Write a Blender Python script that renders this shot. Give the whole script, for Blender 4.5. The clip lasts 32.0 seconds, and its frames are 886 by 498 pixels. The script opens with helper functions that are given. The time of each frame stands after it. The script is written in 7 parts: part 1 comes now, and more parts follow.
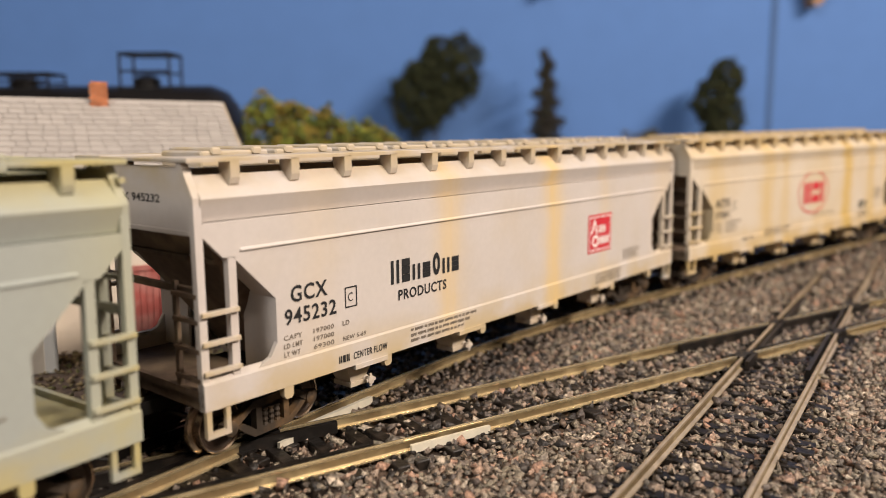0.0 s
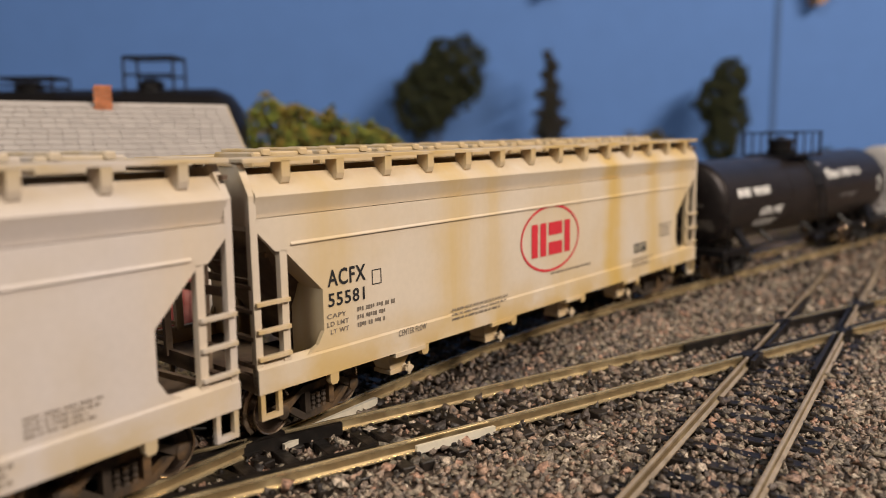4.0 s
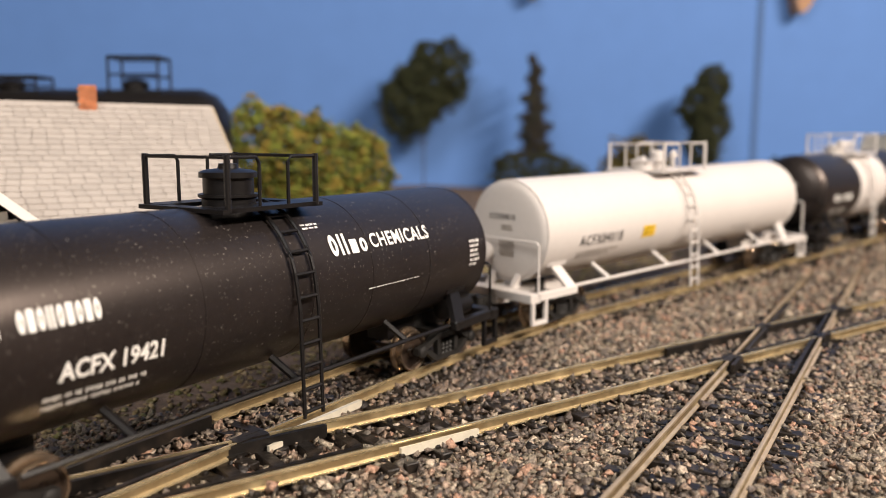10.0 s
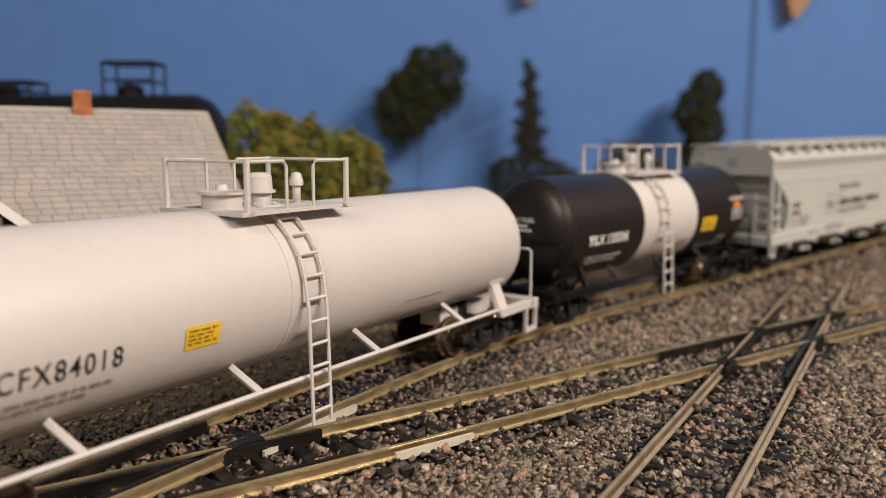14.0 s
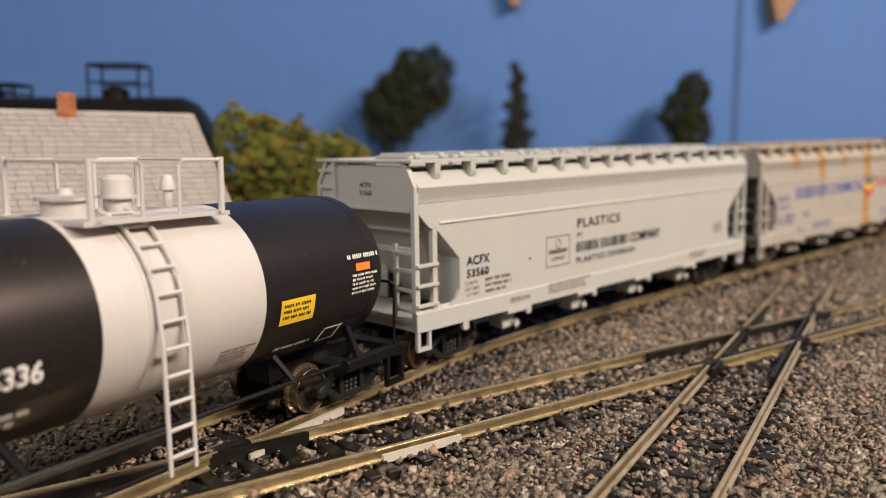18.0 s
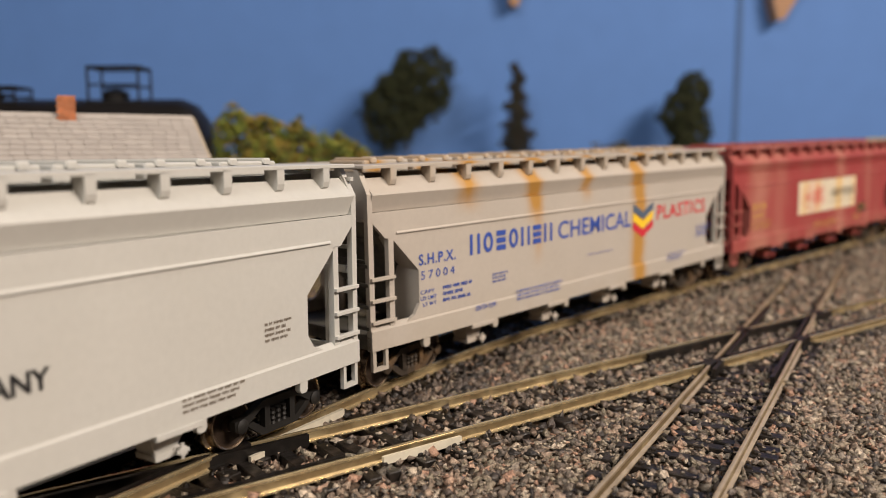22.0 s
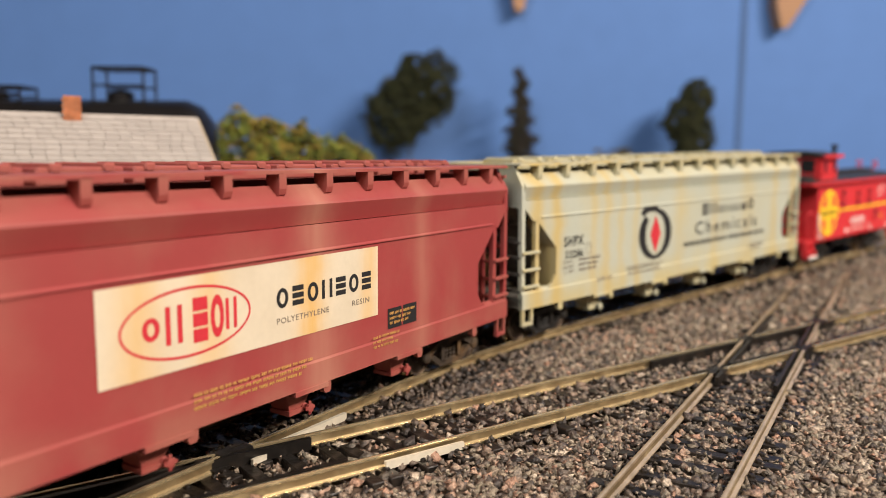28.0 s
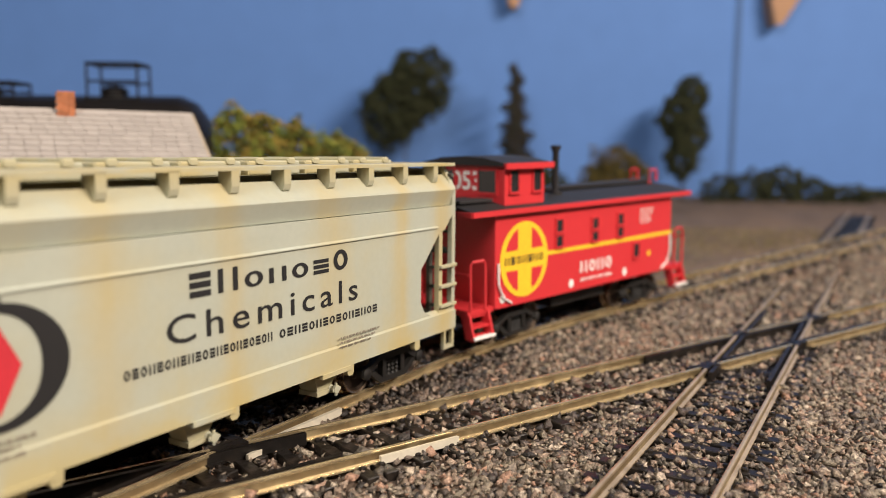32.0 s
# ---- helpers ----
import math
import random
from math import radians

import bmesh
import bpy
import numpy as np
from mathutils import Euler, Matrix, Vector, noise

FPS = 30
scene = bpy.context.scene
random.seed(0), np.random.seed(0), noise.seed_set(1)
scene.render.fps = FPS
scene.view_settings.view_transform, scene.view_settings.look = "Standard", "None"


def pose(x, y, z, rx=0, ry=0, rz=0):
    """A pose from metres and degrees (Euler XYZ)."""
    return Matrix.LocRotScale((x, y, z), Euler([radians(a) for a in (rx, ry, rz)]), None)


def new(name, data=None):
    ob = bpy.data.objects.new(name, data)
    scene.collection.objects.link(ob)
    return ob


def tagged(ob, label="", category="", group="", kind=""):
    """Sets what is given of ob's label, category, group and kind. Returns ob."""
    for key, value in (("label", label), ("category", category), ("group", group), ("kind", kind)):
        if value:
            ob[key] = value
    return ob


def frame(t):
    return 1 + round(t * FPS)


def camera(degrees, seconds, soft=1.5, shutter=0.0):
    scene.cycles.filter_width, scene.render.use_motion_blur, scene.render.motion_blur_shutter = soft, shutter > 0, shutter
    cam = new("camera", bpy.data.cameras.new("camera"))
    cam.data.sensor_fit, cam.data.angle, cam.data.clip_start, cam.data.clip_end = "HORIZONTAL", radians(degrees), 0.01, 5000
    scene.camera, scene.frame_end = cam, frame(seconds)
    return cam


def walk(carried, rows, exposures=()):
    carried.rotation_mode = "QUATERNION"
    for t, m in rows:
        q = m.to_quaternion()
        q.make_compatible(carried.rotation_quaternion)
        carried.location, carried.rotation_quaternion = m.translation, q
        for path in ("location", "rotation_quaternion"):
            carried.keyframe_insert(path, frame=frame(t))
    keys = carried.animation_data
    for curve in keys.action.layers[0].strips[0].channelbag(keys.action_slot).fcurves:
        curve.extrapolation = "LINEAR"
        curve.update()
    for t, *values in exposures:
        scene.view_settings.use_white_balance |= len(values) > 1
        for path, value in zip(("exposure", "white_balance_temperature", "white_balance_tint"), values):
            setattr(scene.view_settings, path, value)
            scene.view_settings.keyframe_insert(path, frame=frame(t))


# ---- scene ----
cam = camera(59.07, 32.0, soft=0.8)
cam.data.dof.use_dof = True
cam.data.dof.focus_distance = 0.155
cam.data.dof.aperture_fstop = 14.0
PATH = [
    (0, pose(-0.000434, 0.001662, 0.054873, 81.916, -0.003, 2.205)),
    (0.5, pose(-0.000378, 0.001593, 0.054816, 81.947, -0.052, 2.012)),
    (1, pose(-0.000318, 0.001532, 0.054714, 82.007, -0.093, 1.774)),
    (1.5, pose(-0.000228, 0.001586, 0.054889, 81.963, -0.082, 1.672)),
    (2, pose(-9.4e-05, 0.001668, 0.054766, 81.975, -0.007, 1.566)),
    (2.5, pose(-8e-05, 0.001612, 0.054762, 81.991, 0.08, 1.494)),
    (3, pose(-0.000191, 0.001535, 0.05496, 81.96, 0.237, 1.896)),
    (3.5, pose(-0.000399, 0.001736, 0.05472, 81.998, 0.391, 2.492)),
    (5.5, pose(-8.9e-05, 0.001287, 0.054641, 82.126, 0.294, 2.398)),
    (6, pose(-0.000163, 0.001418, 0.054764, 82.149, 0.326, 2.372)),
    (6.5, pose(-0.000162, 0.001412, 0.05481, 82.171, 0.321, 2.242)),
    (7, pose(-0.000381, 0.001422, 0.054861, 82.161, 0.201, 2.156)),
    (7.5, pose(-0.000321, 0.001396, 0.054814, 82.166, 0.127, 2.044)),
    (8, pose(-0.000268, 0.001322, 0.054833, 82.172, 0.123, 2.031)),
    (8.5, pose(-0.000461, 0.001478, 0.054892, 82.161, 0.131, 1.984)),
    (9, pose(-0.000348, 0.001375, 0.054898, 82.177, 0.069, 1.817)),
    (9.5, pose(-0.000506, 0.000404, 0.055041, 82.204, -0.108, 1.586)),
    (10, pose(-0.00064, 0.000521, 0.055072, 82.224, -0.23, 1.361)),
    (10.5, pose(-0.000526, 0.000473, 0.055031, 82.248, -0.282, 1.152)),
    (11, pose(-0.000354, 6.2e-05, 0.055006, 82.331, -0.28, 1.011)),
    (11.5, pose(-0.00018, -0.00047, 0.055014, 82.405, -0.163, 1.07)),
    (12, pose(-0.000167, -0.000639, 0.054945, 82.501, 0.031, 1.258)),
    (12.5, pose(-0.000268, 6.3e-05, 0.054889, 82.55, 0.098, 1.342)),
    (13, pose(-0.000423, 0.000289, 0.055037, 82.541, 0.034, 1.164)),
    (13.5, pose(-0.000356, 0.000417, 0.055132, 82.527, -0.063, 1.122)),
    (14, pose(-0.000559, 7.1e-05, 0.05515, 82.568, -0.167, 1.006)),
    (14.5, pose(-0.000304, -0.000252, 0.055097, 82.664, -0.172, 0.815)),
    (16.5, pose(-0.000417, -0.000855, 0.055202, 82.868, 0.061, 0.721)),
    (17, pose(-0.000326, 0.000139, 0.055043, 82.851, 0.008, 0.545)),
    (17.5, pose(-0.000173, 0.000156, 0.054984, 82.808, -0.066, 0.338)),
    (18, pose(-0.000145, 9.6e-05, 0.054967, 82.754, -0.066, 0.155)),
    (18.5, pose(-0.000136, 4.5e-05, 0.054942, 82.742, -0.042, 0.028)),
    (19, pose(0, -0, 0.0549, 82.75, -0, 0)),
    (19.5, pose(-9.6e-05, -0.000219, 0.055004, 82.733, -0.006, -0.042)),
    (20, pose(-0.000247, 0.000606, 0.054944, 82.715, 0.057, 0.015)),
    (20.5, pose(-0.00014, 0.000343, 0.054977, 82.743, 0.254, 0.244)),
    (21, pose(1.6e-05, 0.000299, 0.055124, 82.736, 0.268, 0.413)),
    (21.5, pose(-5.1e-05, 0.000365, 0.055014, 82.792, 0.186, 0.302)),
    (22, pose(0.000169, 0.00024, 0.055032, 82.814, 0.179, 0.193)),
    (22.5, pose(0.000196, -7e-06, 0.05521, 82.805, 0.153, 0.072)),
    (23, pose(-0.000195, -0.000263, 0.055033, 82.86, 0.027, -0.083)),
    (23.5, pose(-0.000225, 0.000323, 0.055047, 82.841, -0.038, -0.174)),
    (24, pose(-7.7e-05, 6.1e-05, 0.055058, 82.867, -0.086, -0.221)),
    (24.5, pose(0.000106, -9.1e-05, 0.055287, 82.875, -0.044, -0.269)),
    (25, pose(-2.1e-05, 0.000155, 0.055004, 82.983, 0.047, -0.139)),
    (25.5, pose(-6.4e-05, -2.6e-05, 0.055129, 83.018, 0.296, 0.434)),
    (27.5, pose(-0.000518, 0.000162, 0.05519, 83.112, -0.412, 0.574)),
    (28, pose(-0.000553, 0.000359, 0.055188, 83.106, -0.498, 0.363)),
    (28.5, pose(-0.000613, -7e-06, 0.05511, 83.108, -0.511, 0.305)),
    (29, pose(-0.000513, 0.000187, 0.055058, 83.087, -0.501, 0.278)),
    (29.5, pose(-0.000572, 0.000225, 0.055107, 83.088, -0.523, 0.185)),
    (30, pose(-0.000816, 0.000351, 0.055165, 83.063, -0.588, 0.051)),
    (30.5, pose(-0.000673, 0.000331, 0.05494, 83.043, -0.61, 0.003)),
    (31, pose(-0.000617, 0.000382, 0.054985, 82.934, -0.59, -0.015)),
    (31.5, pose(-0.000566, 0.00039, 0.054895, 82.902, -0.571, 0.018)),
    (32, pose(-0.00049, 7.7e-05, 0.054964, 82.861, -0.518, 0.007)),
]
# the camera's automatic exposure, in stops
EXPOSURES = [(0, 0.26), (1.5, 0.11), (3, -0.04), (6, 0.02), (8, 0.23), (9, 0.44), (10, 0.58), (11, 0.53), (12, 0.30), (14, -0.07), (17, 0.12), (20, 0.04), (22, 0.10), (23, 0.02), (24, 0.20), (25, 0.27), (28, 0.40), (31, 0.34), (32, 0.34)]
walk(cam, PATH, EXPOSURES)

# ---- light: two lamps inferred out of view, a warm one to the east and a cooler one behind the viewer; the added room shell returns their light ----
world = bpy.data.worlds.new("room_air")
scene.world = world
world.use_nodes = True
world.node_tree.nodes["Background"].inputs[0].default_value = (0.9, 0.95, 1.0, 1)
world.node_tree.nodes["Background"].inputs[1].default_value = 0.006
scene.view_settings.exposure = 0.0
tube_data = bpy.data.lights.new("tube_lamp_light", "AREA")
tube_data.shape, tube_data.size, tube_data.size_y = "RECTANGLE", 0.80, 0.14
tube_data.energy, tube_data.color = 25.0, (1.0, 0.86, 0.74)
tube = new("tube_lamp_light", tube_data)
# its long side runs along the track, its face is turned down to the layout
axis_z = (Vector((0.90, -0.34, 0.86)) - Vector((0.05, 0.28, 0.03))).normalized()
axis_x = (Vector((0.55, 0.83, 0)) - axis_z * axis_z.dot(Vector((0.55, 0.83, 0)))).normalized()
axis_y = axis_z.cross(axis_x)
tube.matrix_world = Matrix(((axis_x.x, axis_y.x, axis_z.x, 0.90), (axis_x.y, axis_y.y, axis_z.y, -0.34), (axis_x.z, axis_y.z, axis_z.z, 0.86), (0, 0, 0, 1)))
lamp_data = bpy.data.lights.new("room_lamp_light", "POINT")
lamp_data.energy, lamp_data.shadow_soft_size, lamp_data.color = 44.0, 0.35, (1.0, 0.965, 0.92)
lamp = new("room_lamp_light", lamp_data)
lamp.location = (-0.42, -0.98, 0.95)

# ---- mesh helper: all sizes below are in millimetres ----
K = 0.001


class Geo:
    """Collects vertices and faces of one part, in millimetres."""

    def __init__(self):
        self.v, self.f = [], []

    def add(self, vs, fs):
        n = len(self.v)
        self.v.extend(vs)
        self.f.extend([tuple(n + i for i in f) for f in fs])
        return self

    def box(self, x0, x1, y0, y1, z0, z1):
        vs = [(x, y, z) for x in (x0, x1) for y in (y0, y1) for z in (z0, z1)]
        return self.add(vs, [(0, 1, 3, 2), (4, 6, 7, 5), (0, 4, 5, 1), (2, 3, 7, 6), (0, 2, 6, 4), (1, 5, 7, 3)])

    def bbox(self, x0, x1, y0, y1, z0, z1, c):
        """A box with its top and long edges chamfered by c."""
        prof = [(y0, z0), (y1, z0), (y1, z1 - c), (y1 - c, z1), (y0 + c, z1), (y0, z1 - c)]
        return self.prism_x(prof, x0, x1, c)

    def prism_x(self, prof, x0, x1, c=0.0):
        """A closed (y, z) profile run along x; c draws the ends in a little."""
        n = len(prof)
        cy, cz = sum(p[0] for p in prof) / n, sum(p[1] for p in prof) / n
        rings = [(x0, c), (x1, c)] if c == 0 else [(x0, c), (x0 + c, 0), (x1 - c, 0), (x1, c)]
        vs, fs = [], []
        for x, ins in rings:
            for y, z in prof:
                vs.append((x, y + (ins if y < cy else -ins), z + (ins if z < cz else -ins)))
        for r in range(len(rings) - 1):
            for i in range(n):
                j = (i + 1) % n
                fs.append((r * n + i, (r + 1) * n + i, (r + 1) * n + j, r * n + j))
        fs.append(tuple(range(n)))
        fs.append(tuple((len(rings) - 1) * n + i for i in reversed(range(n))))
        return self.add(vs, fs)

    def prism_y(self, poly, y0, y1):
        """A closed (x, z) polygon given depth along y."""
        n = len(poly)
        vs = [(x, y0, z) for x, z in poly] + [(x, y1, z) for x, z in poly]
        fs = [tuple(range(n)), tuple(reversed(range(n, 2 * n)))]
        fs += [(i, i + n, (i + 1) % n + n, (i + 1) % n) for i in range(n)]
        return self.add(vs, fs)

    def prism_z(self, poly, z0, z1):
        n = len(poly)
        vs = [(x, y, z0) for x, y in poly] + [(x, y, z1) for x, y in poly]
        fs = [tuple(reversed(range(n))), tuple(range(n, 2 * n))]
        fs += [(i, (i + 1) % n, (i + 1) % n + n, i + n) for i in range(n)]
        return self.add(vs, fs)

    def tube(self, pts, r, seg=6):
        """A round bar through the points."""
        pts = [Vector(p) for p in pts]
        vs, fs = [], []
        for i, p in enumerate(pts):
            a = pts[max(i - 1, 0)]
            b = pts[min(i + 1, len(pts) - 1)]
            d = (b - a).normalized()
            u = d.orthogonal().normalized()
            ref = Vector((0, 0, 1)) if abs(d.z) < 0.9 else Vector((1, 0, 0))
            u = d.cross(ref).normalized()
            w = d.cross(u)
            for k in range(seg):
                an = 2 * math.pi * k / seg
                vs.append(tuple(p + r * (math.cos(an) * u + math.sin(an) * w)))
        for i in range(len(pts) - 1):
            for k in range(seg):
                j = (k + 1) % seg
                fs.append((i * seg + k, i * seg + j, (i + 1) * seg + j, (i + 1) * seg + k))
        fs.append(tuple(reversed(range(seg))))
        fs.append(tuple((len(pts) - 1) * seg + k for k in range(seg)))
        return self.add(vs, fs)

    def lathe(self, prof, axis="x", centre=(0, 0, 0), seg=32, caps=True):
        """Turns (along, radius) pairs about an axis."""
        vs, fs = [], []
        for a, r in prof:
            for k in range(seg):
                an = 2 * math.pi * k / seg
                c, s = r * math.cos(an), r * math.sin(an)
                p = (a, c, s) if axis == "x" else (s, a, c) if axis == "y" else (c, s, a)
                vs.append((p[0] + centre[0], p[1] + centre[1], p[2] + centre[2]))
        for i in range(len(prof) - 1):
            for k in range(seg):
                j = (k + 1) % seg
                fs.append((i * seg + k, i * seg + j, (i + 1) * seg + j, (i + 1) * seg + k))
        if caps:
            fs.append(tuple(reversed(range(seg))))
            fs.append(tuple((len(prof) - 1) * seg + k for k in range(seg)))
        return self.add(vs, fs)

    def mesh(self, name, smooth=0.0):
        me = bpy.data.meshes.new(name)
        me.from_pydata([(a * K, b * K, c * K) for a, b, c in self.v], [], self.f)
        bm = bmesh.new()
        bm.from_mesh(me)
        bmesh.ops.recalc_face_normals(bm, faces=bm.faces)
        bm.to_mesh(me)
        bm.free()
        if smooth:
            me.polygons.foreach_set("use_smooth", [True] * len(me.polygons))
            me.set_sharp_from_angle(angle=radians(smooth))
        return me


def part(name, geo, material, parent, label="", smooth=0.0, at=None):
    me = geo.mesh(name, smooth) if isinstance(geo, Geo) else geo
    if material is not None and not me.materials:
        me.materials.append(material)
    ob = new(name, me)
    ob.parent = parent
    if at is not None:
        ob.matrix_basis = at
    if label:
        ob["label"] = label
    return ob


def thing(name, label, category, group="", kind="", at=None):
    ob = new(name)
    ob.empty_display_size = 0.01
    if at is not None:
        ob.matrix_basis = at
    return tagged(ob, label, category, group, kind)


def mm(x, y, z, rx=0, ry=0, rz=0):
    return pose(x * K, y * K, z * K, rx, ry, rz)


# ---- materials ----
def mat(name, base, rough=0.6, metal=0.0, vary=0.12, grain=900.0, bump=0.0, stain=None, stain_amount=0.0, stain_scale=60.0, stain_from=0.48, spec=0.5, per_object=0.0, sheen=None):
    """Base colour with fine grain, a broad uneven tone and optional stains, and relief."""
    m = bpy.data.materials.new(name)
    m.use_nodes = True
    t = m.node_tree
    b = t.nodes["Principled BSDF"]
    b.inputs["Roughness"].default_value, b.inputs["Metallic"].default_value = rough, metal
    b.inputs["Specular IOR Level"].default_value = spec
    # tint put into a paint's reflections; warm on the tanks, against the backdrop's blue
    if sheen:
        b.inputs["Specular Tint"].default_value = (*sheen, 1)
    co = t.nodes.new("ShaderNodeTexCoord").outputs["Object"]
    fine = t.nodes.new("ShaderNodeTexNoise")
    fine.inputs["Scale"].default_value, fine.inputs["Detail"].default_value = grain, 4
    broad = t.nodes.new("ShaderNodeTexNoise")
    broad.inputs["Scale"].default_value, broad.inputs["Detail"].default_value = grain / 14, 3
    t.links.new(co, fine.inputs["Vector"])
    t.links.new(co, broad.inputs["Vector"])
    add = t.nodes.new("ShaderNodeMath")
    add.operation = "ADD"
    t.links.new(fine.outputs["Fac"], add.inputs[0])
    t.links.new(broad.outputs["Fac"], add.inputs[1])
    rng = t.nodes.new("ShaderNodeMapRange")
    rng.inputs[1].default_value, rng.inputs[2].default_value = 0.6, 1.4
    rng.inputs[3].default_value, rng.inputs[4].default_value = 1 - vary, 1 + vary
    t.links.new(add.outputs[0], rng.inputs[0])
    value = rng.outputs[0]
    if per_object:
        info = t.nodes.new("ShaderNodeObjectInfo")
        r2 = t.nodes.new("ShaderNodeMapRange")
        r2.inputs[3].default_value, r2.inputs[4].default_value = 1 - per_object, 1 + per_object
        t.links.new(info.outputs["Random"], r2.inputs[0])
        mul = t.nodes.new("ShaderNodeMath")
        mul.operation = "MULTIPLY"
        t.links.new(value, mul.inputs[0])
        t.links.new(r2.outputs[0], mul.inputs[1])
        value = mul.outputs[0]
    mix = t.nodes.new("ShaderNodeVectorMath")
    mix.operation = "SCALE"
    mix.inputs[0].default_value = base
    t.links.new(value, mix.inputs["Scale"])
    colour = mix.outputs[0]
    if stain:
        n = t.nodes.new("ShaderNodeTexNoise")
        n.inputs["Scale"].default_value, n.inputs["Detail"].default_value = stain_scale, 5
        t.links.new(co, n.inputs["Vector"])
        ramp = t.nodes.new("ShaderNodeMapRange")
        ramp.inputs[1].default_value, ramp.inputs[2].default_value = stain_from, 0.72
        ramp.inputs[4].default_value = stain_amount
        t.links.new(n.outputs["Fac"], ramp.inputs[0])
        mc = t.nodes.new("ShaderNodeMix")
        mc.data_type = "RGBA"
        t.links.new(ramp.outputs[0], mc.inputs["Factor"])
        t.links.new(colour, mc.inputs["A"])
        mc.inputs["B"].default_value = (*stain, 1)
        colour = mc.outputs["Result"]
    t.links.new(colour, b.inputs["Base Color"])
    if bump:
        bp = t.nodes.new("ShaderNodeBump")
        bp.inputs["Distance"].default_value = bump * K
        bp.inputs["Strength"].default_value = 0.6
        t.links.new(fine.outputs["Fac"], bp.inputs["Height"])
        t.links.new(bp.outputs[0], b.inputs["Normal"])
    return m


M_RAIL = mat("brass_toned_rail", (0.74, 0.60, 0.36), 0.22, 0.75, 0.25, 420, stain=(0.30, 0.21, 0.10), stain_amount=0.6, stain_scale=130.0)
# shade under the rail head is put into the web's brown; mottling is real
M_RAIL_WEB = mat("shaded_rail_web", (0.17, 0.122, 0.062), 0.5, 0.3, 0.3, 420, stain=(0.60, 0.50, 0.30), stain_amount=0.5, stain_scale=110.0)
M_RAIL_WORN = mat("worn_nickel_rail", (0.50, 0.39, 0.26), 0.38, 0.5, 0.22, 420, stain=(0.24, 0.17, 0.10), stain_amount=0.7, stain_scale=130.0)
M_TIE = mat("dark_plastic_tie", (0.0085, 0.0065, 0.0052), 0.42, 0, 0.5, 700, 0.35, stain=(0.045, 0.033, 0.024), stain_amount=0.6, stain_scale=260.0, spec=0.35, per_object=0.35)
M_FROG = mat("black_plastic_frog", (0.008, 0.0065, 0.0055), 0.45, 0, 0.4, 700, 0.2, stain=(0.040, 0.028, 0.020), stain_amount=0.5, stain_scale=240.0, spec=0.3)
M_BLACK = mat("satin_black_paint", (0.007, 0.006, 0.006), 0.40, 0, 0.25, 900, spec=0.3)
M_DARK = mat("dark_underframe", (0.008, 0.007, 0.006), 0.6, 0, 0.35, 900)
M_RUSTY = mat("weathered_truck", (0.034, 0.023, 0.014), 0.75, 0, 0.5, 900, stain=(0.24, 0.13, 0.045), stain_amount=0.7, stain_scale=170.0)
M_HUB = mat("dark_wheel_face", (0.045, 0.030, 0.021), 0.4, 0.4, 0.4, 700)
M_WHEEL = mat("wheel_steel", (0.36, 0.27, 0.19), 0.25, 0.9, 0.3, 900)
M_WHITE = mat("white_tank_paint", (0.570, 0.530, 0.500), 0.5, 0, 0.04, 700)
def island(name, colours, rough=0.9, vary=0.3, scale=900.0, bump=0.0):
    """A colour picked for each lump out of a few, with grain."""
    m = bpy.data.materials.new(name)
    m.use_nodes = True
    t = m.node_tree
    b = t.nodes["Principled BSDF"]
    b.inputs["Roughness"].default_value = rough
    geo = t.nodes.new("ShaderNodeNewGeometry")
    ramp = t.nodes.new("ShaderNodeValToRGB")
    ramp.color_ramp.interpolation = "CONSTANT"
    e = ramp.color_ramp.elements
    while len(e) < len(colours):
        e.new(0.5)
    for i, c in enumerate(colours):
        e[i].position = i / len(colours)
        e[i].color = (*c, 1)
    t.links.new(geo.outputs["Random Per Island"], ramp.inputs[0])
    n = t.nodes.new("ShaderNodeTexNoise")
    n.inputs["Scale"].default_value = scale
    n.inputs["Detail"].default_value = 4
    t.links.new(t.nodes.new("ShaderNodeTexCoord").outputs["Object"], n.inputs["Vector"])
    r = t.nodes.new("ShaderNodeMapRange")
    r.inputs[1].default_value, r.inputs[2].default_value = 0.3, 0.7
    r.inputs[3].default_value, r.inputs[4].default_value = 1 - vary, 1 + vary
    t.links.new(n.outputs["Fac"], r.inputs[0])
    s = t.nodes.new("ShaderNodeVectorMath")
    s.operation = "SCALE"
    t.links.new(ramp.outputs[0], s.inputs[0])
    t.links.new(r.outputs[0], s.inputs["Scale"])
    t.links.new(s.outputs[0], b.inputs["Base Color"])
    if bump:
        bp = t.nodes.new("ShaderNodeBump")
        bp.inputs["Distance"].default_value, bp.inputs["Strength"].default_value = bump * K, 1.0
        t.links.new(n.outputs["Fac"], bp.inputs["Height"])
        t.links.new(bp.outputs[0], b.inputs["Normal"])
    return m


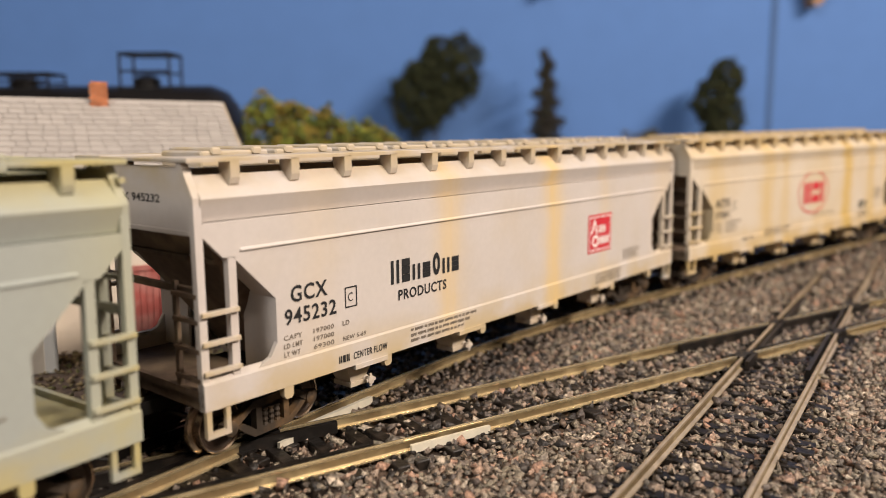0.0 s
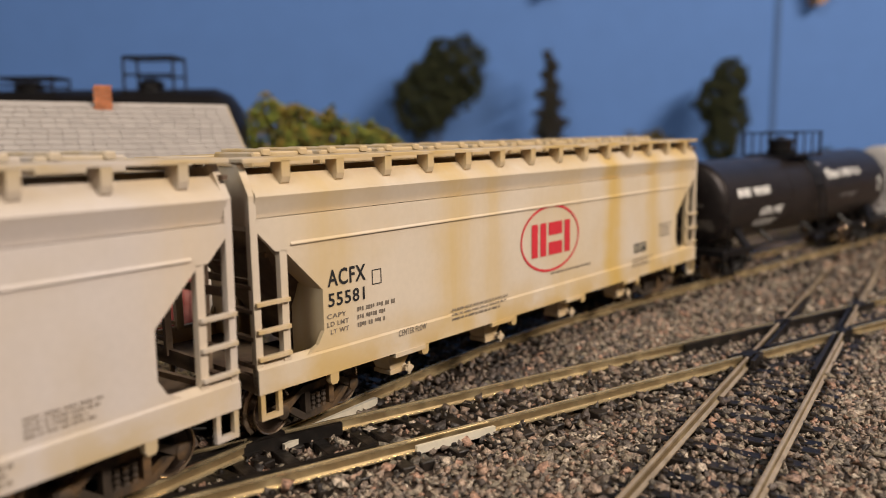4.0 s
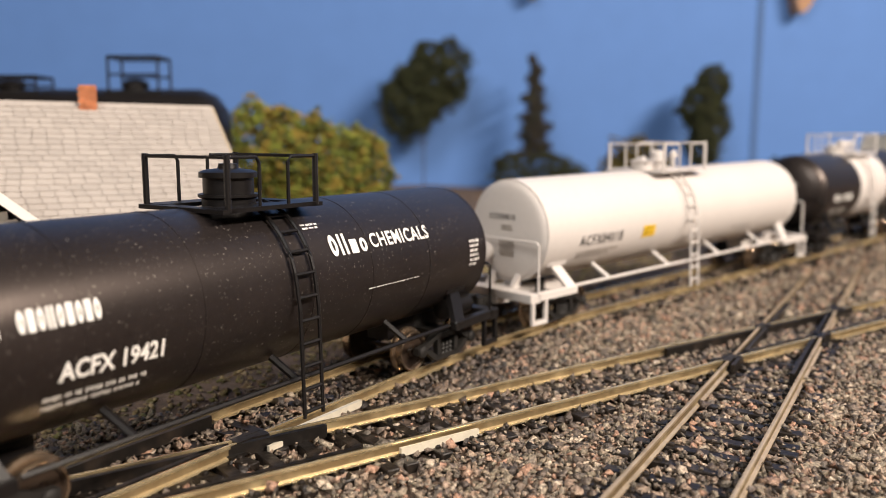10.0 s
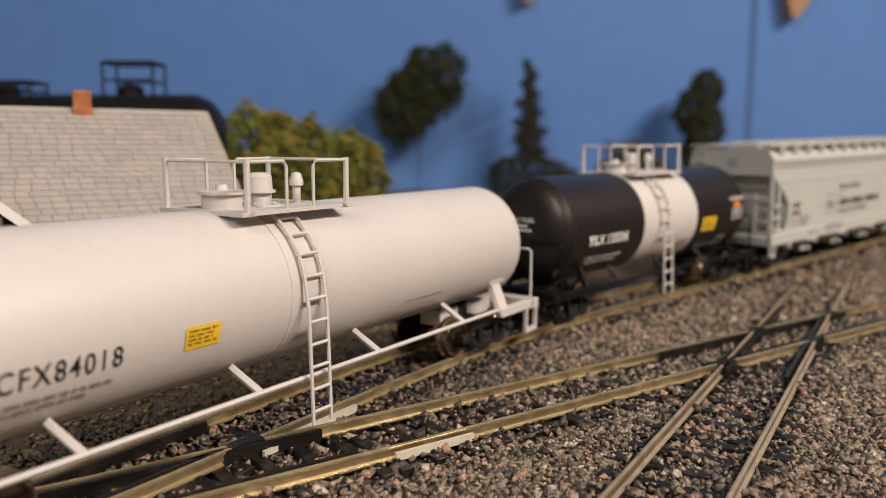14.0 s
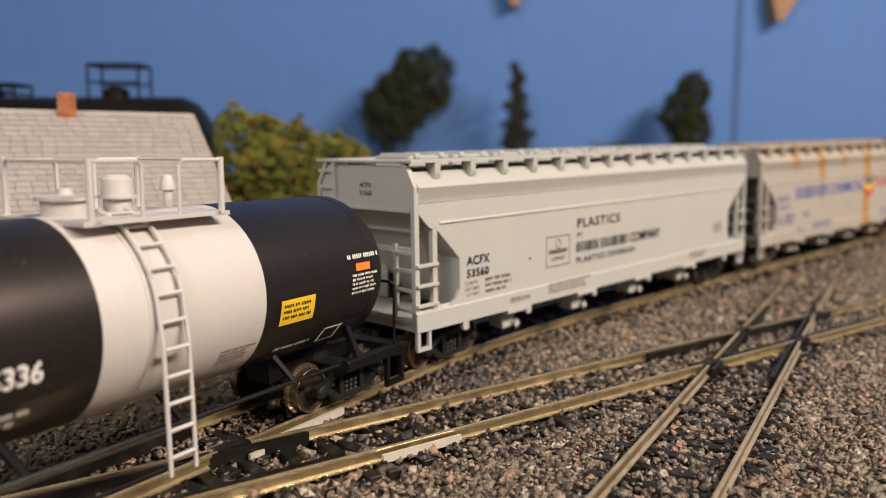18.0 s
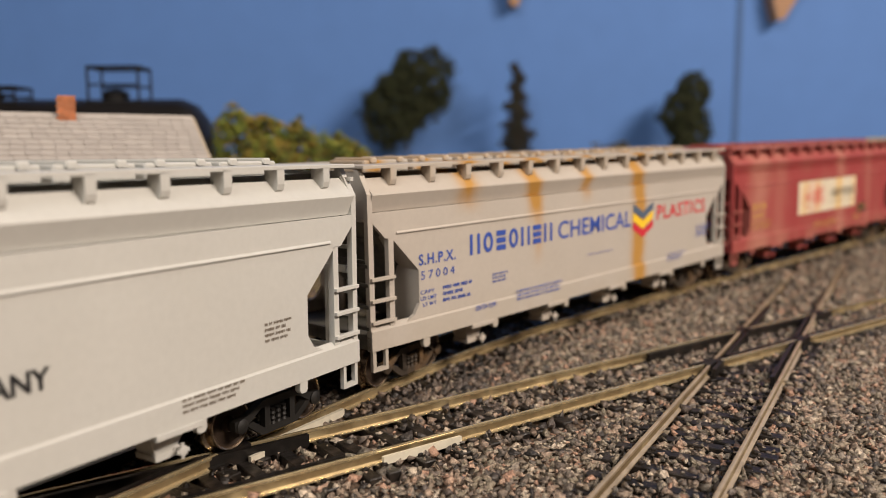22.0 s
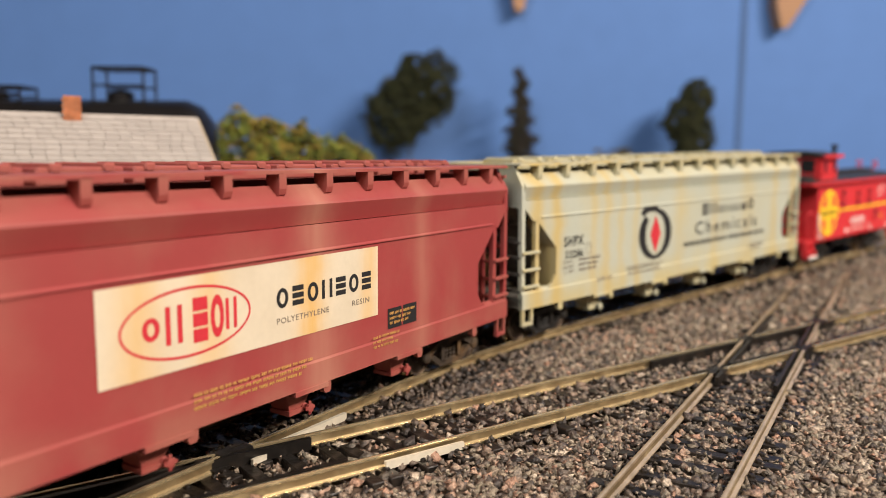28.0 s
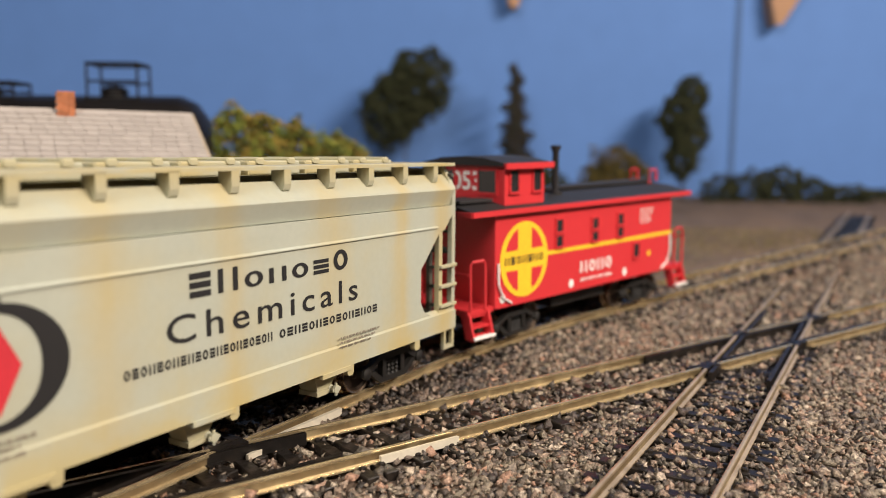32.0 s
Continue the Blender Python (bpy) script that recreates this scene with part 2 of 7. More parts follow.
def paint(name, base, bands=(), stain=(0.62, 0.40, 0.12), rough=0.62, grime=0.25, grime_colour=(0.35, 0.27, 0.17), edge=0.0):
    """Weathered car paint: broad grime, and soft run-down stains at given places (x, width, strength, lowest z), in millimetres."""
    m = mat(name, base, rough, 0, 0.05, 700)
    t = m.node_tree
    b = t.nodes["Principled BSDF"]
    colour = b.inputs["Base Color"].links[0].from_socket
    co = t.nodes.new("ShaderNodeTexCoord").outputs["Object"]
    sep = t.nodes.new("ShaderNodeSeparateXYZ")
    t.links.new(co, sep.inputs[0])

    def math_node(op, a, c=None, d=None):
        n = t.nodes.new("ShaderNodeMath")
        n.operation = op
        for k, v in enumerate((a, c, d)):
            if v is None:
                continue
            if isinstance(v, (int, float)):
                n.inputs[k].default_value = v
            else:
                t.links.new(v, n.inputs[k])
        return n.outputs[0]

    def noise_node(sx, sz, detail=4):
        mp = t.nodes.new("ShaderNodeMapping")
        mp.inputs["Scale"].default_value = (sx, sx, sz)
        t.links.new(co, mp.inputs[0])
        n = t.nodes.new("ShaderNodeTexNoise")
        n.inputs["Scale"].default_value, n.inputs["Detail"].default_value = 1.0, detail
        t.links.new(mp.outputs[0], n.inputs["Vector"])
        return n.outputs["Fac"]

    def blend(fac, col, second):
        mc = t.nodes.new("ShaderNodeMix")
        mc.data_type = "RGBA"
        t.links.new(fac, mc.inputs["Factor"])
        t.links.new(col, mc.inputs["A"])
        mc.inputs["B"].default_value = (*second, 1)
        return mc.outputs["Result"]

    streak = noise_node(420.0, 45.0)
    if edge:
        # road dirt that clings to the sill and the roof edge in uneven patches
        for z0, z1 in ((0.0215, 0.0125), (0.0455, 0.0525)):
            near_edge = t.nodes.new("ShaderNodeMapRange")
            near_edge.inputs[1].default_value, near_edge.inputs[2].default_value = z0, z1
            t.links.new(sep.outputs[2], near_edge.inputs[0])
            patch = t.nodes.new("ShaderNodeMapRange")
            patch.inputs[1].default_value, patch.inputs[2].default_value = 0.34, 0.60
            t.links.new(noise_node(95.0, 130.0), patch.inputs[0])
            f = math_node("MULTIPLY", math_node("MULTIPLY", near_edge.outputs[0], patch.outputs[0]), edge)
            colour = blend(f, colour, grime_colour)
    if grime:
        big = noise_node(70.0, 55.0)
        f = math_node("MULTIPLY", math_node("SMOOTH_MIN", math_node("MAXIMUM", math_node("SUBTRACT", big, 0.46), 0.0), 0.3, 0.1), grime * 4)
        f = math_node("MINIMUM", math_node("MULTIPLY", f, math_node("ADD", streak, 0.4)), 0.9)
        colour = blend(f, colour, grime_colour)
    if bands:
        wob = math_node("MULTIPLY", math_node("SUBTRACT", noise_node(30.0, 120.0, 2), 0.5), 0.006)
        x = math_node("ADD", sep.outputs[0], wob)
        total = None
        for c, w, k, z0 in bands:
            d = math_node("DIVIDE", math_node("SUBTRACT", x, c * K), w * K)
            e = math_node("POWER", 2.718, math_node("MULTIPLY", math_node("MULTIPLY", d, d), -1.0))
            up = t.nodes.new("ShaderNodeMapRange")
            up.interpolation_type = "SMOOTHSTEP"
            up.inputs[1].default_value, up.inputs[2].default_value = (z0 - 4) * K, (z0 + 5) * K
            t.links.new(sep.outputs[2], up.inputs[0])
            e = math_node("MULTIPLY", math_node("MULTIPLY", e, k), up.outputs[0])
            total = e if total is None else math_node("ADD", total, e)
        total = math_node("MINIMUM", math_node("MULTIPLY", total, math_node("ADD", math_node("MULTIPLY", streak, 0.9), 0.55)), 0.95)
        colour = blend(total, colour, stain)
    t.links.new(colour, b.inputs["Base Color"])
    return m


M_JOINT = mat("bright_joiner", (0.78, 0.72, 0.58), 0.3, 0.35, 0.15, 500)
M_STONE = island("ballast_stone", [(0.250, 0.186, 0.136), (0.330, 0.240, 0.175), (0.150, 0.118, 0.092), (0.360, 0.235, 0.165), (0.235, 0.192, 0.138), (0.300, 0.245, 0.180), (0.110, 0.088, 0.070), (0.270, 0.210, 0.150), (0.340, 0.200, 0.135), (0.190, 0.152, 0.112), (0.215, 0.178, 0.125), (0.460, 0.375, 0.285), (0.130, 0.108, 0.084), (0.245, 0.200, 0.155), (0.285, 0.205, 0.150), (0.175, 0.135, 0.105)], 0.5, 0.6, 1500.0, 0.7)
M_STONE_DARK = island("dark_ballast_stone", [(0.100, 0.075, 0.058), (0.045, 0.036, 0.030), (0.160, 0.120, 0.090), (0.070, 0.052, 0.042), (0.200, 0.140, 0.100), (0.120, 0.095, 0.080), (0.030, 0.025, 0.022)], 0.5, 0.5, 1400.0, 0.5)
M_TURF = island("ground_foam", [(0.20, 0.155, 0.075), (0.26, 0.195, 0.10), (0.13, 0.105, 0.045), (0.30, 0.235, 0.13), (0.17, 0.12, 0.07), (0.15, 0.14, 0.05), (0.23, 0.16, 0.09)], 0.95)
M_ASPHALT = mat("black_edge", (0.009, 0.009, 0.009), 0.8, 0, 0.4, 800, 0.3)
M_GROUND = mat("ballast_bed", (0.122, 0.084, 0.061), 0.95, 0, 0.6, 520, 1.2, stain=(0.22, 0.13, 0.06), stain_amount=0.55, stain_scale=9.0)
M_SKY = mat("painted_blue_backdrop", (0.112, 0.24, 0.57), 0.85, 0, 0.05, 30)

# ---- track plan: centrelines in millimetres, z from the rail tops ----
def line_path(x, y, heading, s0, s1, step=4.0):
    a = radians(heading)
    n = int((s1 - s0) / step) + 1
    return [(x + math.cos(a) * (s0 + i * step), y + math.sin(a) * (s0 + i * step), 0.0, a) for i in range(n)]


def grade(s):
    d = min(max(0.0, s), 500.0)
    return 0.0236 * d * d / (d + 60)


# the main line, from its near end: an arc round the board's west side, a straight, the curve
# before the house, a straight, and an arc that turns it along the backdrop: (start, length, turn in degrees)
NEAR_STRAIGHT = 260.0
CURVE_R = 465.0
CURVE = radians(15.7) * CURVE_R
FAR_ARC = radians(42.8) * 560.0
NEAR_ARC = radians(148.5) * 380.0


def ahead(x, y, a, q, r=0.0):
    """q millimetres on from x, y at heading a, turning to the right with radius r."""
    if not r:
        return x + q * math.cos(a), y + q * math.sin(a), a
    b = a - q / r
    return x + r * (math.sin(a) - math.sin(b)), y + r * (math.cos(b) - math.cos(a)), b


def main_line(s):
    """Centre, height and heading of the train's track at s millimetres."""
    a0 = radians(58.5)
    x, y = -33.0, 169.0
    if s <= 0:
        q = min(-s, NEAR_STRAIGHT)
        x, y, a = x - q * math.cos(a0), y - q * math.sin(a0), a0
        rest = -s - q
        if rest > 0:
            q = min(rest, NEAR_ARC)
            b = a - q / 380.0
            x, y, a = x - 380.0 * (math.sin(a) - math.sin(b)), y - 380.0 * (math.cos(b) - math.cos(a)), b
            rest -= q
            x, y = x - rest * math.cos(a), y - rest * math.sin(a)
        return x, y, 0.0, a
    a = a0
    for length, r in ((CURVE, CURVE_R), (560.0 - CURVE, 0.0), (FAR_ARC, 560.0), (1e9, 0.0)):
        q = min(s, length)
        x, y, a = ahead(x, y, a, q, r)
        s -= q
        if s <= 0:
            break
    return x, y, 0.0, a


def on_grade(s):
    x, y, _, a = main_line(s)
    return x, y, grade(s), a


A_PATH = [on_grade(-1960 + 4 * i) for i in range(980)]
B_PATH = line_path(48.6, 194.9, 36.2, -330, 760)
C_PATH = line_path(77.3, 195.5, 59.8, -190, 640)


def rail(geo, path, off, flip=1):
    """A rail of I section along a path, off millimetres to its left."""
    prof = [(-0.85, -2.5), (0.85, -2.5), (0.85, -2.2), (0.22, -1.9), (0.22, -0.8), (0.38, -0.6), (0.38, -0.08), (0.28, 0.0), (-0.28, 0.0), (-0.38, -0.08), (-0.38, -0.6), (-0.22, -0.8), (-0.22, -1.9), (-0.85, -2.2)]
    n = len(prof)
    vs, fs = [], []
    for x, y, z, a in path:
        for p, q in prof:
            o = off + p
            vs.append((x - math.sin(a) * o, y + math.cos(a) * o, z + q))
    for i in range(len(path) - 1):
        for k in range(n):
            j = (k + 1) % n
            fs.append((i * n + k, (i + 1) * n + k, (i + 1) * n + j, i * n + j))
    fs.append(tuple(range(n)))
    fs.append(tuple((len(path) - 1) * n + k for k in reversed(range(n))))
    geo.add(vs, fs)
    return [1 if k in (3, 4, 10, 11) else 0 for i in range(len(path) - 1) for k in range(n)] + [0, 0]


def track(label, path, keep, metal):
    """Two rails and their ties; keep tells which stretch has ties of its own."""
    tr = thing("railway_track", label, "track", kind="structure")
    for off in (-8.7, 8.7):
        g = Geo()
        which = rail(g, path, off)
        ob = part("rail", g, metal, tr, smooth=40)
        ob.data.materials.append(M_RAIL_WEB)
        ob.data.polygons.foreach_set("material_index", which)
    far = Geo()
    n = 0
    step = 0.0
    for i in range(len(path) - 1):
        x, y, z, a = path[i]
        step += 4.0
        if step < 7.2:
            continue
        step -= 7.2
        m = Matrix.Translation((x, y, z)) @ Matrix.Rotation(a + random.uniform(-0.02, 0.02), 4, "Z")
        if keep(x, y):
            part("tie", TIES[n % 3], M_TIE, tr, at=mm(x, y, z, 0, 0, math.degrees(a) + random.uniform(-1.2, 1.2)))
            n += 1
        else:
            b = Geo().box(-1.35, 1.35, -14.5, 14.5, -4.6, -2.5)
            far.add([tuple(m @ Vector(v)) for v in b.v], b.f)
    tagged(part("far_ties", far, M_TIE, tr), kind="stuff")
    return tr


def tie_mesh(k):
    g = Geo().bbox(-1.35, 1.35, -14.5 + 0.3 * k, 14.5 - 0.2 * k, -4.6, -2.5, 0.18)
    for y in (-8.7, 8.7):
        for d in (-1.5, 1.5):
            g.lathe([(-2.6, 0.7), (-2.1, 0.65), (-1.9, 0.4)], "z", (0, y + d * 1.15, 0), 8)
    return g.mesh("tie")


TIES = [tie_mesh(k) for k in range(3)]
for me in TIES:
    me.materials.append(M_TIE)


def near(x, y):
    return 70 < y < 480 and abs(x) < 0.72 * y + 30


track_main = track("model railway track with brass-toned rails curving away", A_PATH, near, M_RAIL)
track_cross = track("straight brass-railed model track crossing two others", B_PATH, near, M_RAIL)
track_side = track("straight model track with worn rails in grey ballast", C_PATH, near, M_RAIL_WORN)

# black plastic frogs, guard rails and bright joints where the tracks cross
def at_crossing(p, q):
    """The point where two straight lines (x, y, heading) meet."""
    a, b = Vector((math.cos(p[2]), math.sin(p[2]))), Vector((math.cos(q[2]), math.sin(q[2])))
    d = Vector((q[0] - p[0], q[1] - p[1]))
    k = (d.x * b.y - d.y * b.x) / (a.x * b.y - a.y * b.x)
    return p[0] + a.x * k, p[1] + a.y * k


B0 = (48.6, 194.9, radians(36.2))
C0 = (77.3, 195.5, radians(59.8))
A0 = (-33.0, 169.0, radians(58.5))


def shifted(l, off):
    return l[0] - math.sin(l[2]) * off, l[1] + math.cos(l[2]) * off, l[2]


def strip(geo, l, off, origin, s0, s1, half, z0, z1):
    """A straight strip beside a rail, off millimetres from the line l, from s0 to s1 past the origin."""
    m = Matrix.Translation((origin[0], origin[1], 0)) @ Matrix.Rotation(l[2], 4, "Z")
    b = Geo().box(s0, s1, off - half, off + half, z0, z1)
    geo.add([tuple(m @ Vector(v)) for v in b.v], b.f)


for name, l1, l2, host in (("near", A0, B0, track_cross), ("far", B0, C0, track_side)):
    for oa in (-8.7, 8.7):
        for ob_ in (-8.7, 8.7):
            pt = at_crossing(shifted(l1, oa), shifted(l2, ob_))
            g = Geo()
            for l, top in ((l1, 0.06), (l2, 0.05)):
                strip(g, l, 0, pt, -3.6, 3.6, 0.7, -2.4, top)
                strip(g, l, 0, pt, -6, 6, 1.5, -2.5, top - 1.9)
            part("frog", g, M_FROG, host, "black plastic crossing frog")
    mid = at_crossing(l1, l2)
    for l in (l1, l2):
        for side in (-1, 1):
            g = Geo()
            strip(g, l, side * 6.9, mid, -48, 59 if name == "near" and l is l2 else 48, 0.5, -2.5, -0.12)
            part("guard_rail", g, M_FROG, host, "black plastic guard rail")
    g = Geo()
    strip(g, l2, 0, mid, -34, 34, 13, -4.5, -2.75)
    part("tie_web", g, M_TIE, host, "dark plastic web between the ties")

g = Geo()
strip(g, A0, -11.2, (A0[0], A0[1]), -20, 2, 0.45, -2.3, -0.7)
part("rail_joiner", g, M_JOINT, track_main, "bright metal strip beside the rail")
g = Geo()
strip(g, A0, -12.6, (A0[0], A0[1]), -27, -16, 0.35, -2.4, -1.3)
part("rail_joiner", g, M_JOINT, track_main, "bright metal strip beside the rail")
g = Geo()
strip(g, B0, -10.2, (B0[0], B0[1]), -82, -64, 0.4, -2.4, -0.9)
part("rail_joiner", g, M_JOINT, track_cross, "bright metal strip beside the rail")

# ---- ground, ballast and turf ----
def track_distance(x, y):
    """Distance from the nearest track centre and along it, for arrays."""
    d = np.full(x.shape, 1e9)
    for l in (B0, C0):
        d = np.minimum(d, np.abs(-(x - l[0]) * math.sin(l[2]) + (y - l[1]) * math.cos(l[2])))
    pts = np.array([p[:2] for p in A_PATH])[::2]
    for i in range(0, len(pts), 40):
        seg = pts[i:i + 40]
        dd = np.sqrt((x[:, None] - seg[None, :, 0]) ** 2 + (y[:, None] - seg[None, :, 1]) ** 2).min(1)
        d = np.minimum(d, dd)
    return d


def past_main(x, y):
    """Signed distance to the far side of the train's track, for arrays."""
    pts = np.array([p for p in A_PATH])[::2]
    i = np.argmin((x[:, None] - pts[None, :, 0]) ** 2 + (y[:, None] - pts[None, :, 1]) ** 2, axis=1)
    p = pts[i]
    return -(x - p[:, 0]) * np.sin(p[:, 3]) + (y - p[:, 1]) * np.cos(p[:, 3])


def terrain():
    xs = np.concatenate([np.linspace(-1800, -260, 12), np.arange(-240, 620, 6.0), np.linspace(640, 2600, 14)])
    ys = np.concatenate([np.linspace(-420, 60, 8), np.arange(70, 620, 6.0), np.linspace(630, 1062, 36)])
    X, Y = np.meshgrid(xs, ys)
    pts = np.array([p for p in A_PATH])[::4]
    flat = np.c_[X.ravel(), Y.ravel()]
    lift = np.zeros(len(flat))
    for k in range(0, len(flat), 4000):
        c = flat[k:k + 4000]
        dd = (c[:, :1] - pts[None, :, 0]) ** 2 + (c[:, 1:] - pts[None, :, 1]) ** 2
        j = dd.argmin(1)
        lift[k:k + 4000] = pts[j, 2] * np.exp(-np.maximum(np.sqrt(dd.min(1)) - 14, 0) / 16)
    Z = -4.3 + lift
    for i in range(len(flat)):
        x, y = flat[i]
        if y > 380:
            Z[i] += min(1.0, (y - 380) / 300) * 5.0 * noise.noise((x / 130, y / 130, 0.3))
        if y > 800:
            Z[i] += 9 * math.exp(-((x - 640) / 130) ** 2 - ((y - 1000) / 80) ** 2)
    n, m = len(ys), len(xs)
    fs = [(r * m + c, r * m + c + 1, (r + 1) * m + c + 1, (r + 1) * m + c) for r in range(n - 1) for c in range(m - 1)]
    me = bpy.data.meshes.new("ground")
    me.from_pydata([(a * K, b * K, c * K) for (a, b), c in zip(flat.tolist(), Z.tolist())], [], fs)
    me.polygons.foreach_set("use_smooth", [True] * len(me.polygons))
    me.materials.append(M_GROUND)
    return me


ground = tagged(new("ground", terrain()), "grey-brown ballast ground with patches of turf", "ground", kind="structure")

STONE = [Vector(v).normalized() for v in ((1, 0.2, 0.1), (-0.9, 0.3, 0.2), (0.1, 1, -0.1), (-0.2, -1, 0.15), (0.15, 0.1, 1), (-0.1, 0.1, -1))]
STONE_F = ((0, 2, 4), (2, 1, 4), (1, 3, 4), (3, 0, 4), (2, 0, 5), (1, 2, 5), (3, 1, 5), (0, 3, 5))


def scatter(name, label, pos, size, material, seed, flat=0.75, spread=0.35, rough=0.38):
    """One mesh of many small irregular lumps at pos (n, 3), with radii size (n)."""
    rg = np.random.default_rng(seed)
    n = len(pos)
    base = np.array([tuple(v) for v in STONE])
    v = np.repeat(base[None], n, 0) * (1 + rg.uniform(-spread, spread, (n, 6, 1)))
    v += rg.uniform(-rough, rough, (n, 6, 3))
    an = rg.uniform(0, 6.283, n)
    ti = rg.uniform(-0.7, 0.7, n)
    c, s = np.cos(ti)[:, None], np.sin(ti)[:, None]
    v[..., 1], v[..., 2] = v[..., 1] * c - v[..., 2] * s, v[..., 1] * s + v[..., 2] * c
    c, s = np.cos(an)[:, None], np.sin(an)[:, None]
    v[..., 0], v[..., 1] = v[..., 0] * c - v[..., 1] * s, v[..., 0] * s + v[..., 1] * c
    v[..., 2] *= flat
    v = v * size[:, None, None] + pos[:, None, :]
    f = (np.array(STONE_F)[None] + 6 * np.arange(n)[:, None, None]).reshape(-1)
    me = bpy.data.meshes.new(name)
    me.vertices.add(n * 6)
    me.vertices.foreach_set("co", (v * K).reshape(-1).astype(np.float32))
    me.loops.add(len(f))
    me.loops.foreach_set("vertex_index", f.astype(np.int32))
    me.polygons.add(n * 8)
    me.polygons.foreach_set("loop_start", (3 * np.arange(n * 8)).astype(np.int32))
    me.polygons.foreach_set("loop_total", np.full(n * 8, 3, np.int32))
    me.update(calc_edges=True)
    me.materials.append(material)
    return tagged(new(name, me), label, name.replace("_", " "), kind="stuff")


def ballast(x0, x1, y0, y1, gap, size, seed, cover=1.0):
    rg = np.random.default_rng(seed)
    X, Y = np.meshgrid(np.arange(x0, x1, gap), np.arange(y0, y1, gap))
    x = X.ravel() + rg.uniform(-0.6, 0.6, X.size) * gap
    y = Y.ravel() + rg.uniform(-0.6, 0.6, X.size) * gap
    ok = (np.abs(x) < 0.66 * y + 14) & (rg.uniform(size=x.size) < cover) & (y < y1) & (y >= y0)
    x, y = x[ok], y[ok]
    side = past_main(x, y)
    edge = 26 + 6 * np.sin(x / 23) + 3 * np.sin(x / 7)
    ok = side < edge
    x, y, side = x[ok], y[ok], side[ok]
    # the black shoulder at the layout's near edge stays bare
    bare = ((x - 79) * 0.866 - (y - 134) * 0.5) > 1.5 + 1.5 * np.sin(y / 5)
    x, y = x[~bare], y[~bare]
    d = track_distance(x, y)
    lane = np.abs(d - 8.7)
    between = d < 14.5
    # the plastic turnout ties at the near crossing are swept clean, and their ends stand clear of the stones
    db = np.abs(-(x - B0[0]) * math.sin(B0[2]) + (y - B0[1]) * math.cos(B0[2]))
    sb = (x - B0[0]) * math.cos(B0[2]) + (y - B0[1]) * math.sin(B0[2])
    swept = np.clip((-42 - sb) / 26, 0, 1)
    fill = np.where(db < 8.2, 0.95 - 0.62 * swept, np.where(db < 15.5, 0.62, 0.95))
    keep = (lane > 1.05) & ((~between & (db > 15.5)) | (rg.uniform(size=x.size) < fill))
    x, y, between = x[keep], y[keep], between[keep]
    r = size * (0.5 + 0.95 * rg.uniform(size=x.size) ** 2.0)
    pts = np.array([p for p in A_PATH])[::4]
    lift = np.zeros(x.size)
    for k in range(0, x.size, 4000):
        dd = (x[k:k + 4000, None] - pts[None, :, 0]) ** 2 + (y[k:k + 4000, None] - pts[None, :, 1]) ** 2
        lift[k:k + 4000] = pts[dd.argmin(1), 2] * np.exp(-np.maximum(np.sqrt(dd.min(1)) - 14, 0) / 16)
    z = np.where(between, -3.55, -3.7) + rg.uniform(-0.35, 0.5, x.size) + lift
    z = np.where(between & (rg.uniform(size=x.size) < np.where(np.abs(-(x - C0[0]) * math.sin(C0[2]) + (y - C0[1]) * math.cos(C0[2])) < 15, 0.30, 0.42)), z + 0.85, z)
    # darker stones, most of them about the near crossing and between the rails
    dark_pick = 0.7 * np.exp(-((x + 2) ** 2 + (y - 190) ** 2) / 34.0 ** 2) + np.where(between, 0.16, 0.06)
    return np.c_[x, y, z], r, rg.uniform(size=x.size) < dark_pick


pos1, r1, o1 = ballast(-110, 170, 92, 250, 1.0, 0.86, 3)
pos2, r2, o2 = ballast(-80, 260, 250, 420, 1.5, 1.05, 4)
pos3, r3, o3 = ballast(60, 420, 420, 640, 2.7, 1.8, 5, 0.95)
pos4, r4, o4 = ballast(190, 640, 640, 930, 5.0, 3.0, 6, 0.75)
pos, r, dark_pick = np.concatenate([pos1, pos2, pos3, pos4]), np.concatenate([r1, r2, r3, r4]), np.concatenate([o1, o2, o3, o4])
scatter("ballast_stone", "loose crushed stone ballast in grey, brown and pinkish grains", pos[~dark_pick], r[~dark_pick], M_STONE, 7, 0.8, 0.5, 0.55)
scatter("ballast_stone", "dark ballast stones, most of them lying about the crossing", pos[dark_pick], r[dark_pick] * 1.15, M_STONE_DARK, 8, 0.8, 0.5, 0.55)
g = Geo()
g.add([(78.5, 130, -3.85), (260, 130, -3.85), (260, 420, -3.85), (246, 420, -3.85)], [(0, 1, 2, 3)])
g.prism_z([(74, 120), (300, 120), (420, 470), (276, 470)], -4.6, -3.95)
tagged(part("roadbed_edge", g, M_ASPHALT, None), "black painted edge of the layout board beside the ballast", "board edge", kind="structure")


def turf():
    rg = np.random.default_rng(11)
    n = 60000
    x = rg.uniform(-230, 330, n)
    y = rg.uniform(120, 620, n)
    side = past_main(x, y)
    ok = (side > 21 + 5 * np.sin(x / 17)) & (np.abs(x) < 0.64 * y + 20)
    ok &= (y < 420) | (rg.uniform(size=n) < 0.45)
    x, y = x[ok], y[ok]
    return np.c_[x, y, np.full(x.size, -4.1) + rg.uniform(-0.2, 0.7, x.size)], rg.uniform(0.45, 1.2, x.size)


pos, r = turf()
scatter("ground_turf", "olive and straw ground foam behind the train's track", pos, r, M_TURF, 12, 0.6)
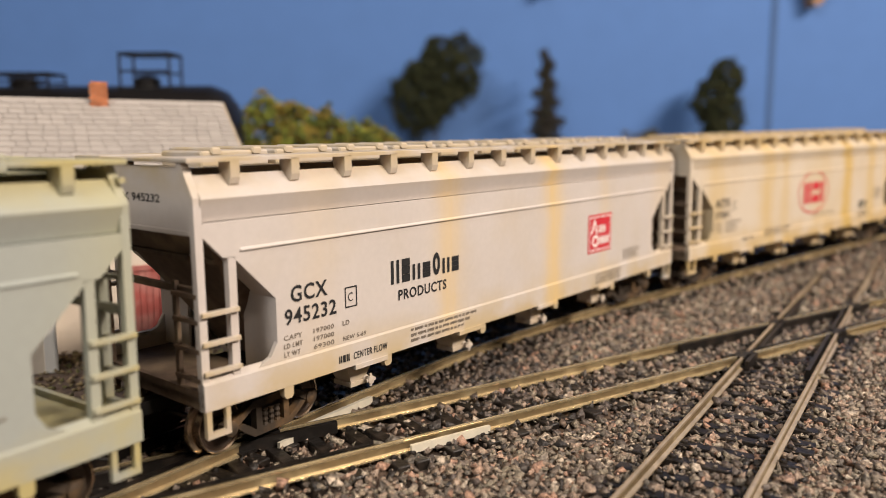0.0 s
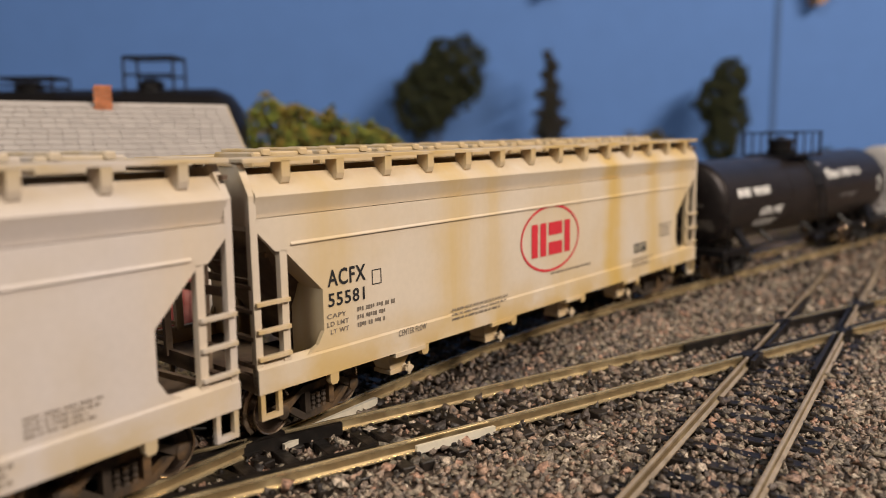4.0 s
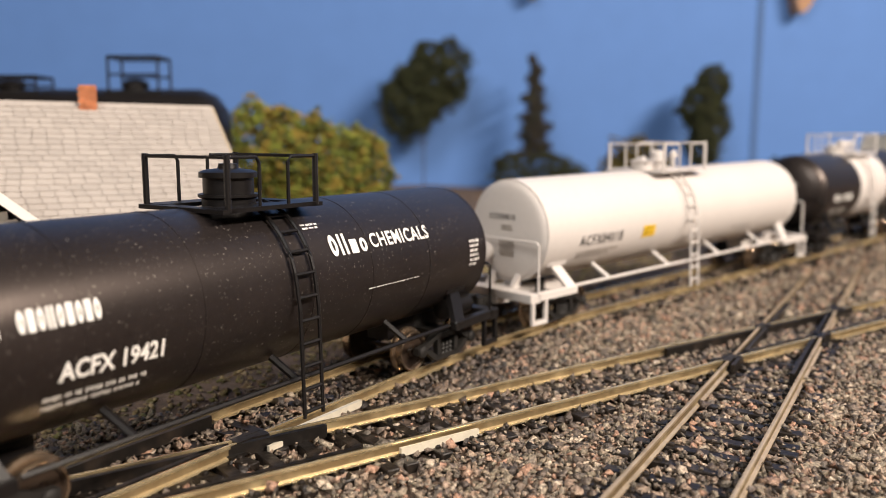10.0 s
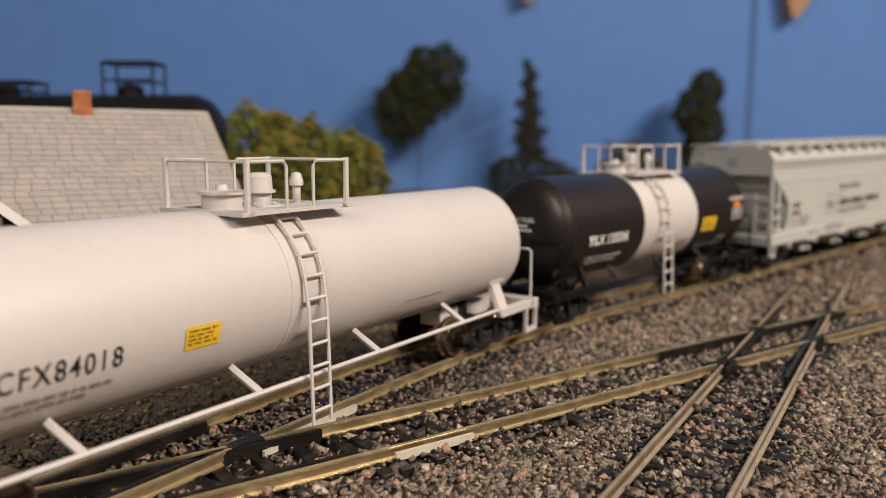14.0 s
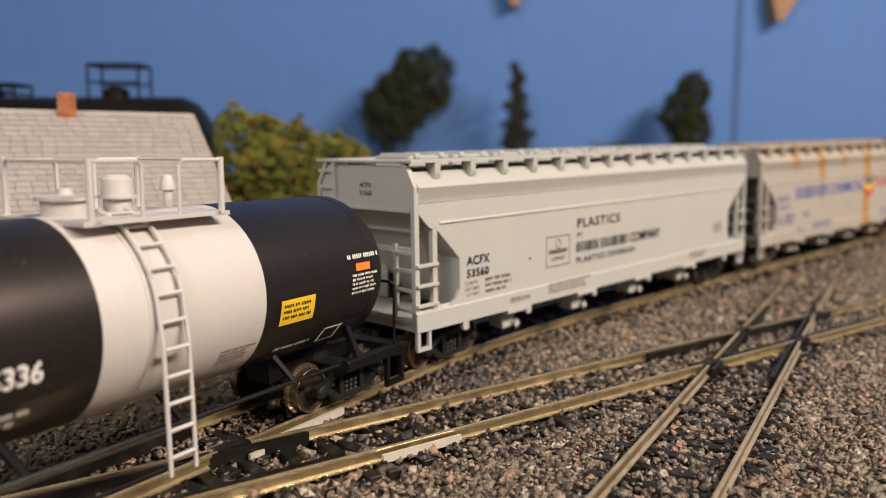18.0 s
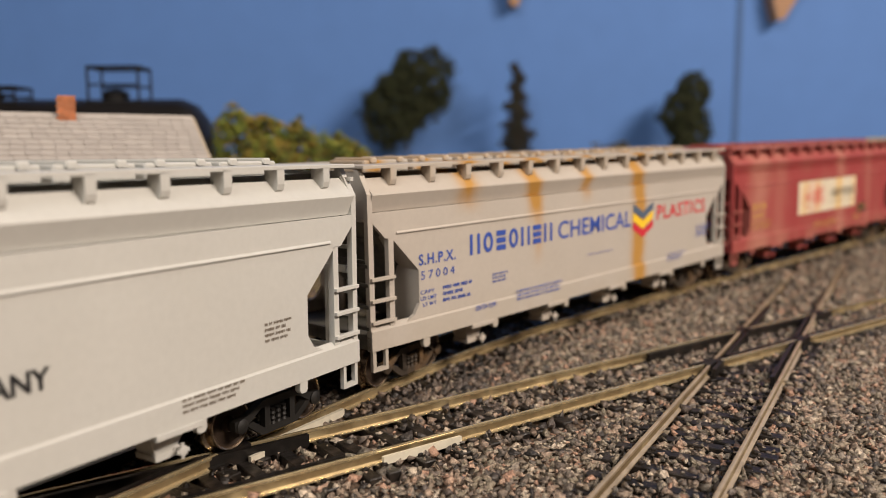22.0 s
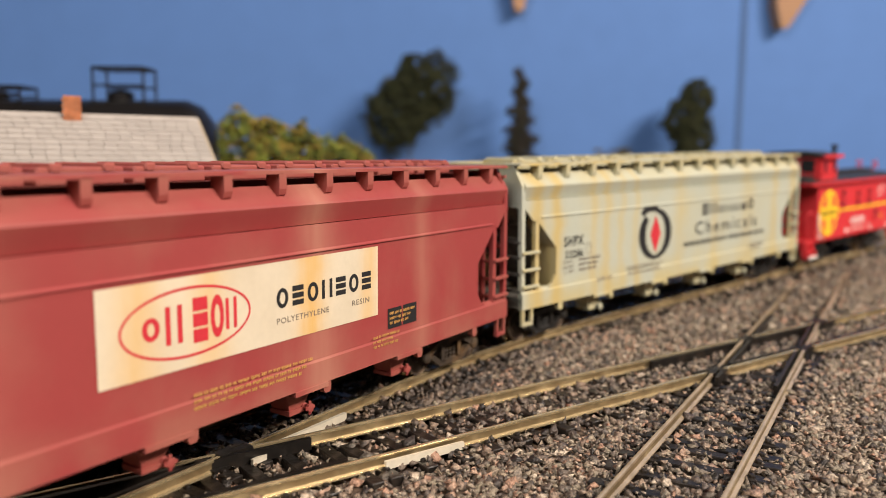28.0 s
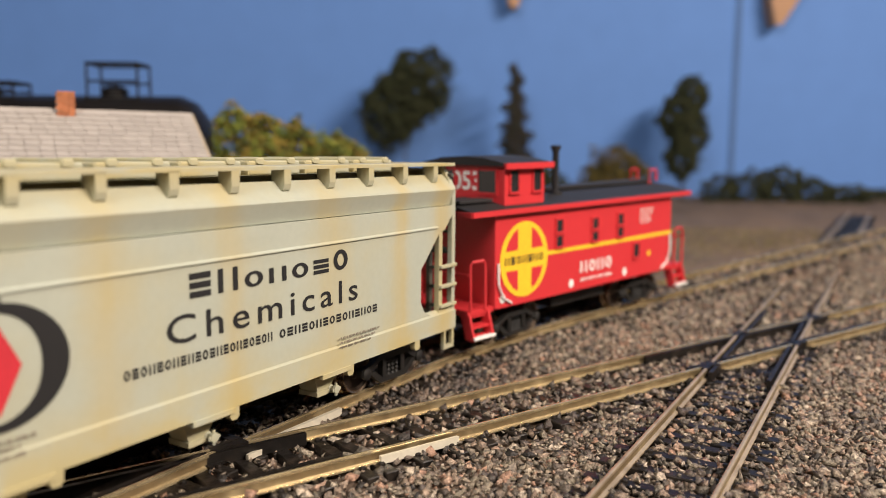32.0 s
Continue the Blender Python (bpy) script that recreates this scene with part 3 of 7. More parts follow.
# ---- train ----
SPEEDS = [44.6, 44.3, 43.9, 43.7, 43.5, 43.7, 43.1, 44.0, 47.4, 50.7, 51.9, 54.1, 55.4, 50.5, 50.5, 53.4, 56.3]


# how far each car's body, and the marks on it, are lowered to fit the camera's view, in millimetres
DROPS = [(1.2, 1.2), (1.2, 1.2), (1.2, 0.0), (0.8, 1.0), (1.2, 0.0), (1.2, 0.0), (1.2, -0.6), (1.6, 1.6), (1.6, 1.6), (1.6, 1.6), (0.0, 0.0)]


def lower_car(car, body, marks):
    for piece_ in car.children:
        if piece_.name.startswith(("lettering", "marking", "stencil")):
            piece_.location.z -= marks * K
        elif not piece_.name.startswith(("truck", "coupler")):
            piece_.location.z -= body * K


def travelled(t):
    """Millimetres that the train has gone at t seconds: its speed runs evenly from knot to knot, 2 s apart."""
    d, i = 0.0, 0
    while t > 2 and i < len(SPEEDS) - 2:
        d += SPEEDS[i] + SPEEDS[i + 1]
        t -= 2
        i += 1
    a, b = SPEEDS[i], SPEEDS[i + 1]
    return d + a * t + (b - a) * t * t / 4


SHORT = 0.945  # car lengths and coupling distances are shrunk by this to fit the camera's view
TRAIN = []  # (car, place of its middle in the train, half its truck spacing, trucks with their wheelsets)
SHARED = {}


def piece(name, key, make, material, parent, at, label="", smooth=0.0):
    """A part whose mesh is shared by all alike pieces in the same material."""
    k = (key, material.name)
    if k not in SHARED:
        me = make().mesh(name, smooth)
        me.materials.append(material)
        SHARED[k] = me
    return part(name, SHARED[k], None, parent, label, at=at)


# ---- lettering ----
def text_mesh(text, bold=0.0, gap=1.0):
    c = bpy.data.curves.new("lettering", "FONT")
    c.body, c.resolution_u, c.offset, c.space_character = text, 3, bold, gap
    ob = new("lettering", c)
    me = bpy.data.meshes.new_from_object(ob.evaluated_get(bpy.context.evaluated_depsgraph_get()))
    bpy.data.objects.remove(ob)
    return me


def place_flat(me, x0, x1, z0, z1, y, shell=None, slant=0.0):
    """Fits a flat mesh in x and y into the field x0..x1, z0..z1 of a car's side, or onto its round shell (radius, height of axis)."""
    v = np.empty(len(me.vertices) * 3)
    me.vertices.foreach_get("co", v)
    v = v.reshape(-1, 3)
    lo, hi = v.min(0), v.max(0)
    x = x0 + (v[:, 0] - lo[0]) / max(hi[0] - lo[0], 1e-6) * (x1 - x0)
    z = z0 + (v[:, 1] - lo[1]) / max(hi[1] - lo[1], 1e-6) * (z1 - z0)
    x = x + slant * (z - z0)
    if shell:
        r, cz = shell
        z = np.clip(z, cz - r + 0.1, cz + r - 0.1)
        yy = -np.sqrt((r + 0.17) ** 2 - (z - cz) ** 2)
    else:
        yy = np.full(len(x), y)
    me.vertices.foreach_set("co", (np.c_[x, yy, z] * K).reshape(-1))
    me.update()
    return me


def letters(text, parent, material, x0, x1, z0, z1, y=-18.52, shell=None, bold=None, label="", gap=1.12):
    bold = (0.018 if z1 - z0 > 1.5 else 0.01) if bold is None else bold
    me = place_flat(text_mesh(text, bold, gap), x0, x1, z0, z1, y, shell)
    return part("lettering", me, material, parent, label)


def end_letters(car, material, text, y0, y1, z0, z1, x=-94.36):
    """Lettering on a car's front end."""
    me = place_flat(text_mesh(text, 0.02), y0, y1, z0, z1, 0)
    v = np.empty(len(me.vertices) * 3)
    me.vertices.foreach_get("co", v)
    v = v.reshape(-1, 3)
    me.vertices.foreach_set("co", np.c_[np.full(len(v), x * K), -v[:, 0], v[:, 2]].reshape(-1))
    return part("lettering", me, material, car)


def flat_mesh(polys):
    me = bpy.data.meshes.new("marking")
    vs, fs = [], []
    for p in polys:
        fs.append(tuple(range(len(vs), len(vs) + len(p))))
        vs += [(a, b, 0.0) for a, b in p]
    me.from_pydata(vs, [], fs)
    return me


def rect(a, b, c, d):
    return [(a, c), (b, c), (b, d), (a, d)]


def ring(cx, cz, rx, rz, wx, n=48, a0=0.0, a1=360.0):
    out = []
    for i in range(n):
        a, b = radians(a0 + (a1 - a0) * i / n), radians(a0 + (a1 - a0) * (i + 1) / n)
        out.append([(cx + rx * math.cos(a), cz + rz * math.sin(a)), (cx + rx * math.cos(b), cz + rz * math.sin(b)), (cx + (rx - wx) * math.cos(b), cz + (rz - wx) * math.sin(b)), (cx + (rx - wx) * math.cos(a), cz + (rz - wx) * math.sin(a))])
    return out


def glyph(k, w=0.2):
    """A plain letter-sized shape, 0.74 wide, of stroke w: an oval ring, two uprights, two stacked blocks or one upright."""
    b = 0.74
    if k == 0:
        return ring(b / 2, 0.5, b / 2, 0.5, w, 22)
    if k == 1:
        return [rect(0, w, 0, 1), rect(b - w, b, 0, 1)]
    if k == 2:
        h = min(0.42, w * 1.35)
        return [rect(0, b, 0, h), rect(0, b, 0.5 - h / 2, 0.5 + h / 2), rect(0, b, 1 - h, 1)]
    return [rect(b / 2 - w / 2, b / 2 + w / 2, 0, 1)]


def mark_row(parent, material, n, x0, x1, z0, z1, y=-18.52, shell=None, seed=1, label="row of plain letter-sized marks", weight=0.2, low=()):
    """A row of n plain shapes standing in for a name; short rows are parts one by one. low: the places of the shorter shapes."""
    rg = random.Random(seed)
    last, kinds = -1, []
    for i in range(n):
        k = rg.randrange(3)
        last = (k + 1) % 3 if k == last else k
        kinds.append(last)
    if n > 9:
        ps = [[(a + i, b) for a, b in p] for i, k in enumerate(kinds) for p in glyph(k, weight)]
        return tagged(part("marking", place_flat(flat_mesh(ps), x0, x1, z0, z1, y, shell), material, parent, label), kind="stuff")
    u = (x1 - x0) / (n - 0.26)
    for i, k in enumerate(kinds):
        top = z0 + (z1 - z0) * (0.68 if i in low else 1.0)
        part("marking", place_flat(flat_mesh(glyph(k, weight)), x0 + i * u, x0 + (i + 0.74) * u, z0, top, y, shell), material, parent, label)


def bars(parent, material, x0, x1, z0, z1, rows, y=-18.52, shell=None, seed=1, label="small illegible stencil line"):
    """Rows of short bars of uneven length, each row a part."""
    rg = random.Random(seed)
    h = (z1 - z0) / rows
    step = max(0.42 * h, 0.42)
    for r in range(rows):
        za = z1 - (r + 0.75) * h
        end = x0 + (x1 - x0) * (rg.uniform(0.7, 1.0) if r else 1.0)
        ps, x = [], x0
        while x < end - 0.2:
            for _ in range(rg.randrange(2, 7)):
                if x < end - 0.2:
                    lift = rg.choice((0.0, 0.0, 0.12)) * h
                    ps.append(rect(x, x + 0.66 * step, za + lift, za + 0.55 * h))
                    x += step
            x += 0.8 * step
        tagged(sign(parent, material, ps, y, shell, label, "stencil"), kind="stuff")


def disc(cx, cz, rx, rz, n=40):
    return [[(cx + rx * math.cos(2 * math.pi * i / n), cz + rz * math.sin(2 * math.pi * i / n)) for i in range(n)]]


def sign(parent, material, polys, y=-18.52, shell=None, label="", name="marking"):
    me = flat_mesh(polys)
    v = np.empty(len(me.vertices) * 3)
    me.vertices.foreach_get("co", v)
    v = v.reshape(-1, 3)
    x0, x1, z0, z1 = v[:, 0].min(), v[:, 0].max(), v[:, 1].min(), v[:, 1].max()
    return part(name, place_flat(me, x0, x1, z0, z1, y, shell), material, parent, label)


def ink(name, c, rough=0.6):
    return mat(name, c, rough, 0, 0.12, 900)


I_BLACK = ink("black_lettering", (0.011, 0.011, 0.012))
I_WHITE = ink("white_lettering", (0.78, 0.76, 0.72))
I_RED = ink("red_lettering", (0.50, 0.022, 0.035))
I_BLUE = ink("blue_lettering", (0.03, 0.07, 0.32))
I_YELLOW = ink("yellow_label", (0.80, 0.50, 0.02))
I_ORANGE = ink("orange_label", (0.75, 0.22, 0.02))
I_GREY = ink("faded_lettering", (0.17, 0.14, 0.11))
I_CREAM = ink("cream_panel", (0.70, 0.62, 0.46))
I_GOLD = ink("faded_gold_lettering", (0.48, 0.26, 0.07))
I_SLATE = ink("slate_blue_shape", (0.07, 0.10, 0.15))

# ---- trucks and couplers ----
def sideframe_geo(side):
    """A cast three-piece truck side with its spring nest and bearing caps."""
    y0, y1 = (-12.4, -10.9) if side < 0 else (10.9, 12.4)
    g = Geo()
    top = [(-11.6, 4.3), (-11.6, 6.0), (-8.2, 6.5), (-4.6, 8.3), (4.6, 8.3), (8.2, 6.5), (11.6, 6.0), (11.6, 4.3), (8.6, 4.7), (5.0, 6.9), (-5.0, 6.9), (-8.6, 4.7)]
    g.prism_y(top, y0, y1)
    g.prism_y([(-8.6, 4.6), (-7.2, 3.4), (-4.6, 1.6), (4.6, 1.6), (7.2, 3.4), (8.6, 4.6), (7.2, 5.0), (4.2, 2.9), (-4.2, 2.9), (-7.2, 5.0)], y0, y1)
    for x in (-3.4, 3.4):
        g.box(x - 0.7, x + 0.7, y0, y1, 2.6, 7.2)
    for x in (-1.5, 0.0, 1.5):
        g.lathe([(2.9, 0.65), (3.4, 0.45), (3.9, 0.65), (4.4, 0.45), (4.9, 0.65), (5.4, 0.45), (5.9, 0.65)], "z", (x, (y0 + y1) / 2 + side * 0.1, 0), 8)
    yo = y0 if side < 0 else y1
    for x in (-10, 10):
        g.lathe([(yo - side * 0.4, 1.4), (yo + side * 0.3, 1.4), (yo + side * 0.6, 0.8)], "y", (x, 0, 4.9), 12)
    return g


def wheelset_geo():
    g = Geo()
    for s in (-1, 1):
        p = [(s * 6.9, 0.9), (s * 6.9, 5.4), (s * 7.6, 5.4), (s * 7.8, 4.6), (s * 9.4, 4.5), (s * 9.4, 4.0), (s * 9.0, 3.7), (s * 8.8, 1.6), (s * 9.7, 1.2), (s * 9.7, 0.7)]
        g.lathe(p, "y", (0, 0, 0), 28)
    g.lathe([(-10.8, 0.6), (10.8, 0.6)], "y", (0, 0, 0), 8)
    return g


def tread_geo():
    """The bright rims of both wheels of a wheelset."""
    g = Geo()
    for s in (-1, 1):
        g.lathe([(s * 6.85, 4.9), (s * 6.85, 5.6), (s * 7.65, 5.6), (s * 7.9, 4.85), (s * 9.6, 4.75), (s * 9.75, 4.6), (s * 9.6, 4.3), (s * 9.3, 4.25)], "y", (0, 0, 0), 28, False)
    return g


def truck(car, x, material):
    """A four-wheel truck under a car; its wheelsets turn as the train rolls."""
    g = Geo()
    g.box(-3.0, 3.0, -11, 11, 5.2, 8.6)
    g.lathe([(8.6, 4.0), (12.0, 4.0)], "z", (0, 0, 0), 12)
    k = ("truck_bolster", material.name)
    if k not in SHARED:
        me = g.mesh("truck")
        me.materials.append(material)
        SHARED[k] = me
    tr = part("truck", SHARED[k], None, car, at=mm(x, 0, 0))
    for s in (-1, 1):
        piece("sideframe", "sideframe%d" % s, lambda s=s: sideframe_geo(s), material, tr, None, smooth=35)
    wheels = []
    for dx in (-10, 10):
        w = piece("wheelset", "wheelset", wheelset_geo, M_HUB, tr, mm(dx, 0, 4.8), "dark wheelset with shiny treads", 35)
        piece("wheel_tread", "tread", tread_geo, M_WHEEL, w, None, "shiny metal treads", 35)
        wheels.append(w)
    return tr, x, wheels


def coupler_geo():
    g = Geo()
    g.box(-9.5, 1.0, -1.3, 1.3, 7.2, 9.6)
    g.prism_z([(-9, -1.6), (-11.5, -3.0), (-13.2, -2.6), (-13.0, -1.2), (-11.6, -0.6), (-11.6, 1.2), (-13.2, 1.4), (-13.0, 2.8), (-10.6, 2.6), (-9, 1.6)], 6.6, 10.2)
    g.tube([(-9.5, 0, 6.6), (-10.5, 0.4, 2.6), (-12.5, 2.0, 2.4)], 0.35, 5)
    return g


def couplers(car, half, material):
    for s in (-1, 1):
        piece("coupler", "coupler", coupler_geo, material, car, mm(s * (half - 6), 0, 0, 0, 0, 0 if s < 0 else 180), "black knuckle coupler")


# ---- covered hopper cars ----
def rung(car, ladder, key, size, at, material):
    return piece("rung", key, lambda: Geo().bbox(*size, 0.08), material, ladder, at)


def hopper(label, base, body_mat, truck_mat, trim=None, end_mat=None):
    """A four-bay covered hopper, drawn 190 mm long and then shrunk by SHORT. x runs along it, its middle at 0; the side
    towards the camera is at -y.
    """
    trim = trim or body_mat
    end_mat = end_mat or body_mat
    car = thing("covered_hopper_car", label, "model railcar", "cars of the freight train")
    H = 95.0
    # hopper body with slope sheets, closed under the side sheets
    g = Geo()
    g.prism_y([(-H + 3, 41.6), (-H + 3, 43), (H - 3, 43), (H - 3, 41.6), (H - 23, 41.2), (H - 27, 14.5), (-H + 27, 14.5), (-H + 23, 41.2)], -16.6, 16.6)
    part("body", g, body_mat, car)
    # roof: flared eave strip, sloping roof, flat crown; troughs added below the running boards to deepen the shade
    # there
    prof = [(-17.5, 43.1), (-18.9, 46.8), (-18.7, 47.2), (-15.4, 50.4), (-15.2, 47.4), (-9.2, 47.4), (-9.0, 51.2), (9.0, 51.2), (9.2, 47.4), (15.2, 47.4), (15.4, 50.4), (18.7, 47.2), (18.9, 46.8), (17.5, 43.1)]
    part("roof", Geo().prism_x(prof, -H + 1.2, H - 1.2), body_mat, car)
    # side sheets with the angled opening at each end, ledge and sill
    sheet = [(-H + 11.6, 17.4), (-H + 14.4, 18.6), (-H + 16.0, 21.0), (-H + 16.0, 28.8), (-H + 7.4, 36.9), (-H + 5.2, 37.2), (-H + 1.4, 40.8), (-H + 1.4, 42.98), (H - 1.4, 42.98), (H - 1.4, 40.8), (H - 5.2, 37.2), (H - 7.4, 36.9), (H - 16.0, 28.8), (H - 16.0, 21.0), (H - 14.4, 18.6), (H - 11.6, 17.4)]
    for s in (-1, 1):
        y0, y1 = (-18.4, -17.5) if s < 0 else (17.5, 18.4)
        part("side_sheet", Geo().prism_y(sheet, y0, y1), body_mat, car)
        g = Geo()
        yr = y0 if s < 0 else y1
        o = 0.36 * s
        g.prism_x([(yr + o, 37.95), (yr, 37.95), (yr, 38.5), (yr + o, 38.12)], -H + 8.7, H - 8.7)
        part("side_rib", g, body_mat, car)
        g = Geo()
        yo = -18.8 if s < 0 else 17.2
        g.prism_x([(yo, 12.6), (yo + 1.6, 12.6), (yo + 1.6, 18.0), (yo + (1.2 if s < 0 else 0.4), 18.0), (yo + (0.0 if s < 0 else 1.6), 17.0)], -H, H)
        for xo in (-54.5, -20.5, 13.5, 47.0):
            g.box(xo - 5.5, xo + 4.0, yo - 0.25, yo + 1.6, 11.7, 12.6)
        part("side_sill", g, body_mat, car)
        for x in (-77, -50.2, -16.4, 17.6, 51, 77):
            piece("jacking_pad", "pad%d" % s, lambda yo=yo: Geo().prism_y([(-1.1, 12.7), (-1.1, 11.0), (-0.6, 10.4), (0.6, 10.4), (1.1, 11.0), (1.1, 12.7)], yo + 0.1, yo + 1.4), body_mat, car, mm(x, 0, 0))
        # running board on brackets along the roof's edge
        yb0, yb1 = (-18.0, -8.6) if s < 0 else (8.6, 18.0)
        g = Geo()
        g.bbox(-H - 0.5, H + 0.5, yb0, yb1, 52.5, 53.2, 0.12)
        part("running_board", g, trim, car, "roof running board")
        for k in range(14):
            x = -86.2 + 13.26 * k
            def bracket(s=s):
                q = [(-18.0, 52.65), (-18.0, 49.9), (-17.7, 48.9), (-17.0, 48.4), (-14.8, 50.6), (-14.8, 52.65)]
                if s > 0:
                    q = [(-a, b) for a, b in reversed(q)]
                return Geo().prism_x(q, -0.95, 0.95)
            piece("roof_bracket", "bracket%d" % s, bracket, trim, car, mm(x, 0, 0))
    # hatches along the crown
    for k in range(10):
        x = -H + 18 + 17.1 * k
        hatch = piece("roof_hatch", "hatch", lambda: Geo().bbox(-7.6, 7.6, -6.4, 6.4, 51.0, 53.9, 0.3), trim, car, mm(x, 0, 0))
        for dx in (-4.6, 4.6):
            piece("hatch_latch", "latch", lambda: Geo().bbox(-1.1, 1.1, -6.9, 6.9, 53.3, 54.5, 0.3), trim, hatch, mm(dx, 0, 0))
    # ends: top panel, slope sheet rib, platform, posts and ladders
    for e in (-1, 1):
        xe = e * H
        x0, x1 = sorted((xe - e * 0.7, xe - e * 1.6))
        g = Geo()
        g.prism_x([(-17.2, 41.4), (17.2, 41.4), (18.0, 47.0), (15.0, 51.8), (-15.0, 51.8), (-18.0, 47.0)], x0, x1)
        g.box(*sorted((xe - e * 0.2, xe - e * 2.2)), -16.6, 16.6, 41.0, 41.7)
        part("end_panel", g, body_mat, car)
        x0, x1 = sorted((xe, xe - e * 17))
        g = Geo()
        g.box(x0, x1, -17.2, 17.2, 13.6, 14.8)
        xa, xb = sorted((xe, xe - e * 1.0))
        g.box(xa, xb, -18.4, 18.4, 12.8, 15.8)
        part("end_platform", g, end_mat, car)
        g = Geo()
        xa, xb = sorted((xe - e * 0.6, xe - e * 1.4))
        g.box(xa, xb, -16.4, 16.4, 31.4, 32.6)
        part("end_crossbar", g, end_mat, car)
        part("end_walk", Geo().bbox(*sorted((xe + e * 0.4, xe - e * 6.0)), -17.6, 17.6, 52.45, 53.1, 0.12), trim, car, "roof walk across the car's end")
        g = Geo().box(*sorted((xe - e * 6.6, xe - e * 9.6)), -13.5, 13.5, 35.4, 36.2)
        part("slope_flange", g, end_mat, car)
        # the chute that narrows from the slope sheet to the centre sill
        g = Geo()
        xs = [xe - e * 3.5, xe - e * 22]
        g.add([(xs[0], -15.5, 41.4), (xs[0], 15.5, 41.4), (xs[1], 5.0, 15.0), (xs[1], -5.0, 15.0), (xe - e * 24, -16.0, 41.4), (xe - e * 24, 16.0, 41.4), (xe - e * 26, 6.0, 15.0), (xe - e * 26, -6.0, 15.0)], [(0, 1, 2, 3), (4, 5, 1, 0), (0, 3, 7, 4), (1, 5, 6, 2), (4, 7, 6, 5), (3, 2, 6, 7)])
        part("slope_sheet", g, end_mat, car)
        for s in (-1, 1):
            yp = s * 18.4
            ya, yb = sorted((yp, yp - s * 1.3))
            xa, xb = sorted((xe, xe - e * 1.5))
            g = Geo()
            g.box(xa, xb, ya, yb, 14.0, 47.0)
            g.add([(xa, ya, 47.0), (xb, ya, 47.0), (xa, yb, 47.0), (xb, yb, 47.0), (xa, ya - s * 3.2, 52.6), (xb, ya - s * 3.2, 52.6), (xa, yb - s * 3.2, 52.6), (xb, yb - s * 3.2, 52.6)], [(0, 1, 5, 4), (2, 6, 7, 3), (0, 4, 6, 2), (1, 3, 7, 5), (4, 5, 7, 6)])
            part("corner_post", g, trim, car)
            # deep inward returns along the window's upright and slanting edges
            g = Geo()
            a, b = sorted((xe - e * 16.0, xe - e * 16.6))
            c, d = sorted((s * 17.6, s * 9.0))
            g.box(a, b, c, d, 15.2, 29.2)
            part("window_return", g, body_mat, car)
            g = Geo().prism_y([(xe - e * 16.0, 28.8), (xe - e * 16.4, 29.3), (xe - e * 7.8, 37.4), (xe - e * 7.4, 36.9)], *sorted((s * 17.6, s * 12.5)))
            part("window_return", g, body_mat, car)
            # side ladder
            g = Geo()
            xa, xb = sorted((xe - e * 6.2, xe - e * 7.8))
            g.box(xa, xb, ya, ya + 1.3 if s < 0 else yb, 17.4, 37.2)
            lad = part("ladder", g, trim, car)
            lx0, lx1 = sorted((-e * 0.2, -e * 7.7))
            for z in (18.9, 23.7, 28.5):
                rung(car, lad, "srung%d%d" % (e, s), (lx0, lx1, -0.75, 0.35, -0.35, 0.35), mm(xe, yp + (0 if s < 0 else 0.3), z), trim)
            # end ladder on the platform
            g = Geo()
            yq = s * 10.6
            yc, yd = sorted((yq, yq + s * 1.0))
            tall = s == -e
            xa, xb = sorted((xe + e * (0.5 if tall else -0.2), xe - e * 1.0))
            g.box(xa, xb, yc, yd, 14.6, 52.6 if tall else 33.4)
            lad = part("end_ladder", g, end_mat, car)
            rl = sorted((s * 10.6, s * 17.9))
            for z in (17.6, 22.4, 27.2, 31.4) + ((36.4, 41.2, 46.0, 50.2) if tall else ()):
                rung(car, lad, "erung%d%d" % (e, s), (-0.5, 0.5, rl[0], rl[1], -0.4, 0.4), mm(xe - e * 0.4, 0, z), end_mat)
            # stirrup
            def stirrup(s=s, e=e):
                g = Geo()
                a, b = sorted((-e * 0.4, -e * 1.4))
                c, d = sorted((-e * 4.3, -e * 5.2))
                y0, y1 = sorted((s * 18.5, s * 17.6))
                g.box(a, b, y0, y1, 8.6, 12.8)
                g.box(c, d, y0, y1, 8.6, 12.8)
                g.box(min(a, c), max(b, d), y0, y1, 7.8, 8.7)
                return g
            piece("stirrup_step", "stirrup%d%d" % (e, s), stirrup, trim, car, mm(xe, 0, 0))
    # four discharge outlets
    for x in (-56.0, -22.0, 12.0, 46.0):
        def outlet():
            g = Geo()
            for q in (-1, 1):
                a, b, c, d = q * 17.0, q * 11.0, q * 15.4, q * 11.0
                t = [(-5.4, a, 14.6), (5.4, a, 14.6), (5.4, b, 14.6), (-5.4, b, 14.6), (-1.9, c, 7.8), (1.9, c, 7.8), (1.9, d, 7.8), (-1.9, d, 7.8)]
                g.add(t, [(0, 1, 2, 3), (7, 6, 5, 4), (0, 4, 5, 1), (1, 5, 6, 2), (2, 6, 7, 3), (3, 7, 4, 0)])
                g.box(-2.3, 2.3, *sorted((q * 15.7, q * 10.8)), 7.0, 7.9)
            return g
        out = piece("outlet_gate", "outlet", outlet, body_mat, car, mm(x, 0, 0))
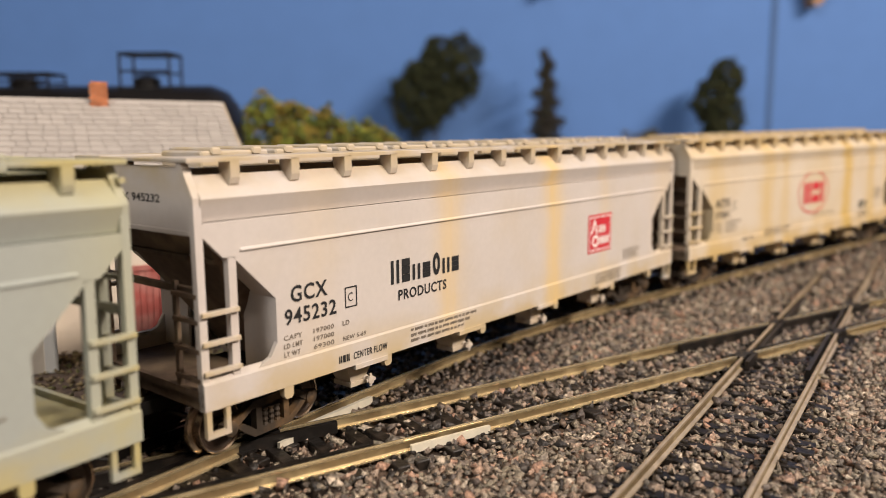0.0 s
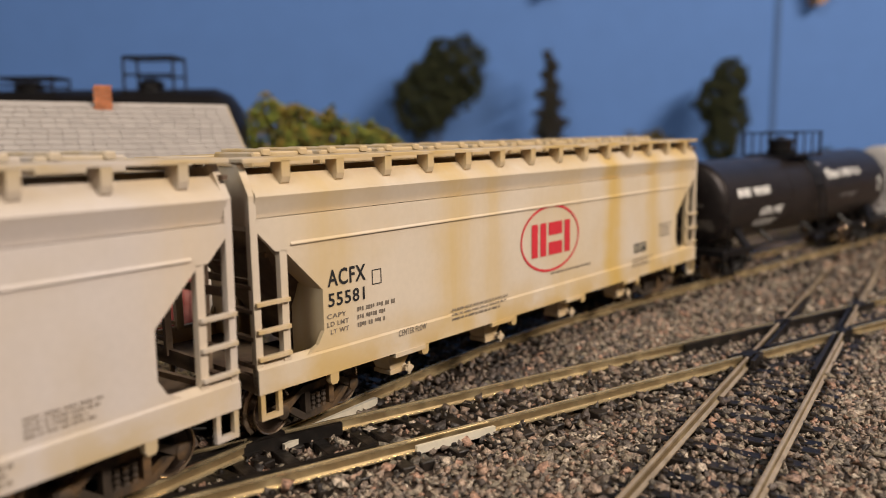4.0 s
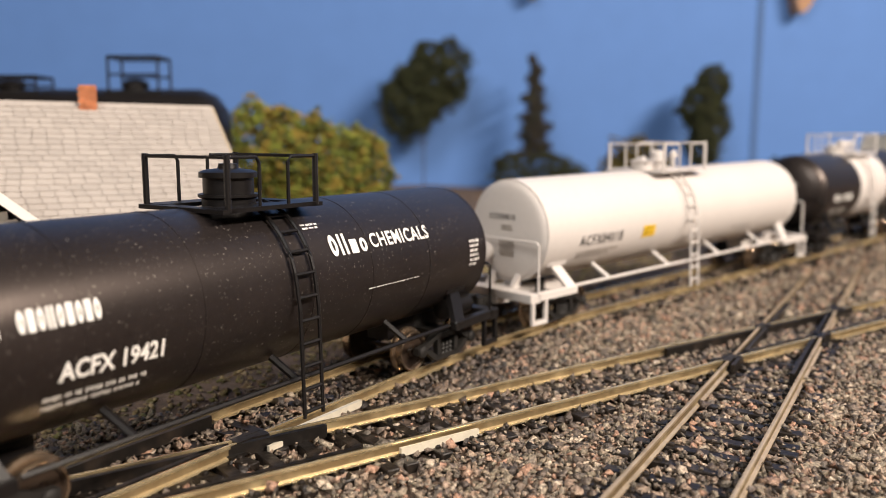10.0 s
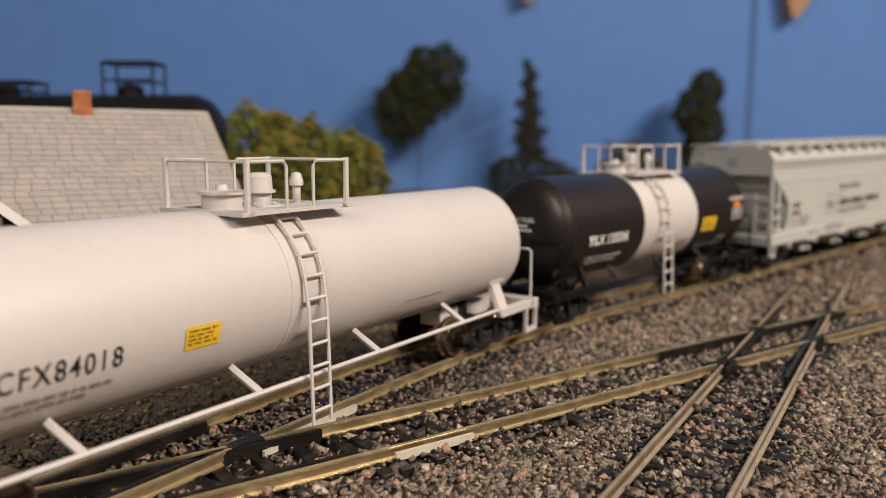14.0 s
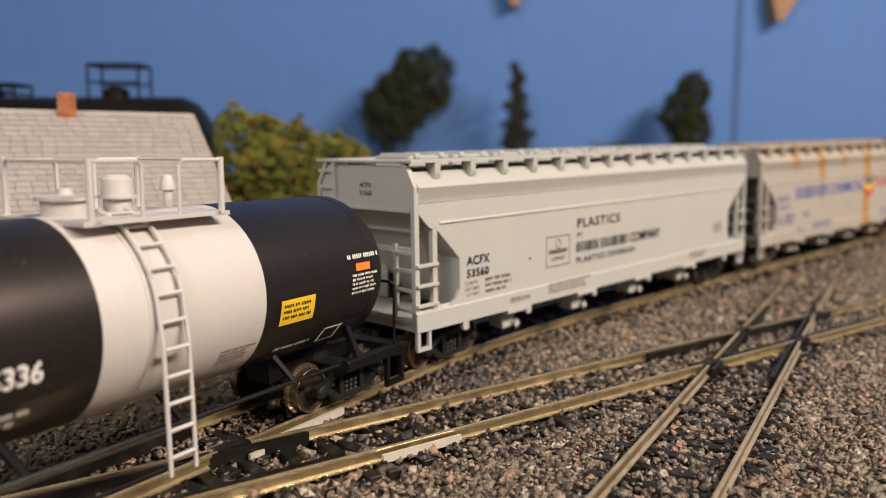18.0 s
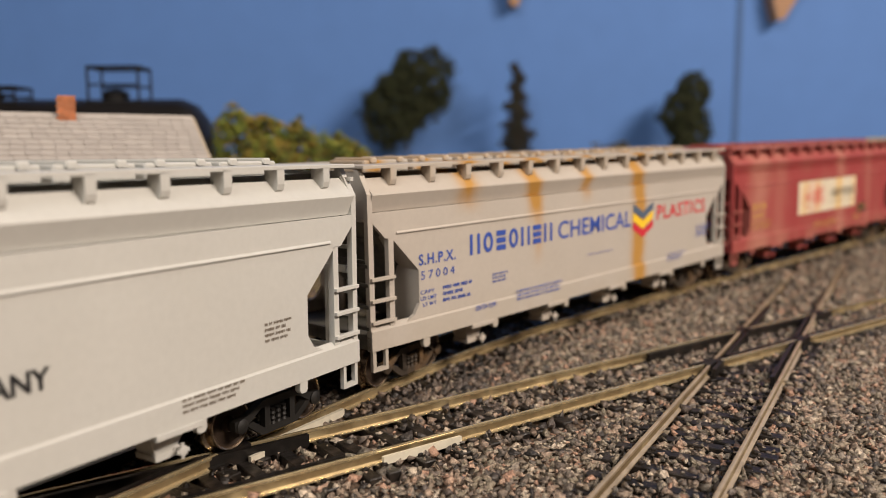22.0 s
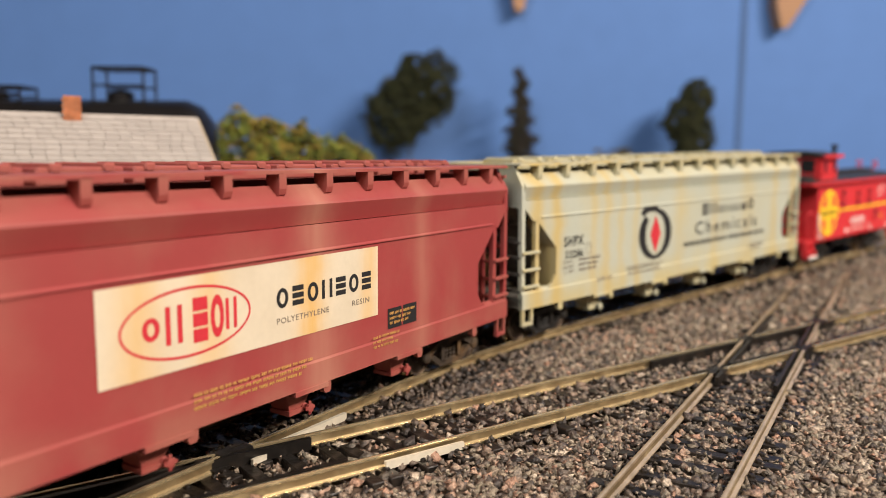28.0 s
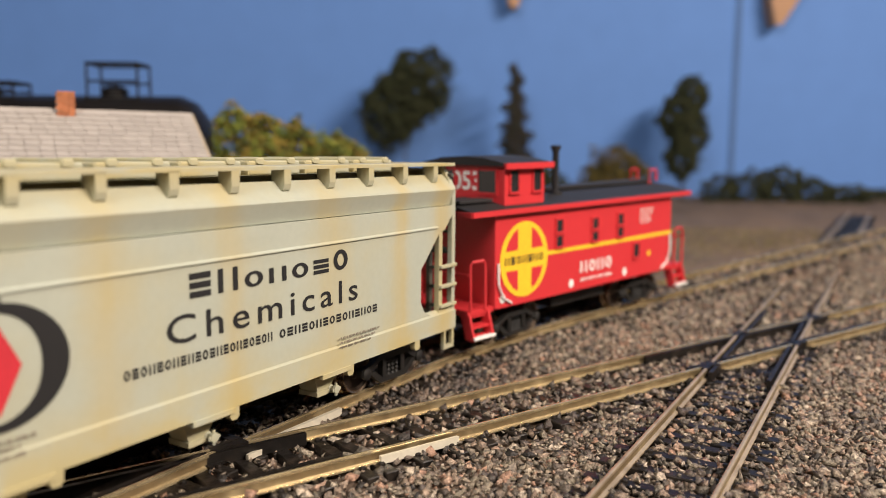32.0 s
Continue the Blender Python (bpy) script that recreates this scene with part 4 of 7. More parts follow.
        piece("gate_valve", "valve", lambda: Geo().lathe([(-15.8, 0.5), (-15.7, 0.9), (-15.1, 0.9), (-15.0, 0.5), (-14.2, 0.5), (-14.1, 0.8), (-12.5, 0.8)], "y", (0, 0, 0), 10).box(-0.3, 0.3, -15.5, -15.2, -1.3, 1.3).box(-1.3, 1.3, -15.6, -15.3, -0.3, 0.3), body_mat, out, mm(2.2, -1.6, 7.9), smooth=30)
    g = Geo()
    g.box(-H + 6, H - 6, -3.0, 3.0, 9.6, 14.6)
    # dark floor added so the shaded gaps between the outlets look black
    g.box(-58, 58, -9.0, 9.0, 12.4, 14.4)
    part("sill_and_dark_floor", g, M_DARK, car)
    trucks = [truck(car, -77.0, truck_mat), truck(car, 77.0, truck_mat)]
    couplers(car, H, M_DARK)
    TRAIN.append((car, base, 77.0, trucks))
    return car


def x_of(local):
    """Place along a hopper's side of a mark read off from its front end, stretched unevenly to fit the camera's view.
    """
    return float(np.interp(local, (0, 20, 60, 78, 105, 132, 190), (-95.5, -77.3, -43.6, -28.0, -3.4, 23.6, 91.5)))


# x_us, x_du and x_di: the same view fit, each for one car
def x_us(local):
    return local - 102.0 if local > 84 else x_of(local)


def x_du(local):
    return -32.9 + (local - 64.8) * 0.975


def x_di(local):
    return float(np.interp(local, (0, 23, 33.4, 69.5, 90.6, 114.2, 158.7, 164, 190), (-95.5, -75.3, -65.5, -32.6, -14.0, 8.5, 53.8, 60.8, 92.0)))


def data_block(car, material, x0, seed):
    """The small capacity and weight stencils near a hopper's end."""
    letters("CAPY", car, material, x0, x0 + 5.0, 21.8, 22.7)
    letters("LD LMT", car, material, x0, x0 + 5.6, 20.3, 21.2)
    letters("LT WT", car, material, x0 + 0.8, x0 + 5.6, 18.8, 19.7)
    bars(car, material, x0 + 8.0, x0 + 19.0, 18.5, 23.1, 3, seed=seed)
    letters("CENTER FLOW", car, material, x_of(42), x_of(52.5), 14.7, 16.0, y=-18.92)
    bars(car, material, x_of(63), x_of(88), 14.4, 17.6, 3, y=-18.92, seed=seed + 5)
    bars(car, material, x_of(152), x_of(164), 14.6, 17.4, 3, y=-18.92, seed=seed + 8)


# End colours: brown and grey grime, with the recessed ends' shade mixed into them
M_END = mat("brown_grime_and_shade", (0.10, 0.065, 0.042), 0.8, 0, 0.4, 500, stain=(0.30, 0.22, 0.14), stain_amount=0.7, stain_scale=90.0)
M_END_GREY = mat("grey_grime_and_shade", (0.075, 0.070, 0.060), 0.75, 0, 0.4, 500, stain=(0.24, 0.22, 0.16), stain_amount=0.6, stain_scale=90.0)

# 1: pale green hopper, only its tail is seen
P0_ = paint("mint_hopper_paint", (0.305, 0.325, 0.300), ((92, 8, 0.2, 0),), (0.50, 0.44, 0.16), grime=0.08, grime_colour=(0.40, 0.34, 0.15), edge=1.0)
car = hopper("pale mint-green covered hopper with yellowed sides and red lettering", -156.5, P0_, M_RUSTY)
mark_row(car, I_RED, 5, x_of(128), x_of(169), 24.5, 32.5, seed=4, label="row of bold red letter-sized shapes")
bars(car, I_GREY, x_of(160), x_of(176), 18.9, 22.0, 3, seed=2)

# 2: white hopper with yellow stains
P1_ = paint("stained_white_hopper_paint", (0.505, 0.458, 0.425), ((x_of(77), 4.5, 0.55, 0), (x_of(125), 4.5, 0.75, 0), (x_of(150), 3, 0.25, 0), (x_of(30), 5, 0.15, 0), (x_of(186), 8, 0.3, 0)), (0.60, 0.43, 0.19), grime=0.22, grime_colour=(0.44, 0.34, 0.19), edge=0.9)
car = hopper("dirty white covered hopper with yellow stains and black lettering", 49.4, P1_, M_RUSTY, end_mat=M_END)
end_letters(car, I_BLACK, "GCX 945232", -8.0, 8.0, 45.8, 47.2)
letters("GCX", car, I_BLACK, -75.6, -66.6, 27.4, 30.4)
letters("945232", car, I_BLACK, -77.2, -64.4, 23.5, 26.4)
sign(car, I_BLACK, [rect(-62.0, -58.7, 24.1, 24.35), rect(-62.0, -58.7, 27.85, 28.1), rect(-62.0, -61.75, 24.1, 28.1), rect(-58.95, -58.7, 24.1, 28.1)] + ring(-60.35, 26.1, 0.8, 0.85, 0.2, 14, 50, 310), label="small black stencilled square", name="stencil")
for k, (row, tail) in enumerate((("197000", "LD"), ("197000", ""), ("69300", "NEW 5-69"))):
    z = 20.9 - 1.5 * k
    letters(("CAPY", "LD LMT", "LT WT")[k], car, I_GREY, -77.6, -73.2 if k < 2 else -73.8, z, z + 0.9)
    letters(row, car, I_GREY, -70.4, -65.2, z, z + 0.9)
    if tail:
        letters(tail, car, I_GREY, -62.8, -61.0 if k == 0 else -56.4, z, z + 0.9)
mark_row(car, I_BLACK, 7, -48.6, -25.6, 26.6, 31.4, seed=9, label="name in black letter-sized shapes", weight=0.24, low=(2, 3, 5, 6))
letters("PRODUCTS", car, I_BLACK, -46.4, -30.2, 23.0, 25.2)
EX0, EX1 = 35.4, 49.6
sign(car, I_RED, [rect(EX0, EX1, 22.6, 33.4)], label="red square emblem panel")
sign(car, I_WHITE, [rect(EX0 + 0.7, EX1 - 0.7, 23.2, 23.5), rect(EX0 + 0.7, EX1 - 0.7, 32.5, 32.8), rect(EX0 + 0.7, EX0 + 1.0, 23.2, 32.8), rect(EX1 - 1.0, EX1 - 0.7, 23.2, 32.8)] + [[(EX0 + 1.6, 28.0), (EX0 + 2.5, 28.0), (EX0 + 4.2, 31.8), (EX0 + 3.4, 31.8)], [(EX0 + 4.6, 28.0), (EX0 + 5.6, 28.0), (EX0 + 4.2, 31.8), (EX0 + 3.6, 31.8)]] + ring(EX0 + 4.4, 25.9, 2.0, 1.7, 0.75, 20), y=-18.58, label="white shapes on the emblem")
mark_row(car, I_WHITE, 5, EX0 + 6.0, EX0 + 10.4, 28.0, 30.2, y=-18.58, seed=12, label="white letter-sized marks on the emblem", weight=0.26)
mark_row(car, I_WHITE, 7, EX0 + 6.6, EX0 + 12.8, 24.8, 27.0, y=-18.58, seed=13, label="white letter-sized marks on the emblem", weight=0.26)
mark_row(car, I_BLACK, 3, -64.4, -61.6, 13.9, 15.3, y=-18.92, seed=16, label="small black maker's marks", weight=0.26)
letters("CENTER FLOW", car, I_BLACK, -60.4, -50.6, 13.9, 15.3, y=-18.92)
bars(car, I_GREY, -43.0, -19.0, 13.4, 16.8, 3, y=-18.92, seed=14)
bars(car, I_GREY, 40.0, 56.0, 13.4, 16.6, 3, y=-18.92, seed=15)
bars(car, I_GREY, 58.0, 70.0, 18.4, 21.6, 4, seed=17)

# 3: cream hopper with ochre stains
P2_ = paint("stained_cream_hopper_paint", (0.545, 0.470, 0.375), ((x_us(20), 8, 0.45, 0), (x_us(66), 6, 0.55, 0), (x_us(82), 4, 0.35, 0), (x_us(137), 5, 0.95, 0), (x_us(163), 5, 0.6, 0), (x_us(185), 8, 0.55, 0), (x_us(112), 10, 0.25, 0)), (0.50, 0.335, 0.09), grime=0.3, grime_colour=(0.46, 0.32, 0.13), edge=0.9)
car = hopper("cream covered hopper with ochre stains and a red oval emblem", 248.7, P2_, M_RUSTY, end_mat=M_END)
letters("ACFX", car, I_BLACK, x_us(19.5), x_us(31.5), 27.8, 31.0)
letters("55581", car, I_BLACK, x_us(19.5), x_us(31.0), 24.0, 26.6)
sign(car, I_BLACK, ring(x_us(35.2), 28.0, 1.9, 2.1, 0.25, 4, 45, 405), label="small stencilled square", name="stencil")
data_block(car, I_GREY, x_us(19), 21)
sign(car, I_RED, ring(x_us(103), 28.6, 14.2, 8.6, 0.65), label="red oval ring emblem")
sign(car, I_RED, [rect(x_us(93.8), x_us(96.6), 24.3, 32.7), rect(x_us(97.8), x_us(100.6), 24.3, 32.7), rect(x_us(101.8), x_us(108.4), 24.3, 27.6), rect(x_us(101.8), x_us(108.4), 29.4, 32.7), rect(x_us(109.6), x_us(112.4), 24.3, 32.7)], y=-18.56, label="red blocks inside the oval")
bars(car, I_GREY, x_us(103), x_us(124), 18.8, 19.9, 1, seed=23)
sign(car, I_BLACK, [rect(x_us(150.5), x_us(154.4), 18.8, 21.6), rect(x_us(154.9), x_us(158.8), 18.8, 21.6)], label="two black stencilled panels", name="stencil")
bars(car, I_CREAM, x_us(151), x_us(158.4), 19.3, 21.2, 2, y=-18.58, seed=24)
bars(car, I_GREY, x_us(168), x_us(177), 21.8, 26.4, 4, seed=25)

# 7: clean pale grey hopper
P3_ = paint("pale_grey_hopper_paint", (0.470, 0.462, 0.430), (), grime=0.08, grime_colour=(0.5, 0.47, 0.4), rough=0.5)
car = hopper("clean pale grey-green covered hopper with black lettering", 974.9, P3_, M_DARK)
letters("ACFX", car, I_BLACK, -76.4, -67.2, 26.7, 29.1, bold=0.03)
letters("53560", car, I_BLACK, -76.4, -67.6, 23.6, 25.8, bold=0.03)
data_block(car, I_GREY, -77.0, 41)
sign(car, I_BLACK, [rect(x_of(62), x_of(75.6), 22.0, 22.2), rect(x_of(62), x_of(75.6), 30.4, 30.6), rect(x_of(62), x_of(62.2), 22.0, 30.6), rect(x_of(75.4), x_of(75.6), 22.0, 30.6)] + ring(x_of(68.8), 28.4, 1.2, 1.4, 0.2, 20), label="thin black boxed emblem")
mark_row(car, I_BLACK, 12, x_of(63.5), x_of(74.3), 25.6, 26.8, seed=44, label="small black name marks")
letters("COMPANY", car, I_BLACK, x_of(65), x_of(73), 23.6, 24.7, bold=0.0)
letters("PLASTICS", car, I_BLACK, x_of(80), x_of(106.6), 31.9, 34.7, bold=0.018)
letters("BY", car, I_BLACK, x_of(80), x_of(83.5), 29.3, 30.5)
mark_row(car, I_BLACK, 6, x_of(79.6), x_of(93), 24.7, 27.8, seed=46, label="bold black name marks", weight=0.24)
mark_row(car, I_BLACK, 7, x_of(94.5), x_of(111.5), 24.7, 27.8, seed=47, label="bold black name marks", weight=0.24)
letters("COMPANY", car, I_BLACK, x_of(113), x_of(133), 24.7, 27.8, bold=0.03, gap=1.0)
letters("PLASTICS DIVISION", car, I_BLACK, x_of(79.6), x_of(116), 21.5, 23.3)
sign(car, I_BLACK, disc(x_of(53), 25.6, 0.5, 0.35, 10), label="small black dot", name="stencil")
bars(car, I_GREY, x_of(169), x_of(175.5), 22.0, 26.0, 4, seed=49)
end_letters(car, I_BLACK, "ACFX", -1.9, 2.8, 46.6, 47.8)
end_letters(car, I_BLACK, "53560", -1.9, 2.8, 44.6, 45.8)

# 8: tan-grey hopper with rust runs
P4_ = paint("tan_grey_hopper_paint", (0.405, 0.362, 0.315), ((x_of(41), 3.6, 1.0, 43), (x_of(73), 3.2, 1.05, 38), (x_of(104), 2.8, 1.0, 42), (x_of(135), 3.8, 1.25, 0), (x_of(76), 2.2, 0.4, 26)), (0.40, 0.20, 0.03), grime=0.12, grime_colour=(0.36, 0.31, 0.24), edge=0.4)
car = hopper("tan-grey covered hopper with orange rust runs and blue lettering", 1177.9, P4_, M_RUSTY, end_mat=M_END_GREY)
mark_row(car, I_BLUE, 7, -60.2, -23.6, 28.9, 34.0, seed=52, label="large blue letter-sized shapes", weight=0.2)
letters("CHEMICAL", car, I_BLUE, -20.6, 21.6, 28.9, 34.0, bold=0.011, gap=1.02)
for k, m_ in enumerate((I_SLATE, I_YELLOW, I_RED)):
    z = 36.0 - 2.9 * k
    sign(car, m_, [[(x_of(131.4), z), (x_of(137.2), z - 3.0), (x_of(137.2), z - 5.5), (x_of(131.4), z - 2.5)], [(x_of(137.2), z - 3.0), (x_of(143.2), z), (x_of(143.2), z - 2.5), (x_of(137.2), z - 5.5)]], label="coloured chevron-shaped stripe")
letters("PLASTICS", car, I_RED, x_of(145.5), x_of(178), 29.6, 34.4, bold=0.018)
letters("S.H.P.X.", car, I_BLUE, -79.0, -65.8, 28.6, 31.2)
letters("57004", car, I_BLUE, -78.4, -66.2, 25.2, 27.2, bold=0.0, gap=1.5)
data_block(car, I_BLUE, x_of(18.5), 61)
bars(car, I_BLUE, x_of(51), x_of(59), 20.6, 23.4, 3, seed=62)
bars(car, I_BLUE, x_of(104), x_of(119), 22.4, 23.0, 1, seed=63)
bars(car, I_BLUE, x_of(172), x_of(182), 20.6, 25.2, 4, seed=64)

# 9: red hopper with a cream panel
P5_ = paint("faded_red_hopper_paint", (0.275, 0.038, 0.037), ((x_du(25), 9, 0.55, 0), (x_du(46), 6, 0.3, 0), (x_du(115), 5, 0.5, 0), (x_du(152), 3, 0.3, 0)), (0.42, 0.20, 0.14), grime=0.3, grime_colour=(0.32, 0.14, 0.095), edge=0.45)
car = hopper("faded red covered hopper with a stained cream name panel", 1374.2, P5_, M_RUSTY)
M_PANEL = paint("stained_cream_panel", (0.62, 0.55, 0.42), ((x_du(72), 4, 0.5, 0), (x_du(86), 4, 0.45, 0), (x_du(112), 4, 0.8, 0), (x_du(131), 3, 0.5, 0)), (0.62, 0.36, 0.08), grime=0.2)
sign(car, M_PANEL, [rect(x_du(64.5 + 8 * k), x_du(72.5 + 8 * k), 21.6, 36.0) for k in range(8)] + [rect(x_du(128.5), x_du(134.2), 21.6, 36.0)], label="stained cream name panel")
sign(car, I_RED, ring(x_du(82), 28.8, 13.4, 5.6, 0.45), y=-18.56, label="red oval ring on the panel")
for k, (a, b, w) in enumerate(((72.5, 27.0, 3.4), (77.0, 25.8, 3.4), (82.6, 25.2, 3.2), (86.4, 25.3, 3.0), (89.8, 26.2, 2.6))):
    part("marking", place_flat(flat_mesh(glyph(k % 3, 0.22)), x_du(a), x_du(a + w), b, 2 * 28.8 - b, -18.56), I_RED, car, "plain red block shape in the oval")
mark_row(car, I_BLACK, 7, x_du(102.4), x_du(131.6), 27.6, 31.2, y=-18.56, seed=72, label="thin black name marks on the panel")
letters("POLYETHYLENE", car, I_GREY, x_du(102.4), x_du(117.5), 24.8, 25.9, y=-18.56)
letters("RESIN", car, I_GREY, x_du(125), x_du(131), 24.8, 25.9, y=-18.56)
sign(car, I_BLACK, [rect(x_du(138), x_du(143.4), 17.8, 22.2), rect(x_du(144), x_du(149.6), 17.8, 22.2)], label="two black stencilled panels", name="stencil")
bars(car, I_GOLD, x_du(138.6), x_du(149), 18.4, 21.6, 3, y=-18.58, seed=73)
mark_row(car, I_GOLD, 4, x_du(19), x_du(31), 26.8, 29.6, seed=74, label="faded gold reporting marks")
letters("36304", car, I_GOLD, x_du(19), x_du(30), 23.4, 25.8)
bars(car, I_GOLD, x_du(18.5), x_du(37), 18.9, 22.4, 3, seed=75)
bars(car, I_GOLD, x_du(82), x_du(112), 14.2, 17.4, 3, y=-18.92, seed=76)
bars(car, I_GOLD, x_du(132), x_du(142), 14.4, 17.4, 3, y=-18.92, seed=77)

# 10: pale yellow-green hopper with a ring and diamond
P6_ = paint("stained_pale_green_hopper_paint", (0.385, 0.408, 0.340), tuple((x_di(c), w, 0.95 * k, 0) for c, w, k in ((8, 3.5, 0.8), (19, 3.0, 0.8), (40, 2.2, 0.5), (48, 2.5, 0.55), (57, 2.0, 0.4), (66, 2.0, 0.45), (98, 4, 0.35), (124, 3, 0.4), (150, 5, 0.35), (172, 3, 0.5), (187, 4, 0.6))), (0.45, 0.33, 0.10), grime=0.32, grime_colour=(0.44, 0.36, 0.15), edge=0.7)
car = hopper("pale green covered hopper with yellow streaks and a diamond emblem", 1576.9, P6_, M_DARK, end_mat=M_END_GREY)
letters("SHPX", car, I_BLACK, x_di(23), x_di(33.5), 26.8, 29.8)
letters("53286", car, I_BLACK, x_di(23.6), x_di(33.2), 23.2, 25.6)
sign(car, I_GREY, ring(x_di(36.4), 25.4, 1.8, 2.2, 0.2, 4, 45, 405), label="small stencilled square", name="stencil")
data_block(car, I_GREY, x_di(22.5), 81)
cx, cz = x_di(79.6), 26.6
ps = []
for i in range(48):
    a, b = radians(-230 + 320 * i / 48), radians(-230 + 320 * (i + 1) / 48)
    wa, wb = (2.2 + 1.9 * abs(math.cos((radians(-230 + 320 * k / 48)) / 1.0)) for k in (i, i + 1))
    ps.append([(cx + 10.4 * math.cos(a), cz + 8.4 * math.sin(a)), (cx + 10.4 * math.cos(b), cz + 8.4 * math.sin(b)), (cx + (10.4 - wb) * math.cos(b), cz + (8.4 - wb * 0.55) * math.sin(b)), (cx + (10.4 - wa) * math.cos(a), cz + (8.4 - wa * 0.55) * math.sin(a))])
ps.append([(cx - 9.6, cz + 7.2), (cx - 7.5, cz + 9.4), (cx + 1, cz + 9.2), (cx + 1, cz + 7.6), (cx - 5, cz + 7.6), (cx - 7.4, cz + 6.4)])
sign(car, I_BLACK, ps, label="thick black ring emblem")
sign(car, I_RED, [[(cx, cz - 6.3), (cx + 3.4, cz), (cx, cz + 6.3), (cx - 3.4, cz)]], label="red diamond emblem")
mark_row(car, I_BLACK, 7, x_di(114.2), x_di(155.4), 30.8, 34.8, seed=84, label="bold black name marks", weight=0.19, low=(2, 3, 4, 5))
letters("Chemicals", car, I_BLACK, x_di(109.1), x_di(158.7), 24.0, 28.6, bold=0.006, gap=1.3)
mark_row(car, I_BLACK, 21, x_di(100.4), x_di(133), 20.4, 22.0, seed=85, label="small black name marks")
mark_row(car, I_BLACK, 15, x_di(135), x_di(164), 20.4, 22.0, seed=86, label="small black name marks")
# ---- tank cars ----
def tank_shell(car, r, cz, half, material, name="tank", x0=None, x1=None, crown=3.2, label=""):
    """A round shell with shallow domed heads."""
    x0 = -half if x0 is None else x0
    x1 = half if x1 is None else x1
    p = []
    if x0 == -half:
        for k in range(7):
            a = radians(90 * k / 6)
            p.append((x0 - crown * math.cos(a) + 0.0, max(0.05, (r - 0.3) * math.sin(a))))
        p.append((x0 + 0.3, r))
    else:
        p.append((x0, r))
    if x1 == half:
        p.append((x1 - 0.3, r))
        for k in range(6, -1, -1):
            a = radians(90 * k / 6)
            p.append((x1 + crown * math.cos(a), max(0.05, (r - 0.3) * math.sin(a))))
    else:
        p.append((x1, r))
    return part(name, Geo().lathe(p, "x", (0, 0, cz), 64), material, car, label, smooth=40)


def hoop(car, r, cz, x, w, material, out=0.12, label="raised weld seam"):
    g = Geo().lathe([(x - w / 2, r - 0.3), (x - w / 2, r + out), (x + w / 2, r + out), (x + w / 2, r - 0.3)], "x", (0, 0, cz), 64)
    return part("shell_seam", g, material, car, label, smooth=30)


def tank_ladder(car, x, r, cz, z0, material):
    """A ladder that drops from the platform, over the shell's shoulder and clear of it to z0."""
    pts = []
    for a in range(78, 4, -8):
        pts.append((-(r + 1.0) * math.cos(radians(a)), cz + (r + 1.0) * math.sin(radians(a))))
    pts.append((-(r + 1.6), cz - 3))
    pts.append((-(r + 2.2), z0))
    g = Geo()
    for s in (-2.6, 2.6):
        g.tube([(x + s, a, b) for a, b in pts], 0.4, 6)
    lad = part("ladder", g, material, car)
    n = len(pts)
    L = [0.0]
    for (a, b), (c, d) in zip(pts, pts[1:]):
        L.append(L[-1] + math.hypot(c - a, d - b))
    k = 2.0
    while k < L[-1]:
        i = max(j for j in range(n) if L[j] <= k)
        i = min(i, n - 2)
        q = (k - L[i]) / (L[i + 1] - L[i])
        y, z = pts[i][0] + q * (pts[i + 1][0] - pts[i][0]), pts[i][1] + q * (pts[i + 1][1] - pts[i][1])
        piece("rung", "tankrung", lambda: Geo().tube([(-2.7, 0, 0), (2.7, 0, 0)], 0.36, 6), material, lad, mm(x, y, z))
        k += 4.3
    return lad


